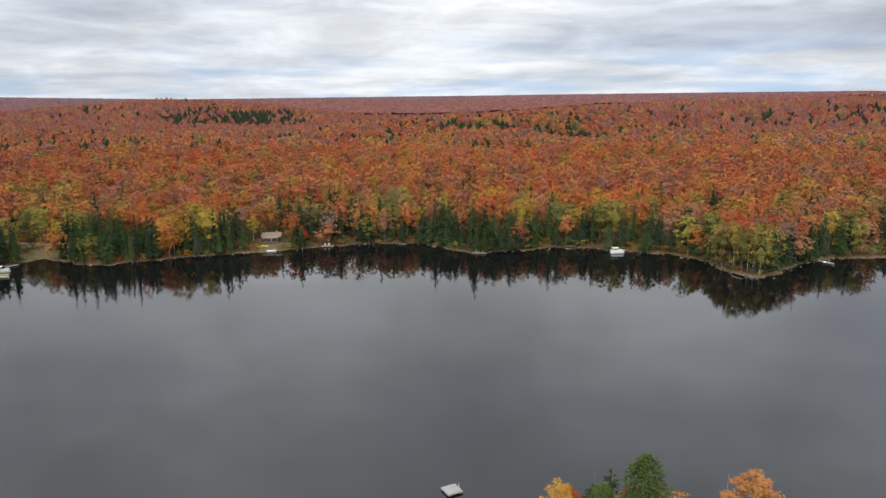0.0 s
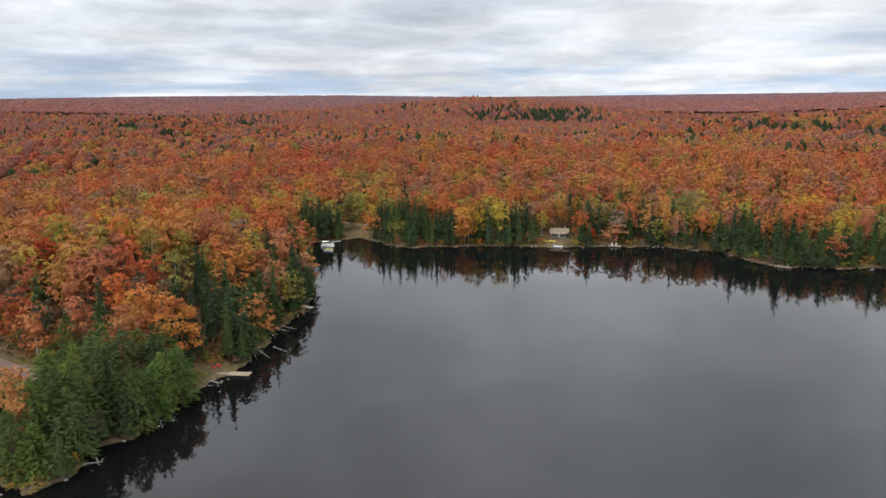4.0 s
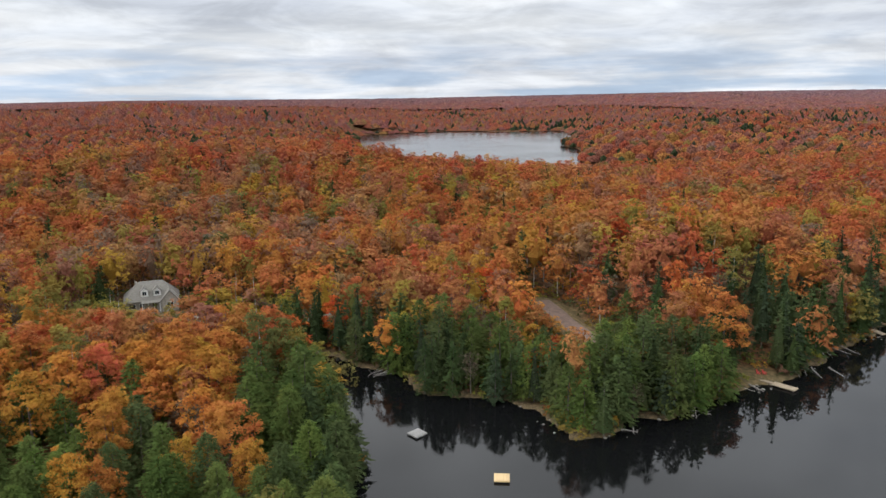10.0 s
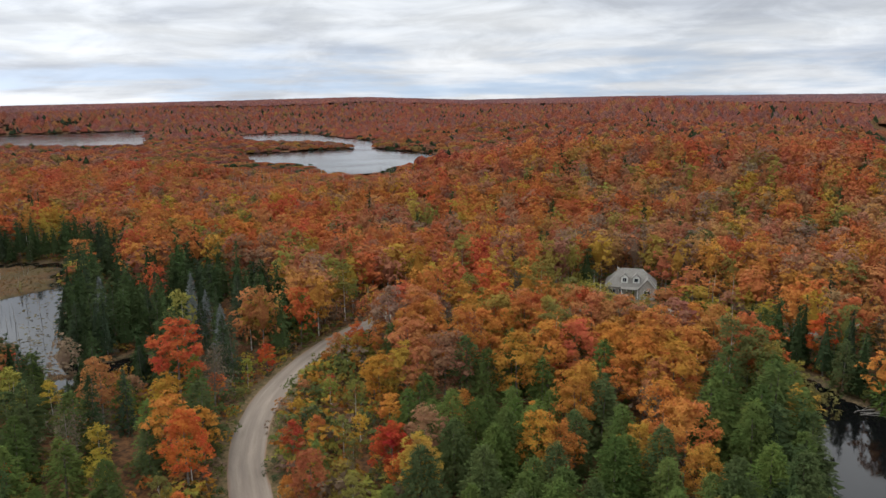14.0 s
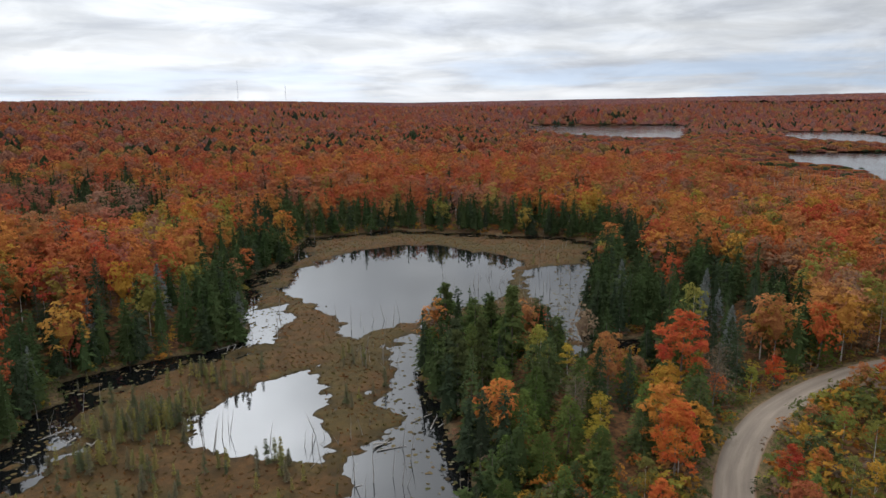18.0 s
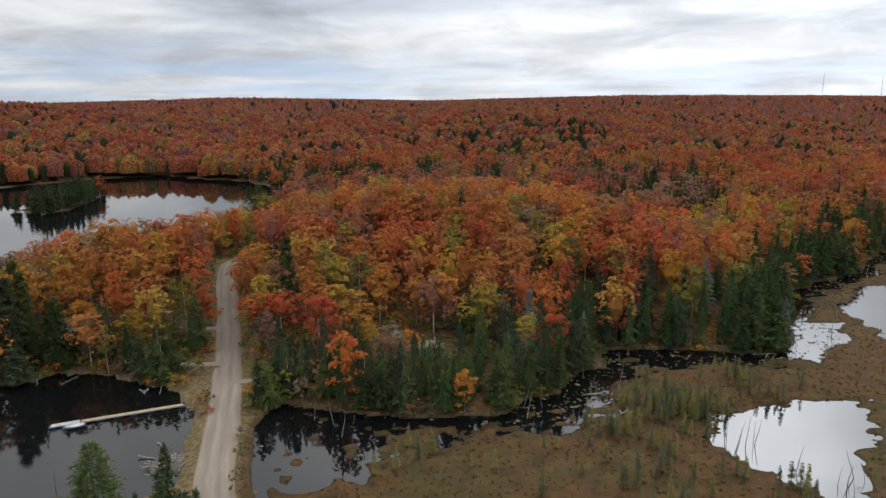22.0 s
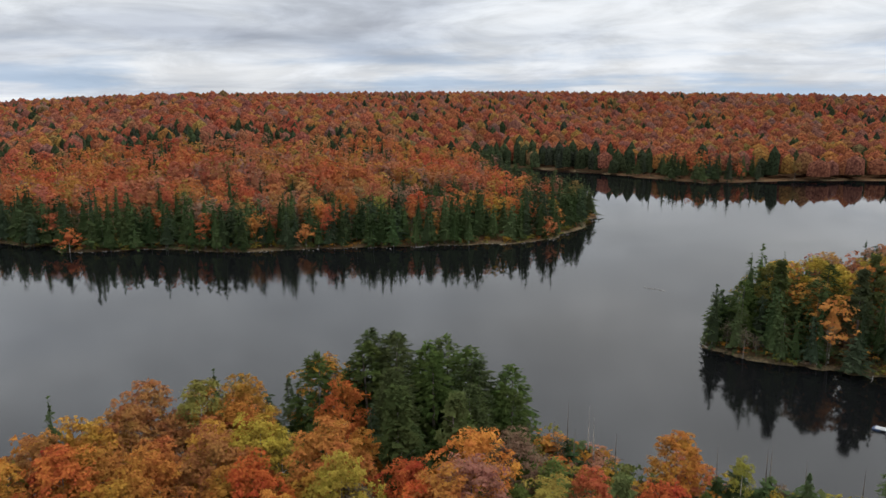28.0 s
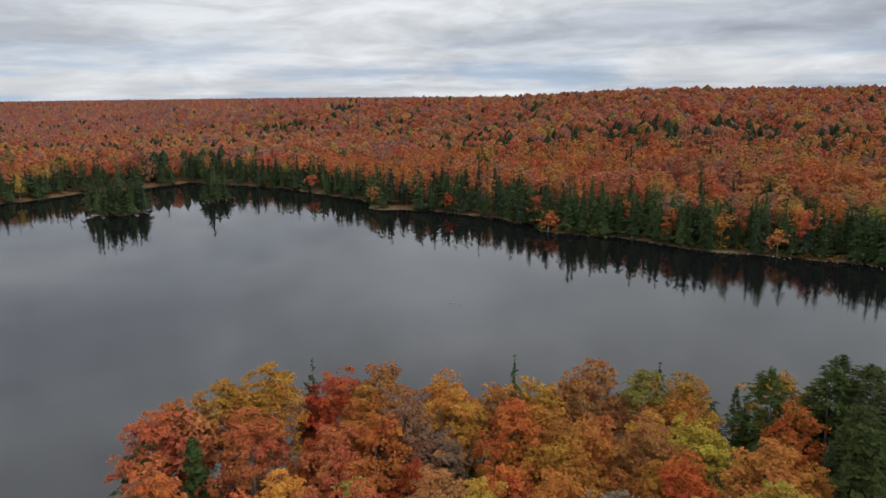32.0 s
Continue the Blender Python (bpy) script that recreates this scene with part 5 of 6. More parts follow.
rs = np.random.RandomState(3)
def fringe():
    """The close row of trees along the waterlines."""
    t = grown(95, 560, 3.9, 150)
    isle = np.min([outline_distance(i, t[0], t[1]) for i in ISLES], 0) < 2
    k = (t[3] < 7) & (np.random.RandomState(9).rand(len(t[0])) < np.where((t[6] < 320) | isle, 0.62, 0.3))
    return [v[k] for v in t]


NEAR_LEAF = [soup(broadleaf(rs, 38, 9, 0.64, radius=4.7, base=0.16, ragged=0.7, core=True)) for i in range(8)]
NEAR_EVER = [soup(hemlock(rs, 56, 3, 1.1, 12.5, 4.2, 0.5, True)) for i in range(8)] + [soup(hemlock(rs, 50, 3, 0.95, 15.0, 3.1, 0.7, True)) for i in range(3)]
near_trees = single_trees(grown(48, 375, 6.7, 100))
ring_of_woods(near_trees, 6.6, 100, NEAR_LEAF, NEAR_EVER, LEAF_WOODS, True, "round the lake", True)
ring_of_woods(fringe(), 5.0, 150, NEAR_LEAF, NEAR_EVER, LEAF_WOODS, True, "along the waterline", True)
# farther rings get darker, bluer tones: haze and self-shade put into the crown colour
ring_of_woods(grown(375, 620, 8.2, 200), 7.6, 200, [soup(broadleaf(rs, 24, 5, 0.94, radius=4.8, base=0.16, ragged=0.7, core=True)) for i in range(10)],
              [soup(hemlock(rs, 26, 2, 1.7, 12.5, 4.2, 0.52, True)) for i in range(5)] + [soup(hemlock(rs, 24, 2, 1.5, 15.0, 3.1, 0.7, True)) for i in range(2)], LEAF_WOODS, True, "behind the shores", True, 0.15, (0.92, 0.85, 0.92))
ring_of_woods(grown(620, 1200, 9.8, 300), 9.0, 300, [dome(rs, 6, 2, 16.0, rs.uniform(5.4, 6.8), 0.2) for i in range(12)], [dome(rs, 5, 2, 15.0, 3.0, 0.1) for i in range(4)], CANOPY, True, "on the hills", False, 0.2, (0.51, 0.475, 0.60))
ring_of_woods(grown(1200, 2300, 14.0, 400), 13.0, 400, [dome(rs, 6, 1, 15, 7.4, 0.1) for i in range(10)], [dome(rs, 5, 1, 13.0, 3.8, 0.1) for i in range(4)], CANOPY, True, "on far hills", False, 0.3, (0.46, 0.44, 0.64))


def far_canopy():
    """Unbroken woods from the far hills to the horizon."""
    n = 1300
    rr = 2250 * (4880 / 2250) ** np.linspace(0, 1, 80)
    a = np.arange(n) * 2 * np.pi / n
    R, A = np.meshgrid(rr, a, indexing="ij")
    rs = np.random.RandomState(31)
    A = A + rs.uniform(-0.4, 0.4, A.shape) * 2 * np.pi / n
    R = R + rs.uniform(-0.4, 0.4, R.shape) * R * 0.009
    x, y = (R * np.sin(A)).ravel(), (R * np.cos(A)).ravel()
    h = ground_at(x, y)[0] + 12 + rs.uniform(-2.5, 2.5, len(x))
    fam = choose(x, y, np.full(len(x), 200.0), x * 0 + 200, x * 0 + 200, rs)
    i, j = np.meshgrid(np.arange(len(rr) - 1), np.arange(n), indexing="ij")
    i, j = i.ravel(), j.ravel()
    k = (j + 1) % n
    F = np.stack([i * n + j, (i + 1) * n + j, (i + 1) * n + k, i * n + k], 1)
    # blue cast of distance haze put into the crowns' colour
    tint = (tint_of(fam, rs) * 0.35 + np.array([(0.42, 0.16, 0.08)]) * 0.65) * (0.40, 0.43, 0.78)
    # bare: share of grey-violet haze colour blended in, growing with distance
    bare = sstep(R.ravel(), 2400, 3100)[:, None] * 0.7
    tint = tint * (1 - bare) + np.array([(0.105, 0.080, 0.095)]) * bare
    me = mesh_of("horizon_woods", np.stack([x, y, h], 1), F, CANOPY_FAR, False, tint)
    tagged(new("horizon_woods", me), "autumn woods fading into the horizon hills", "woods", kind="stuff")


far_canopy()


# ---------------------------------------------------------------- undergrowth, bog plants, stones
def undergrowth():
    rs = np.random.RandomState(41)
    g = np.arange(-380, 380, 3.2)
    X, Y = np.meshgrid(g, g)
    x, y = (X + rs.uniform(-1.4, 1.4, X.shape)).ravel(), (Y + rs.uniform(-1.4, 1.4, X.shape)).ravel()
    k = np.hypot(x, y) > 45
    x, y = x[k], y[k]
    h, wet, lake, marsh, r, az = ground_at(x, y)
    clear = way_clear(x, y)
    open_ground = np.min([np.hypot(x - cx, y - cy) - reach for cx, cy, reach, low in LOW_GROWTH if low < 0.6 and cx > -300], 0) < 0
    k = (wet > -0.2) & (clear > 0.9) & (h > 0.12) & ((rs.rand(len(x)) < 0.16) | (wet < 9) & (rs.rand(len(x)) < 0.8) | ((clear < 11) | open_ground) & (rs.rand(len(x)) < 0.85))
    k &= r < 420
    x, y, h, wet, clear, open_ground = x[k], y[k], h[k], wet[k], clear[k], open_ground[k]
    fam = np.array([5, 3, 3, 4, 3, 1, 2, 5])[rs.randint(0, 8, len(x))]
    tint = tint_of(fam, rs) * np.where(fam == 5, 1.1, 0.8)[:, None]
    sets = [soup(broadleaf(rs, 10, 7, 0.36, 2.8, 1.6, 0.05)) for i in range(6)]
    grow = np.where(open_ground & (clear > 3), 1.5, 1.0) * np.where((clear > 5) & (clear < 12), 1.35, 1.0)
    woods("undergrowth", "low mixed shrubs along banks and under the trees", sets, x, y, h - 0.1, rs.uniform(0.6, 1.3, len(x)) * grow, rs.uniform(0.5, 1.3, len(x)) * grow, tint, LEAF_WOODS, False, 42)


undergrowth()


def bog_plants():
    rs = np.random.RandomState(51)
    g = np.arange(-260, 70, 1.55)
    X, Y = np.meshgrid(g, np.arange(-330, -60, 1.55))
    x, y = (X + rs.uniform(-0.75, 0.75, X.shape)).ravel(), (Y + rs.uniform(-0.75, 0.75, X.shape)).ravel()
    k = outline_distance(MARSH, x, y) < 3
    x, y = x[k], y[k]
    h, wet, lake, marsh, r, az = ground_at(x, y)
    k = (marsh < 1) & (h > 0.0) & (way_clear(x, y) > 1) & (rs.rand(len(x)) < 0.75)
    x, y, h = x[k], y[k], h[k]
    blades = []
    for i in range(6):
        n = 5
        a = rs.rand(n) * 6.283
        p = rs.uniform(-0.35, 0.35, (n, 2))
        root = np.stack([p[:, 0], p[:, 1], np.zeros(n)], 1)
        side = np.stack([np.cos(a), np.sin(a), a * 0], 1) * 0.2
        tip = root + np.stack([rs.uniform(-0.3, 0.3, n), rs.uniform(-0.3, 0.3, n), rs.uniform(0.25, 0.6, n)], 1)
        blades.append(soup(np.stack([root - side, root + side, tip], 1).reshape(-1, 3)))
    pal = np.array([(0.15, 0.076, 0.027), (0.13, 0.070, 0.025), (0.105, 0.078, 0.027), (0.16, 0.080, 0.028), (0.092, 0.080, 0.028), (0.075, 0.052, 0.021)])
    patch = (vnoise(x / 14, y / 14, 52) * 3 + vnoise(x / 4, y / 4, 54) * 2 + rs.rand(len(x))).astype(int).clip(0, 5)
    woods("bog_sedge", "rust-brown sedge and heath on the bog mats", blades, x, y, h - 0.03, rs.uniform(0.6, 1.2, len(x)), rs.uniform(0.4, 1.0, len(x)), pal[patch] * rs.uniform(0.65, 1.3, (len(x), 1)), SEDGE, False, 53)


bog_plants()


def floating_leaves():
    """Lily pads and drifted scraps in the shallow bog water."""
    rs = np.random.RandomState(57)
    n = 26000
    x, y = rs.uniform(-250, 58, n), rs.uniform(-325, -72, n)
    k = outline_distance(MARSH, x, y) < 0
    x, y = x[k], y[k]
    h, wet, lake, marsh, r, az = ground_at(x, y)
    k = (h < -0.01) & (rs.rand(len(x)) < np.where(marsh > -12, 0.75, 0.0) + 0.2 * (h > -0.12)) & ((x < 12) | (rs.rand(len(x)) < 0.12))
    x, y = x[k], y[k]
    sets = []
    for i in range(5):
        a = np.arange(6) * math.pi / 3
        v = np.stack([np.cos(a), np.sin(a), a * 0], 1) * rs.uniform(0.6, 1.2, (6, 1)) * 0.42
        v[:, 2] = rs.uniform(-0.02, 0.06, 6)
        sets.append((np.concatenate([[(0, 0, 0.05)], v]), np.array([(0, 1 + j, 1 + (j + 1) % 6) for j in range(6)])))
    pal = np.array([(0.10, 0.075, 0.035), (0.075, 0.07, 0.03), (0.14, 0.11, 0.055), (0.045, 0.035, 0.02), (0.16, 0.14, 0.09)])
    woods("floating_leaves", "brown lily pads and drifted scraps on bog water", sets, x, y, np.full(len(x), 0.01), rs.uniform(0.4, 1.5, len(x)), np.ones(len(x)), pal[rs.randint(0, 5, len(x))], SEDGE, False, 59)


floating_leaves()


def bog_saplings():
    """Thin larches and stunted spruces on the mats."""
    rs = np.random.RandomState(61)
    made, variants = 0, []
    for i in range(4):
        root = None
        variants.append((spruce(np.random.RandomState(i + 5), 11, 5, 4.2, 0.62, 0.12, 0.2), limb([(0, 0, -0.3), (0.03, 0.02, 2.0), (0, 0, 4.2)], [0.055, 0.04, 0.01], 5)))
    shared = [(mesh_of("crown", *soup(c), LEAF_TREE), mesh_of("trunk", *t, DEADWOOD, True)) for c, t in variants]
    spots = [(-32, -146, 13, 46), (-16, -122, 16, 26), (-52, -160, 12, 18), (-74, -132, 9, 10), (20, -112, 12, 10), (-84, -152, 8, 8), (-180, -205, 20, 8), (-40, -108, 9, 14), (-26, -147, 7, 26), (-33, -148, 7, 26), (-36, -138, 8, 22), (-19, -137, 8, 18), (-22, -111, 8, 10), (-43, -118, 7, 10), (-49, -162, 9, 12), (-21, -179, 7, 10)]
    for cx, cy, reach, count in spots:
        for i in range(count):
            x, y = cx + rs.normal() * reach * 0.5, cy + rs.normal() * reach * 0.5
            h, wet, lake, marsh, *_ = ground_at(np.array([x]), np.array([y]))
            if h[0] < 0.02 or marsh[0] > -1:
                continue
            c, t = shared[rs.randint(0, 4)]
            root = new("bog_sapling")
            s = rs.uniform(0.55, 1.35)
            root.matrix_basis = Matrix.LocRotScale((x, y, h[0]), Euler((rs.uniform(-0.06, 0.06), rs.uniform(-0.06, 0.06), rs.rand() * 6)), (s, s, s))
            for name, me in (("crown", c), ("trunk", t)):
                ob = new(name, me)
                ob.parent = root
                if name == "crown":
                    ob.color = (*[(0.13, 0.13, 0.045), (0.18, 0.16, 0.05), (0.075, 0.085, 0.045), (0.11, 0.10, 0.06)][rs.randint(0, 4)], 1)
            tagged(root, "thin yellow-green larch sapling on the bog mat", "sapling", group="saplings on the bog")


bog_saplings()


def dead_snags():
    """Bare dead stems that stand in the bog pools and along its edge."""
    rs = np.random.RandomState(71)
    stems = [mesh_of("stem", *limb([(0, 0, -0.8), (0.05, 0, 1.5), (rs.uniform(-0.2, 0.2), 0.1, 3.5), (rs.uniform(-0.4, 0.4), 0.1, 6.0)], [0.09, 0.075, 0.05, 0.012], 5), DEADWOOD, True) for i in range(4)]
    bough = mesh_of("branch", *limb([(0, 0, 0), (0.45, 0.05, 0.1), (0.95, 0, 0.32)], [0.035, 0.022, 0.006], 4), DEADWOOD, True)
    spots = [(-170, -190, 26, 34), (-150, -160, 14, 14), (-55, -118, 12, 14), (-84, -150, 12, 14), (-70, -190, 14, 10), (-100, -175, 12, 10), (-40, -130, 8, 8), (-60, -102, 10, 10), (0, -146, 10, 8), (-205, -225, 20, 10),
             (-15, -160, 8, 6), (40, -130, 8, 4), (-115, -285, 20, 8), (-160, -310, 20, 8)]
    for cx, cy, reach, count in spots:
        for i in range(count):
            x, y = cx + rs.normal() * reach * 0.5, cy + rs.normal() * reach * 0.5
            h, wet, lake, marsh, *_ = ground_at(np.array([x]), np.array([y]))
            if marsh[0] > 0:
                continue
            root = new("dead_snag")
            s = rs.uniform(0.5, 1.15)
            tilt = 0.12 if rs.rand() < 0.8 else 0.5
            root.matrix_basis = Matrix.LocRotScale((x, y, max(h[0], -0.4)), Euler((rs.normal() * tilt, rs.normal() * tilt, rs.rand() * 6)), (s, s, s * rs.uniform(0.8, 1.3)))
            ob = new("stem", stems[rs.randint(0, 4)])
            ob.parent = root
            for j in range(rs.randint(1, 4)):
                b = new("branch", bough)
                b.parent = root
                b.matrix_basis = pose(0.03, 0, 1.4 + 0.8 * j + rs.rand(), 0, 0, rs.rand() * 360)
            tagged(root, "bare grey dead stem standing in the bog", "dead tree", group="dead snags in the bog")


dead_snags()


def shore_stones():
    rs = np.random.RandomState(81)
    V, F, at = [], [], 0
    oct_v = np.array([(1, 0, 0), (-1, 0, 0), (0, 1, 0), (0, -1, 0), (0, 0, 1), (0, 0, -1)], float)
    oct_f = np.array([(0, 2, 4), (2, 1, 4), (1, 3, 4), (3, 0, 4), (2, 0, 5), (1, 2, 5), (3, 1, 5), (0, 3, 5)])
    line = NORTH_SHORE[:21] + COVE_SHORE[11:24] + EAST_SHORE[5:15]
    for (ax, ay), (bx, by) in zip(line, line[1:]):
        run = math.hypot(bx - ax, by - ay)
        if run > 60:
            continue
        for i in range(int(run * 0.6)):
            u = rs.rand()
            x, y = ax + (bx - ax) * u + rs.normal() * 1.5, ay + (by - ay) * u + rs.normal() * 1.5
            s = rs.uniform(0.15, 0.55)
            v = (oct_v * rs.uniform(0.7, 1.2, (6, 1))) * (s, s * rs.uniform(0.6, 1.2), s * 0.55)
            V.append(v + (x, y, 0.12))
            F.append(oct_f + at)
            at += 6
    me = mesh_of("shore_stones", np.concatenate(V), np.concatenate(F), STONE, True)
    tagged(new("shore_stones", me), "pale rounded stones along the waterline", "stones", kind="stuff")


STONE = surface("shore_stone", (0.13, 0.12, 0.105), (0.34, 0.315, 0.28), 0.8, 0.9, 0.4, 0.05)
shore_stones()


# ---------------------------------------------------------------- things people put here
PLANK = surface("weathered_plank", (0.19, 0.15, 0.10), (0.36, 0.29, 0.20), 1.2, 0.85, 0.4, 0.02, (1, 6, 1))
NEW_PLANK = surface("new_plank", (0.42, 0.29, 0.14), (0.62, 0.46, 0.25), 1.2, 0.8, 0.3, 0.02, (1, 6, 1))
GREY_PLANK = surface("grey_plank", (0.16, 0.155, 0.15), (0.32, 0.31, 0.295), 1.4, 0.9, 0.4, 0.02, (1, 6, 1))
WHITE = surface("white_paint", (0.52, 0.52, 0.50), (0.72, 0.72, 0.70), 2.0, 0.45, 0.1, 0.01)
ALU = surface("dull_aluminium", (0.42, 0.43, 0.44), (0.62, 0.63, 0.64), 3.0, 0.4, 0.1, 0.01, metal=0.8)
DARK_FLOAT = surface("dark_blue_float", (0.012, 0.025, 0.06), (0.03, 0.06, 0.13), 3.0, 0.5, 0.1, 0.01)
YELLOW = surface("yellow_plastic", (0.62, 0.50, 0.04), (0.78, 0.66, 0.08), 2.0, 0.4, 0.05, 0.01)
LIME = surface("green_plastic", (0.16, 0.42, 0.08), (0.26, 0.58, 0.14), 2.0, 0.4, 0.05, 0.01)
REDPAINT = surface("red_paint", (0.42, 0.03, 0.03), (0.58, 0.06, 0.05), 2.0, 0.5, 0.1, 0.01)
CANVAS = surface("pale_canvas", (0.50, 0.48, 0.42), (0.72, 0.70, 0.64), 3.0, 0.9, 0.3, 0.02)
STONEWALL = surface("pale_stone_wall", (0.19, 0.17, 0.145), (0.36, 0.33, 0.29), 1.5, 0.9, 0.5, 0.05)
SHINGLE = surface("grey_shingle", (0.10, 0.092, 0.080), (0.185, 0.172, 0.15), 1.2, 0.9, 0.5, 0.03, (1, 1, 6))
LOGWALL = surface("dark_log_wall", (0.045, 0.025, 0.018), (0.12, 0.07, 0.045), 1.2, 0.8, 0.5, 0.04, (0.4, 0.4, 5))
TANROOF = surface("tan_roof", (0.13, 0.095, 0.065), (0.22, 0.165, 0.115), 1.5, 0.9, 0.4, 0.03)
BLUEROOF = surface("dark_blue_roof", (0.035, 0.045, 0.075), (0.075, 0.09, 0.13), 1.5, 0.6, 0.3, 0.03)
BROWNWALL = surface("brown_board_wall", (0.16, 0.11, 0.08), (0.30, 0.22, 0.16), 1.5, 0.85, 0.4, 0.03, (5, 5, 0.5))
POLEWOOD = surface("pole_wood", (0.16, 0.13, 0.11), (0.34, 0.30, 0.26), 2.0, 0.95, 0.5, 0.03, (1, 1, 0.3))
STEEL = surface("grey_steel", (0.22, 0.22, 0.23), (0.34, 0.34, 0.35), 2.0, 0.5, 0.1, 0.01, metal=0.6)


def glass_material():
    m, n = material("window_glass")
    finish(n, n.add("ShaderNodeBsdfPrincipled", {"Base Color": (0.02, 0.025, 0.03, 1), "Roughness": 0.05, "IOR": 1.5}).outputs[0])
    return m


GLASS = glass_material()


def box(bm, c, s, bevel=0.0):
    """A box by centre and size, with softened edges."""
    r = bmesh.ops.create_cube(bm, size=1.0, matrix=Matrix.Translation(c) @ Matrix.Diagonal((*s, 1)))
    if bevel:
        edges = {e for v in r["verts"] for e in v.link_edges}
        bmesh.ops.bevel(bm, geom=list(edges), offset=bevel, segments=1, affect="EDGES")
    return bm


def boxes(*items, bevel=0.0):
    bm = bmesh.new()
    for c, s in items:
        box(bm, c, s, bevel)
    return bm


def prism(points, axis_from, axis_to, axis=0):
    """An outline of (a, b) pairs swept along one axis."""
    bm = bmesh.new()
    def at(u, p):
        v = [p[0], p[1]]
        v.insert(axis, u)
        return v
    a, b = [bm.verts.new(at(axis_from, p)) for p in points], [bm.verts.new(at(axis_to, p)) for p in points]
    n = len(points)
    for i in range(n):
        bm.faces.new((a[i], a[(i + 1) % n], b[(i + 1) % n], b[i]))
    bm.faces.new(a[::-1])
    bm.faces.new(b)
    bmesh.ops.recalc_face_normals(bm, faces=bm.faces)
    return bm


def tube(p, q, r0, r1=None, sides=8):
    bm = bmesh.new()
    p, q = Vector(p), Vector(q)
    bmesh.ops.create_cone(bm, cap_ends=True, segments=sides, radius1=r0, radius2=r1 if r1 is not None else r0, depth=(q - p).length,
                          matrix=Matrix.Translation((p + q) / 2) @ (q - p).to_track_quat("Z", "Y").to_matrix().to_4x4())
    return bm


def thing(name, m, label, category, group=""):
    ob = new(name)
    ob.matrix_basis = m
    return tagged(ob, label, category, group)


def height(x, y):
    return float(ground_at(np.array([float(x)]), np.array([float(y)]))[0][0])


def planks(parent, name, length, width, z, mat, board=0.28, gap=0.03, thick=0.06):
    """A deck under a thing: a backing with single boards across it, along x from its middle."""
    n = int(length / board)
    deck = part(name, box(bmesh.new(), (0, 0, z - thick), (length - 0.05, width - 0.1, thick)), mat, parent)
    one = None
    for i in range(n):
        if one is None:
            b = part("board", box(bmesh.new(), (0, 0, z), (length / n - gap, width, thick)), mat, deck)
            one = b.data
        else:
            b = new("board", one)
            b.parent = deck
        b.location = (-length / 2 + (i + 0.5) * length / n, 0, 0)
    return deck


def facing(x, y, z, tx, ty):
    """A pose whose local -y side looks towards (tx, ty)."""
    return pose(x, y, z, 0, 0, math.degrees(math.atan2(ty - y, tx - x)) + 90)


# -- swim rafts
def swim_raft(x, y, turn, mat, side, label):
    ob = thing("swim_raft", pose(x, y, 0, 0, 0, turn), label, "raft", "swim rafts on the lake")
    planks(ob, "deck", side, side, 0.42, mat)
    part("frame", boxes(*[((0, s * side / 2, 0.28), (side, 0.12, 0.2)) for s in (-1, 1)], *[((s * side / 2, 0, 0.28), (0.12, side, 0.2)) for s in (-1, 1)], bevel=0.02), mat, ob)
    for s in (-1, 1):
        part("float", tube((-side / 2 + 0.15, s * side * 0.33, 0.06), (side / 2 - 0.15, s * side * 0.33, 0.06), 0.25, sides=10), DARK_FLOAT, ob)
    ladder = part("ladder", boxes(((side / 2 + 0.06, -0.2, 0.35), (0.05, 0.05, 1.5)), ((side / 2 + 0.06, 0.2, 0.35), (0.05, 0.05, 1.5))), ALU, ob, "bright metal ladder")
    for i in range(3):
        part("rung", tube((side / 2 + 0.06, -0.2, -0.1 + 0.35 * i), (side / 2 + 0.06, 0.2, -0.1 + 0.35 * i), 0.02, sides=6), ALU, ladder)


swim_raft(-101, 55, 62, NEW_PLANK, 2.6, "golden plank swim raft afloat on the dark lake")
swim_raft(-123, 48, 20, GREY_PLANK, 2.8, "weathered grey swim raft afloat in the cove")
swim_raft(1, 111, 28, GREY_PLANK, 2.7, "pale grey swim raft afloat in open water")


# -- docks
def dock(name, x, y, turn, length, width, mat, label, floats=False, z=0.45):
    ob = thing(name, pose(x, y, 0, 0, 0, turn), label, "dock", "docks")
    planks(ob, "deck", length, width, z, mat)
    for s in (-1, 1):
        part("stringer", box(bmesh.new(), (0, s * (width / 2 - 0.1), z - 0.12), (length, 0.08, 0.18), 0.01), mat, ob)
    n = max(2, int(length / 3.0) + 1)
    for i in range(n):
        px = -length / 2 + 0.3 + (length - 0.6) * i / (n - 1)
        if floats:
            part("float", box(bmesh.new(), (px, 0, 0.1), (min(1.5, length / n * 0.7), width * 1.02, 0.42), 0.06), DARK_FLOAT, ob, "dark blue plastic float")
        else:
            for s in (-1, 1):
                part("post", tube((px, s * (width / 2 - 0.06), -1.6), (px, s * (width / 2 - 0.06), z + 0.35), 0.06, sides=7), POLEWOOD, ob)
    return ob


dock("floating_dock", 83.0, -132.9, 30.5, 19.8, 1.3, PLANK, "long tan floating dock on dark blue floats", True, 0.42)
dock("floating_dock", 94.0, -126.4, 30.5, 5.2, 1.5, ALU, "pale grey end section of the floating dock", True, 0.44)
dock("dock", -109.5, 132.0, 18, 5.4, 2.3, PLANK, "tan plank dock at the cedar shore")
dock("gangway", -113.6, 130.6, 18, 3.0, 1.1, PLANK, "narrow plank gangway from the shore")
dock("dock", -126.5, 186.6, -12, 5.0, 2.0, PLANK, "pale plank dock at the wooded point")
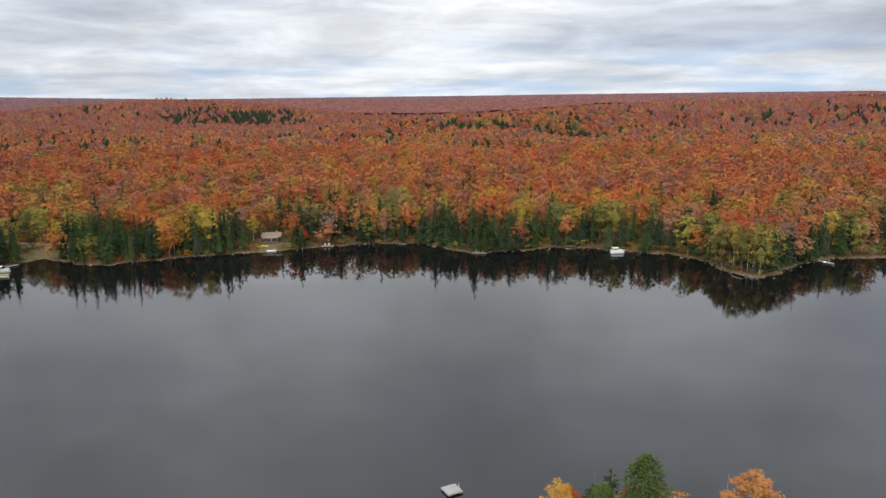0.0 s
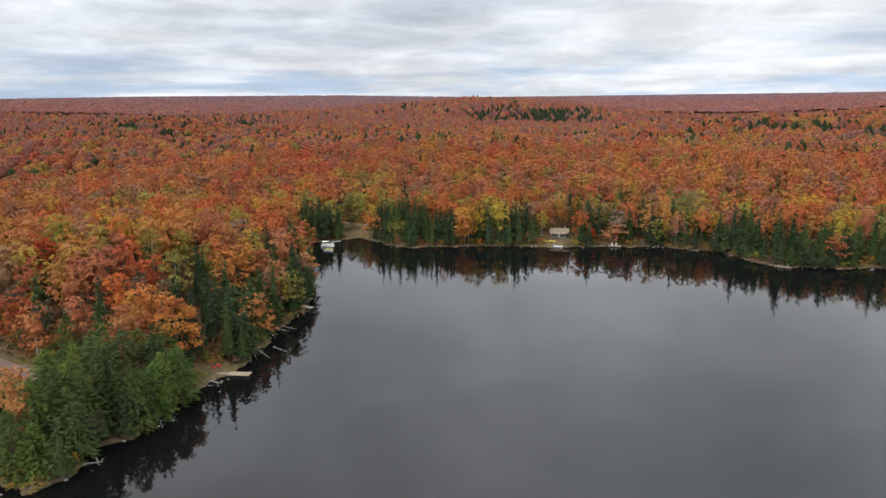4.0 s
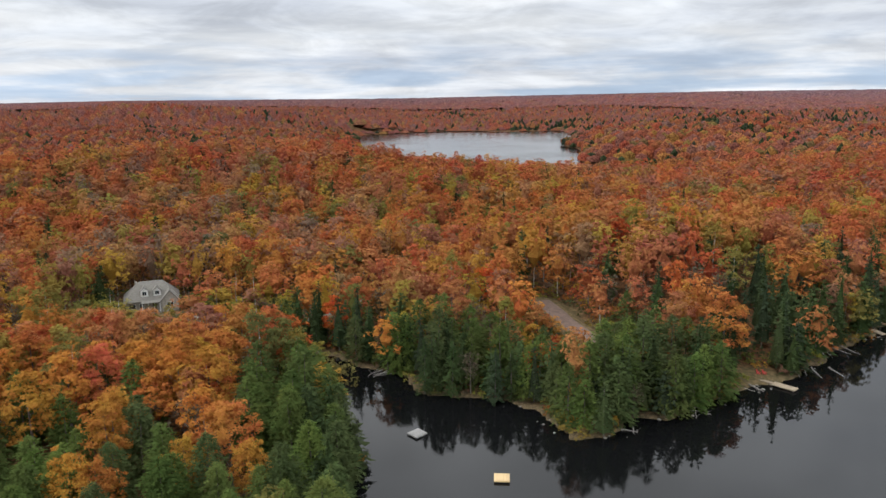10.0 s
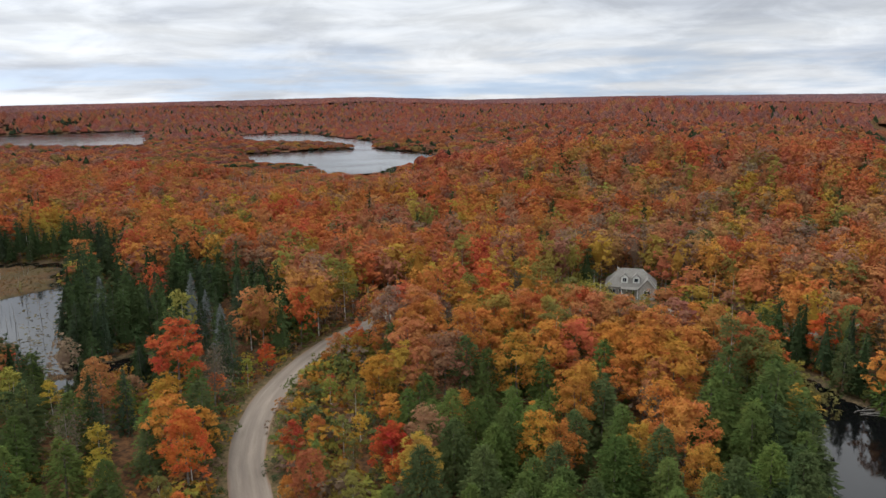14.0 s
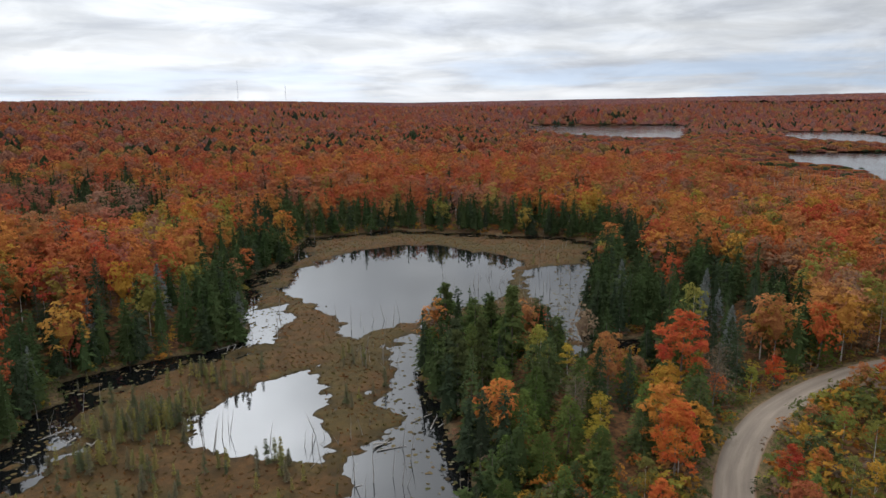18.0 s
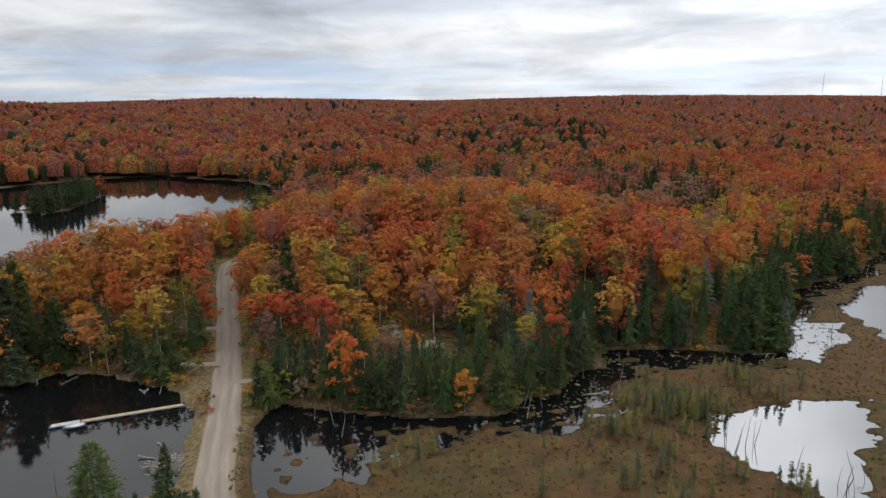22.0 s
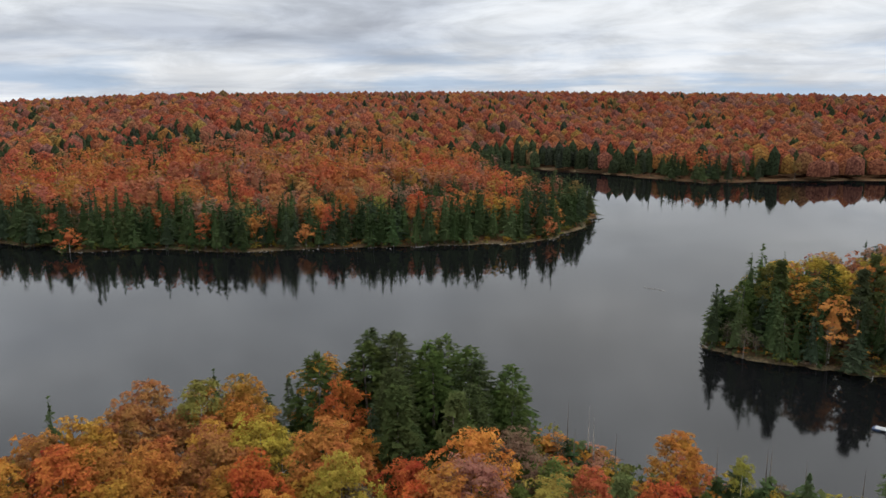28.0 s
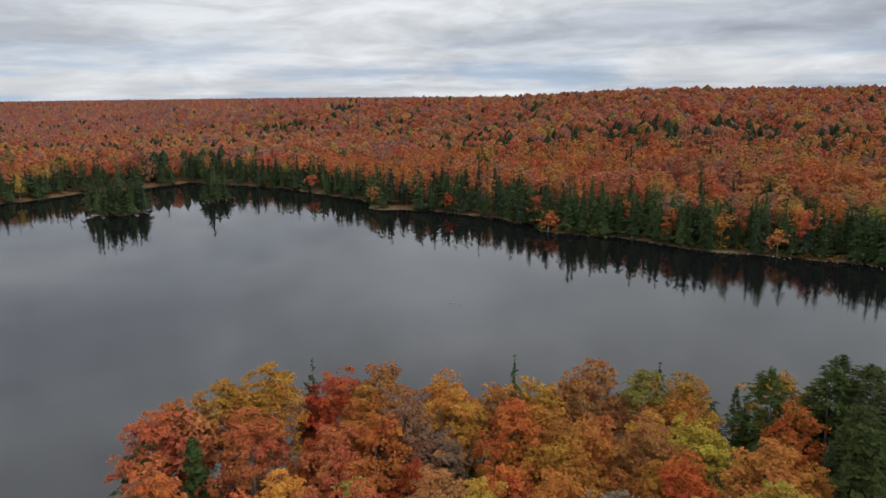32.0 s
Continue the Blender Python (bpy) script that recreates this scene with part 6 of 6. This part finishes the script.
dock("dock", -52.5, 318.5, 10, 5.5, 3.0, PLANK, "pale plank dock with chairs below the cabin")
dock("dock", 15.5, 301.5, -14, 5.5, 3.0, PLANK, "low plank dock with a bench on the stony shore")
dock("dock", 78.0, 305.5, 62, 11.0, 1.6, GREY_PLANK, "grey plank dock beside the pontoon boat")
dock("dock", 149.5, 281.5, -48, 8.0, 1.5, GREY_PLANK, "narrow grey dock in the sandy bay")
dock("dock", -65.0, 317.5, 10, 3.0, 2.0, PLANK, "small plank landing on the bank")
dock("dock", -174.0, 283.0, 60, 5.0, 1.5, GREY_PLANK, "short grey dock in the quiet cove")


# -- boats
def hull_outline(length, beam, n=12):
    return [(length * (u - 0.5), beam / 2 * min(1.0, math.sin(math.pi * min(1, 0.12 + u * 0.95)) ** 0.55)) for u in [i / n for i in range(n + 1)]]


def small_hull(length, beam, depth, sheer=0.12):
    """An open rounded hull."""
    bm = bmesh.new()
    rows = []
    out = hull_outline(length, beam)
    for k, (w, zz) in enumerate(((0.25, 0), (0.75, depth * 0.35), (1.0, depth), (0.88, depth), (0.62, depth * 0.4))):
        ring = [(px, py * w) for px, py in out] + [(px, -py * w) for px, py in reversed(out)]
        rows.append([bm.verts.new((px, py, zz + sheer * (2 * px / length) ** 2)) for px, py in ring])
    for a, b in zip(rows, rows[1:]):
        n = len(a)
        for i in range(n):
            bm.faces.new((a[i], a[(i + 1) % n], b[(i + 1) % n], b[i]))
    bm.faces.new(rows[0][::-1])
    bm.faces.new(rows[-1])
    bmesh.ops.recalc_face_normals(bm, faces=bm.faces)
    return bm


def kayak(x, y, z, turn, mat, label):
    ob = thing("kayak", pose(x, y, z, 0, 0, turn), label, "kayak", "kayaks on the shore")
    bm = bmesh.new()
    out = hull_outline(3.2, 0.72)
    rows = []
    for w, zz in ((0.3, 0.0), (1.0, 0.16), (0.7, 0.3), (0.2, 0.34)):
        rows.append([bm.verts.new((px, py * w, zz + 0.1 * (px / 1.6) ** 2)) for px, py in out + [(a, -b) for a, b in reversed(out)]])
    for a, b in zip(rows, rows[1:]):
        n = len(a)
        for i in range(n):
            bm.faces.new((a[i], a[(i + 1) % n], b[(i + 1) % n], b[i]))
    bm.faces.new(rows[0][::-1])
    bm.faces.new(rows[-1])
    part("hull", bm, mat, ob)
    part("cockpit_rim", tube((0, 0, 0.33), (0, 0, 0.40), 0.30, 0.26, 12), DARK_FLOAT, ob, "black cockpit rim")
    part("seat", box(bmesh.new(), (-0.15, 0, 0.40), (0.1, 0.34, 0.22), 0.03), DARK_FLOAT, ob)


def rowing_boat(x, y, z, turn, mat, label, outboard=True):
    ob = thing("small_boat", pose(x, y, z, 0, 0, turn), label, "boat", "boats on the lake")
    part("hull", small_hull(4.2, 1.6, 0.6), mat, ob)
    for px in (-1.0, 0.2, 1.2):
        part("thwart", box(bmesh.new(), (px, 0, 0.42), (0.3, 1.2, 0.05), 0.01), ALU, ob)
    if outboard:
        m = part("outboard", boxes(((-2.2, 0, 0.85), (0.35, 0.3, 0.4)), ((-2.2, 0, 0.35), (0.14, 0.12, 0.8)), bevel=0.03), DARK_FLOAT, ob, "dark outboard motor")
        part("tiller", tube((-2.0, 0, 0.85), (-1.5, 0, 0.9), 0.025, sides=6), DARK_FLOAT, m)


def pontoon_boat(x, y, turn, label, canopy=True):
    ob = thing("pontoon_boat", pose(x, y, 0, 0, 0, turn), label, "boat", "boats on the lake")
    for s in (-1, 1):
        t = part("pontoon", tube((-2.9, s * 0.85, 0.12), (2.5, s * 0.85, 0.12), 0.3, sides=12), ALU, ob, "bright metal pontoon")
        part("nose", tube((2.5, s * 0.85, 0.12), (3.2, s * 0.85, 0.2), 0.3, 0.05, 12), ALU, t)
    part("deck", box(bmesh.new(), (0, 0, 0.5), (5.8, 2.4, 0.1), 0.02), CANVAS, ob)
    for c, s in (((0, 1.17, 0.9), (5.2, 0.05, 0.7)), ((0, -1.17, 0.9), (5.2, 0.05, 0.7)), ((2.6, 0, 0.9), (0.05, 2.3, 0.7)), ((-2.6, 0.7, 0.9), (0.05, 0.9, 0.7))):
        part("side_panel", box(bmesh.new(), c, s, 0.01), WHITE, ob)
    for c in ((1.7, 0.8, 0.75), (1.7, -0.8, 0.75), (-1.9, 0, 0.75)):
        seat = part("bench", boxes((c, (1.4, 0.6, 0.4)), bevel=0.05), WHITE, ob)
        part("backrest", box(bmesh.new(), (c[0], c[1] * 1.32, c[2] + 0.4), (1.4, 0.12, 0.45), 0.03), WHITE, seat)
    part("console", box(bmesh.new(), (-0.2, -0.75, 0.95), (0.6, 0.6, 0.8), 0.06), WHITE, ob)
    if canopy:
        top = part("canopy", prism([(-1.2, 2.3), (-0.7, 2.45), (0.7, 2.45), (1.2, 2.3), (0.7, 2.39), (-0.7, 2.39)], -2.3, 0.6, 0), CANVAS, ob, "pale canvas canopy")
        for px in (-2.2, 0.5):
            for s in (-1, 1):
                part("strut", tube((px * 0.6, s * 1.15, 0.9), (px, s * 1.15, 2.3), 0.025, sides=6), ALU, top)
    part("outboard", boxes(((-3.05, 0, 0.75), (0.4, 0.34, 0.5)), ((-3.05, 0, 0.2), (0.16, 0.14, 0.9)), bevel=0.04), DARK_FLOAT, ob, "dark outboard motor")


pontoon_boat(73.5, 300.5, 8, "white pontoon boat moored at a grey dock")
pontoon_boat(-172.5, 273.5, 20, "white pontoon boat with pale canopy in the cove")
rowing_boat(-166.5, 264.5, -0.05, 14, WHITE, "small white boat moored in the cove")
rowing_boat(91.6, -125.6, -0.05, 30, ALU, "small metal boat beside the floating dock")
rowing_boat(-75.5, 308.5, -0.05, 12, WHITE, "small white boat drawn up at the bank")
rowing_boat(151.5, 277.5, -0.05, -40, ALU, "small metal boat moored at a narrow dock")
kayak(-82, 313.5, height(-82, 313.5) + 0.05, -24, YELLOW, "yellow kayak lying on the grassy bank")
kayak(-79.5, 314.2, height(-79.5, 314.2) + 0.05, -18, YELLOW, "yellow kayak beside another on the bank")
kayak(-168.5, 268.5, 0.0, 10, YELLOW, "yellow kayak afloat beside the moored boats")
kayak(144.5, 286.0, 0.05, -30, LIME, "lime green kayak at the sandy bay")


# -- garden chairs
def garden_chair(x, y, z, tx, ty, mat, label):
    ob = thing("garden_chair", facing(x, y, z, tx, ty), label, "chair", "chairs by the water")
    part("seat", box(bmesh.new(), (0, 0, 0.36), (0.6, 0.6, 0.05), 0.01), mat, ob)
    for i in range(5):
        part("back_slat", prism([(0.26, 0.34), (0.30, 0.34), (0.62, 1.05), (0.58, 1.05)], -0.28 + 0.115 * i, -0.18 + 0.115 * i, 0), mat, ob)
    for sx in (-0.3, 0.3):
        part("arm", box(bmesh.new(), (sx, 0, 0.6), (0.12, 0.7, 0.03), 0.01), mat, ob)
        for sy in (-0.26, 0.26):
            part("leg", box(bmesh.new(), (sx, sy, 0.29), (0.06, 0.08, 0.6), 0.01), mat, ob)


for x, y in ((-116.6, 131.6), (-116.0, 132.8)):
    garden_chair(x, y, height(x, y), -100, 136, REDPAINT, "red slatted garden chair on the cedar shore")
for x, y in ((-53.6, 318.6), (-51.8, 318.9)):
    garden_chair(x, y, 0.48, -40, 0, WHITE, "white slatted garden chair on the plank dock")
for x, y in ((14.8, 302.0), (16.4, 301.6)):
    garden_chair(x, y, 0.48, 0, 0, WHITE, "white slatted garden chair on the low dock")


# -- buildings
def window(parent, x, y, z, w, h, mat=None):
    fr = 0.09
    ob = part("window", boxes(((x - w / 2, y, z), (fr, 0.12, h + fr)), ((x + w / 2, y, z), (fr, 0.12, h + fr)), ((x, y, z - h / 2), (w + fr, 0.14, fr)), ((x, y, z + h / 2), (w + fr, 0.12, fr)),
                              ((x, y, z), (0.05, 0.1, h))), mat or WHITE, parent, "white framed window")
    for s in (-1, 1):
        part("pane", box(bmesh.new(), (x + s * w / 4, y + 0.02, z), (w / 2 - 0.05, 0.03, h - 0.03)), GLASS, ob)
    return ob


def gable_cabin(x, y, z, tx, ty, width, depth, wall_h, rise, wall, roof, label, porch=True, name="cabin"):
    ob = thing(name, facing(x, y, z, tx, ty), label, "house")
    d = depth / 2
    part("wall", prism([(-d, -0.8), (d, -0.8), (d, wall_h), (0, wall_h + rise), (-d, wall_h)], -width / 2, width / 2, 0), wall, ob)
    for s in (-1, 1):
        e = 0.6
        part("roof", prism([(s * (d + e), wall_h - rise * e / d + 0.05), (0, wall_h + rise + 0.05), (0, wall_h + rise + 0.22), (s * (d + e), wall_h - rise * e / d + 0.22)], -width / 2 - 0.5, width / 2 + 0.5, 0), roof, ob)
    for wx in (-width * 0.3, width * 0.3):
        window(ob, wx, -d - 0.02, wall_h * 0.55, width * 0.18, 1.1)
    door = part("door", box(bmesh.new(), (0, -d - 0.03, 1.0), (0.95, 0.08, 2.05), 0.01), WHITE, ob)
    part("door_handle", tube((0.34, -d - 0.16, 1.0), (0.34, -d - 0.05, 1.0), 0.03, sides=6), ALU, door)
    part("chimney", box(bmesh.new(), (width * 0.25, d * 0.4, wall_h + rise * 0.9), (0.7, 0.7, 1.6), 0.03), STONEWALL, ob)
    if porch:
        pz = 0.3
        deck = planks(ob, "porch", width * 0.8, 2.0, pz, GREY_PLANK)
        deck.matrix_basis = pose(0, -d - 1.1, 0)
        for k in range(4):
            px = -width * 0.38 + width * 0.76 * k / 3
            part("post", box(bmesh.new(), (px, -d - 1.9, wall_h * 0.45), (0.12, 0.12, wall_h + 0.5), 0.01), GREY_PLANK, ob)
        part("porch_roof", prism([(-d - 2.3, wall_h - 0.35), (-d + 0.1, wall_h + 0.1), (-d + 0.1, wall_h + 0.24), (-d - 2.3, wall_h - 0.21)], -width * 0.44, width * 0.44, 0), roof, ob)
    return ob


def stone_house(x, y, z, tx, ty):
    """Hipped roof with two dormers, a stone front, a porch on white columns and a gabled wing."""
    ob = thing("house", facing(x, y, z, tx, ty), "pale stone house with grey hipped roof and two dormers", "house")
    w, d, h, top = 15.0, 10.0, 3.2, 8.2
    part("wall", box(bmesh.new(), (0, 0, h / 2 - 0.5), (w, d, h + 1.0), 0.03), STONEWALL, ob, "pale stone wall")
    bm = bmesh.new()
    e = 0.6
    base = [bm.verts.new(c) for c in ((-w / 2 - e, -d / 2 - e, h), (w / 2 + e, -d / 2 - e, h), (w / 2 + e, d / 2 + e, h), (-w / 2 - e, d / 2 + e, h))]
    eave = [bm.verts.new((v.co.x, v.co.y, h - 0.2)) for v in base]
    r = [bm.verts.new((-3.4, 0, top)), bm.verts.new((3.4, 0, top))]
    for f in ((base[0], base[1], r[1], r[0]), (base[1], base[2], r[1]), (base[2], base[3], r[0], r[1]), (base[3], base[0], r[0]), eave[::-1]):
        bm.faces.new(f)
    for i in range(4):
        bm.faces.new((eave[i], eave[(i + 1) % 4], base[(i + 1) % 4], base[i]))
    bmesh.ops.recalc_face_normals(bm, faces=bm.faces)
    part("roof", bm, SHINGLE, ob, "grey shingled hipped roof")
    for sx in (-2.0, 1.6):
        do = part("dormer", prism([(sx - 1.05, 4.3), (sx + 1.05, 4.3), (sx + 1.05, 6.1), (sx, 7.1), (sx - 1.05, 6.1)], -4.3, -0.5, 1), WHITE, ob, "white gabled dormer")
        for s in (-1, 1):
            part("dormer_roof", prism([(sx, 7.12), (sx + s * 1.35, 5.85), (sx + s * 1.35, 5.99), (sx, 7.26)], -4.6, -0.4, 1), SHINGLE, do)
        window(do, sx, -4.34, 5.3, 1.2, 1.2)
    wing = part("wing", prism([(2.6, -0.5), (7.4, -0.5), (7.4, 3.2), (5.0, 6.0), (2.6, 3.2)], -6.6, -3.5, 1), STONEWALL, ob, "gabled stone wing")
    for s in (-1, 1):
        part("wing_roof", prism([(5.0, 6.05), (5.0 + s * 2.9, 2.75), (5.0 + s * 2.9, 2.93), (5.0, 6.23)], -7.0, -1.2, 1), SHINGLE, wing)
    window(wing, 5.0, -6.63, 1.8, 1.9, 1.5)
    window(ob, -5.6, -5.03, 1.7, 1.8, 1.4)
    window(ob, -3.0, -5.03, 1.7, 1.2, 1.4)
    part("porch_roof", prism([(-6.9, 2.75), (-4.9, 3.3), (-4.9, 3.45), (-6.9, 2.9)], -3.0, 2.4, 0), SHINGLE, ob)
    part("porch_floor", box(bmesh.new(), (-0.3, -6.0, -0.1), (5.4, 1.9, 0.5), 0.03), GREY_PLANK, ob)
    for k in range(4):
        px = -2.8 + 1.65 * k
        part("column", tube((px, -6.7, 0.1), (px, -6.7, 2.8), 0.15, 0.12, 10), WHITE, ob, "white porch column")
    door = part("door", box(bmesh.new(), (0.6, -5.05, 1.2), (1.1, 0.1, 2.1), 0.01), LOGWALL, ob)
    part("door_handle", tube((1.0, -5.2, 1.2), (1.0, -5.08, 1.2), 0.03, sides=6), ALU, door)
    part("chimney", box(bmesh.new(), (-4.2, 1.6, 6.6), (0.7, 0.7, 2.6), 0.04), STONEWALL, ob)


stone_house(-234, 4, height(-234, 4) + 0.2, -60, 0)
gable_cabin(-79, 326, height(-79, 326), -60, 0, 8.0, 5.6, 2.4, 1.4, LOGWALL, TANROOF, "dark log cabin with a tan roof on the lake bank")
gable_cabin(97, 322, height(97, 322), 20, 0, 8.5, 6.5, 2.8, 2.2, BROWNWALL, BLUEROOF, "brown cottage with a dark blue roof among trees")
gable_cabin(-48, 356, height(-48, 356), 0, 0, 7.0, 6.0, 2.6, 1.8, LOGWALL, SHINGLE, "small dark cabin half hidden in the woods", False)
gable_cabin(131, 418, height(131, 418) + 3, 0, 0, 8.0, 6.0, 2.8, 1.8, BROWNWALL, ALU, "brown cabin with a pale metal roof on the slope", False)
gable_cabin(119, -168, height(119, -168), 100, -120, 8.0, 6.0, 2.7, 1.9, BROWNWALL, SHINGLE, "grey-roofed cabin behind the cedars of the point")
gable_cabin(25, -171, height(25, -171), 10, -100, 5.5, 4.0, 2.1, 0.9, GREY_PLANK, TANROOF, "low grey shed behind the spruces", False, "shed")


def gazebo(x, y, z):
    ob = thing("gazebo", pose(x, y, z), "small brown gazebo with a grey pointed roof", "gazebo")
    bm = bmesh.new()
    bmesh.ops.create_cone(bm, cap_ends=True, segments=6, radius1=2.3, radius2=0.12, depth=1.6, matrix=Matrix.Translation((0, 0, 3.1)))
    part("roof", bm, SHINGLE, ob)
    part("floor", tube((0, 0, -0.4), (0, 0, 0.25), 1.9, sides=6), GREY_PLANK, ob)
    for k in range(6):
        a = k * math.pi / 3
        part("post", tube((1.7 * math.cos(a), 1.7 * math.sin(a), 0.2), (1.7 * math.cos(a), 1.7 * math.sin(a), 2.4), 0.08, sides=6), BROWNWALL, ob)
        b = a + math.pi / 3
        part("rail", tube((1.7 * math.cos(a), 1.7 * math.sin(a), 1.0), (1.7 * math.cos(b), 1.7 * math.sin(b), 1.0), 0.05, sides=5), BROWNWALL, ob)


gazebo(35, -174, height(35, -174))


# -- poles, sign, masts
def utility_pole(x, y, lean, tall, label):
    ob = thing("utility_pole", pose(x, y, height(x, y), lean, 0, 30), label, "pole", "utility poles")
    part("shaft", tube((0, 0, -0.5), (0, 0, tall), 0.15, 0.1, 8), POLEWOOD, ob)
    part("crossarm", box(bmesh.new(), (0, 0, tall - 0.6), (1.6, 0.1, 0.12), 0.01), POLEWOOD, ob)
    for s in (-0.7, 0, 0.7):
        part("insulator", tube((s, 0, tall - 0.55), (s, 0, tall - 0.35), 0.05, 0.04, 6), WHITE, ob)


utility_pole(86, -168, 5, 9.0, "leaning grey wooden pole beside the gravel turnout")
utility_pole(-206, 54, 0, 10.0, "grey wooden pole beside the house drive")
utility_pole(-214, 78, 0, 10.0, "grey wooden pole among the maples")

ob = thing("sign_post", facing(-152, -62, height(-152, -62), 0, 0), "small blank white sign on a post by the road", "sign")
part("post", box(bmesh.new(), (0, 0.05, 0.6), (0.1, 0.1, 2.4), 0.01), POLEWOOD, ob)
part("board", box(bmesh.new(), (0, -0.03, 1.3), (0.9, 0.05, 1.1), 0.01), WHITE, ob, "blank white board")


def radio_mast(az, dist, base, tall, label):
    a = radians(az)
    ob = thing("radio_mast", pose(-math.sin(a) * dist, math.cos(a) * dist, base), label, "mast", "radio masts on the ridge")
    for k in range(3):
        u = k * 2.094
        part("leg", tube((0.7 * math.cos(u), 0.7 * math.sin(u), 0), (0.35 * math.cos(u), 0.35 * math.sin(u), tall), 0.14, 0.1, 5), STEEL, ob)
    for i in range(8):
        z = tall * (i + 0.5) / 8
        part("brace", tube((-0.5, -0.35, z - tall / 16), (0.5, 0.35, z + tall / 16), 0.08, sides=5), STEEL, ob)
    part("antenna", tube((0, 0, tall), (0, 0, tall + 5), 0.08, 0.03, 5), STEEL, ob)


radio_mast(159.9, 1850, 44, 66, "thin grey lattice mast on the wooded ridge")
radio_mast(156.4, 1900, 40, 60, "second thin grey mast on the wooded ridge")


# -- heap of gnawed sticks in the shallows
def stick_lodge(x, y, radius, tall):
    ob = thing("stick_lodge", pose(x, y, -0.1), "grey heap of sticks and mud in the shallows beside the road", "lodge")
    rs = np.random.RandomState(95)
    v, f = dome(rs, 11, 4, tall, radius, -0.1)
    mound = new("mound", mesh_of("mound", v, f, MUD, True))
    mound.parent = ob
    shared = [mesh_of("stick", *limb([(-n / 2, 0, 0), (0, rs.uniform(-0.1, 0.1), 0.05), (n / 2, 0, 0)], [0.05, 0.045, 0.02], 4), DEADWOOD, True) for n in (1.4, 1.9, 2.5, 3.1)]
    for k in range(110):
        a, q = rs.rand() * 6.283, radius * math.sqrt(rs.rand()) * 1.05
        st = new("stick", shared[rs.randint(0, 4)])
        st.parent = ob
        st.matrix_basis = pose(q * math.cos(a), q * math.sin(a), tall * max(0.08, 1 - (q / radius) ** 2) + rs.uniform(0.0, 0.15), rs.uniform(-12, 12), rs.uniform(-25, 25), rs.rand() * 360)


MUD = surface("wet_mud", (0.030, 0.024, 0.018), (0.085, 0.068, 0.05), 1.5, 0.85, 0.5, 0.06)
stick_lodge(64.6, -112.8, 3.8, 1.1)


# -- fallen logs
def fallen_log(x, y, z, turn, tilt, length, girth, rs):
    ob = thing("fallen_log", pose(x, y, z, 0, tilt, turn), "bleached fallen log lying at the waterline", "log", "fallen logs on the shores")
    n = 5
    pts = [(length * (i / n - 0.5), rs.uniform(-0.12, 0.12), rs.uniform(-0.06, 0.06)) for i in range(n + 1)]
    bm = bmesh.new()
    rings = []
    for i, p in enumerate(pts):
        r = girth * (1 - 0.6 * i / n)
        rings.append([bm.verts.new((p[0], p[1] + r * math.cos(a * 1.0472), p[2] + r * math.sin(a * 1.0472))) for a in range(6)])
    for a, b in zip(rings, rings[1:]):
        for i in range(6):
            bm.faces.new((a[i], a[(i + 1) % 6], b[(i + 1) % 6], b[i]))
    bm.faces.new(rings[0][::-1])
    bm.faces.new(rings[-1])
    bmesh.ops.recalc_face_normals(bm, faces=bm.faces)
    part("stem", bm, DEADWOOD, ob)
    for k in range(rs.randint(1, 4)):
        px = rs.uniform(-0.1, 0.4) * length
        part("branch", tube((px, 0, 0), (px + rs.uniform(0.3, 0.8), rs.uniform(-0.9, 0.9), rs.uniform(0.3, 1.0)), girth * 0.3, 0.015, 5), DEADWOOD, ob)


def all_logs():
    rs = np.random.RandomState(91)
    # reach of shore: x, y, outward direction in degrees, how many, spread
    for x, y, out, count, spread in ((-121, 162, -10, 5, 9), (-113, 145, -15, 5, 7), (-112, 124, -5, 3, 4), (-108, 103, -10, 4, 7), (-108, 84, -25, 3, 4), (-135, 66, -70, 6, 8), (-160, 50, -60, 5, 9), (-176, 40, -30, 3, 3),
                                     (148, -127, -20, 5, 5), (118, -147, 100, 4, 10), (84, -146, 120, 3, 5), (70, -118, 180, 2, 4), (-92, -132, 200, 4, 10), (-80, -108, 200, 4, 10), (-66, -104, 190, 3, 8),
                                     (-140, -140, 60, 5, 14), (-60, -182, 30, 4, 10), (-15, -150, 40, 4, 8), (300, -100, 180, 4, 18), (316, -40, 180, 4, 20), (112, 256, -90, 3, 6), (40, 309, -90, 4, 16), (-20, 322, -90, 4, 16)):
        for i in range(count):
            a = radians(out + 90)
            u = rs.uniform(-spread, spread)
            px, py = x + math.cos(a) * u, y + math.sin(a) * u
            fallen_log(px, py, rs.uniform(0.05, 0.3), out + rs.normal() * 28, rs.uniform(-4, 6), rs.uniform(2.5, 6.5), rs.uniform(0.09, 0.2), rs)
    for x, y, turn in ((200, -150, 12), (203, -148, 40), (215, 60, 80)):
        fallen_log(x, y, 0.02, turn, 0, 4.0, 0.12, rs)


all_logs()
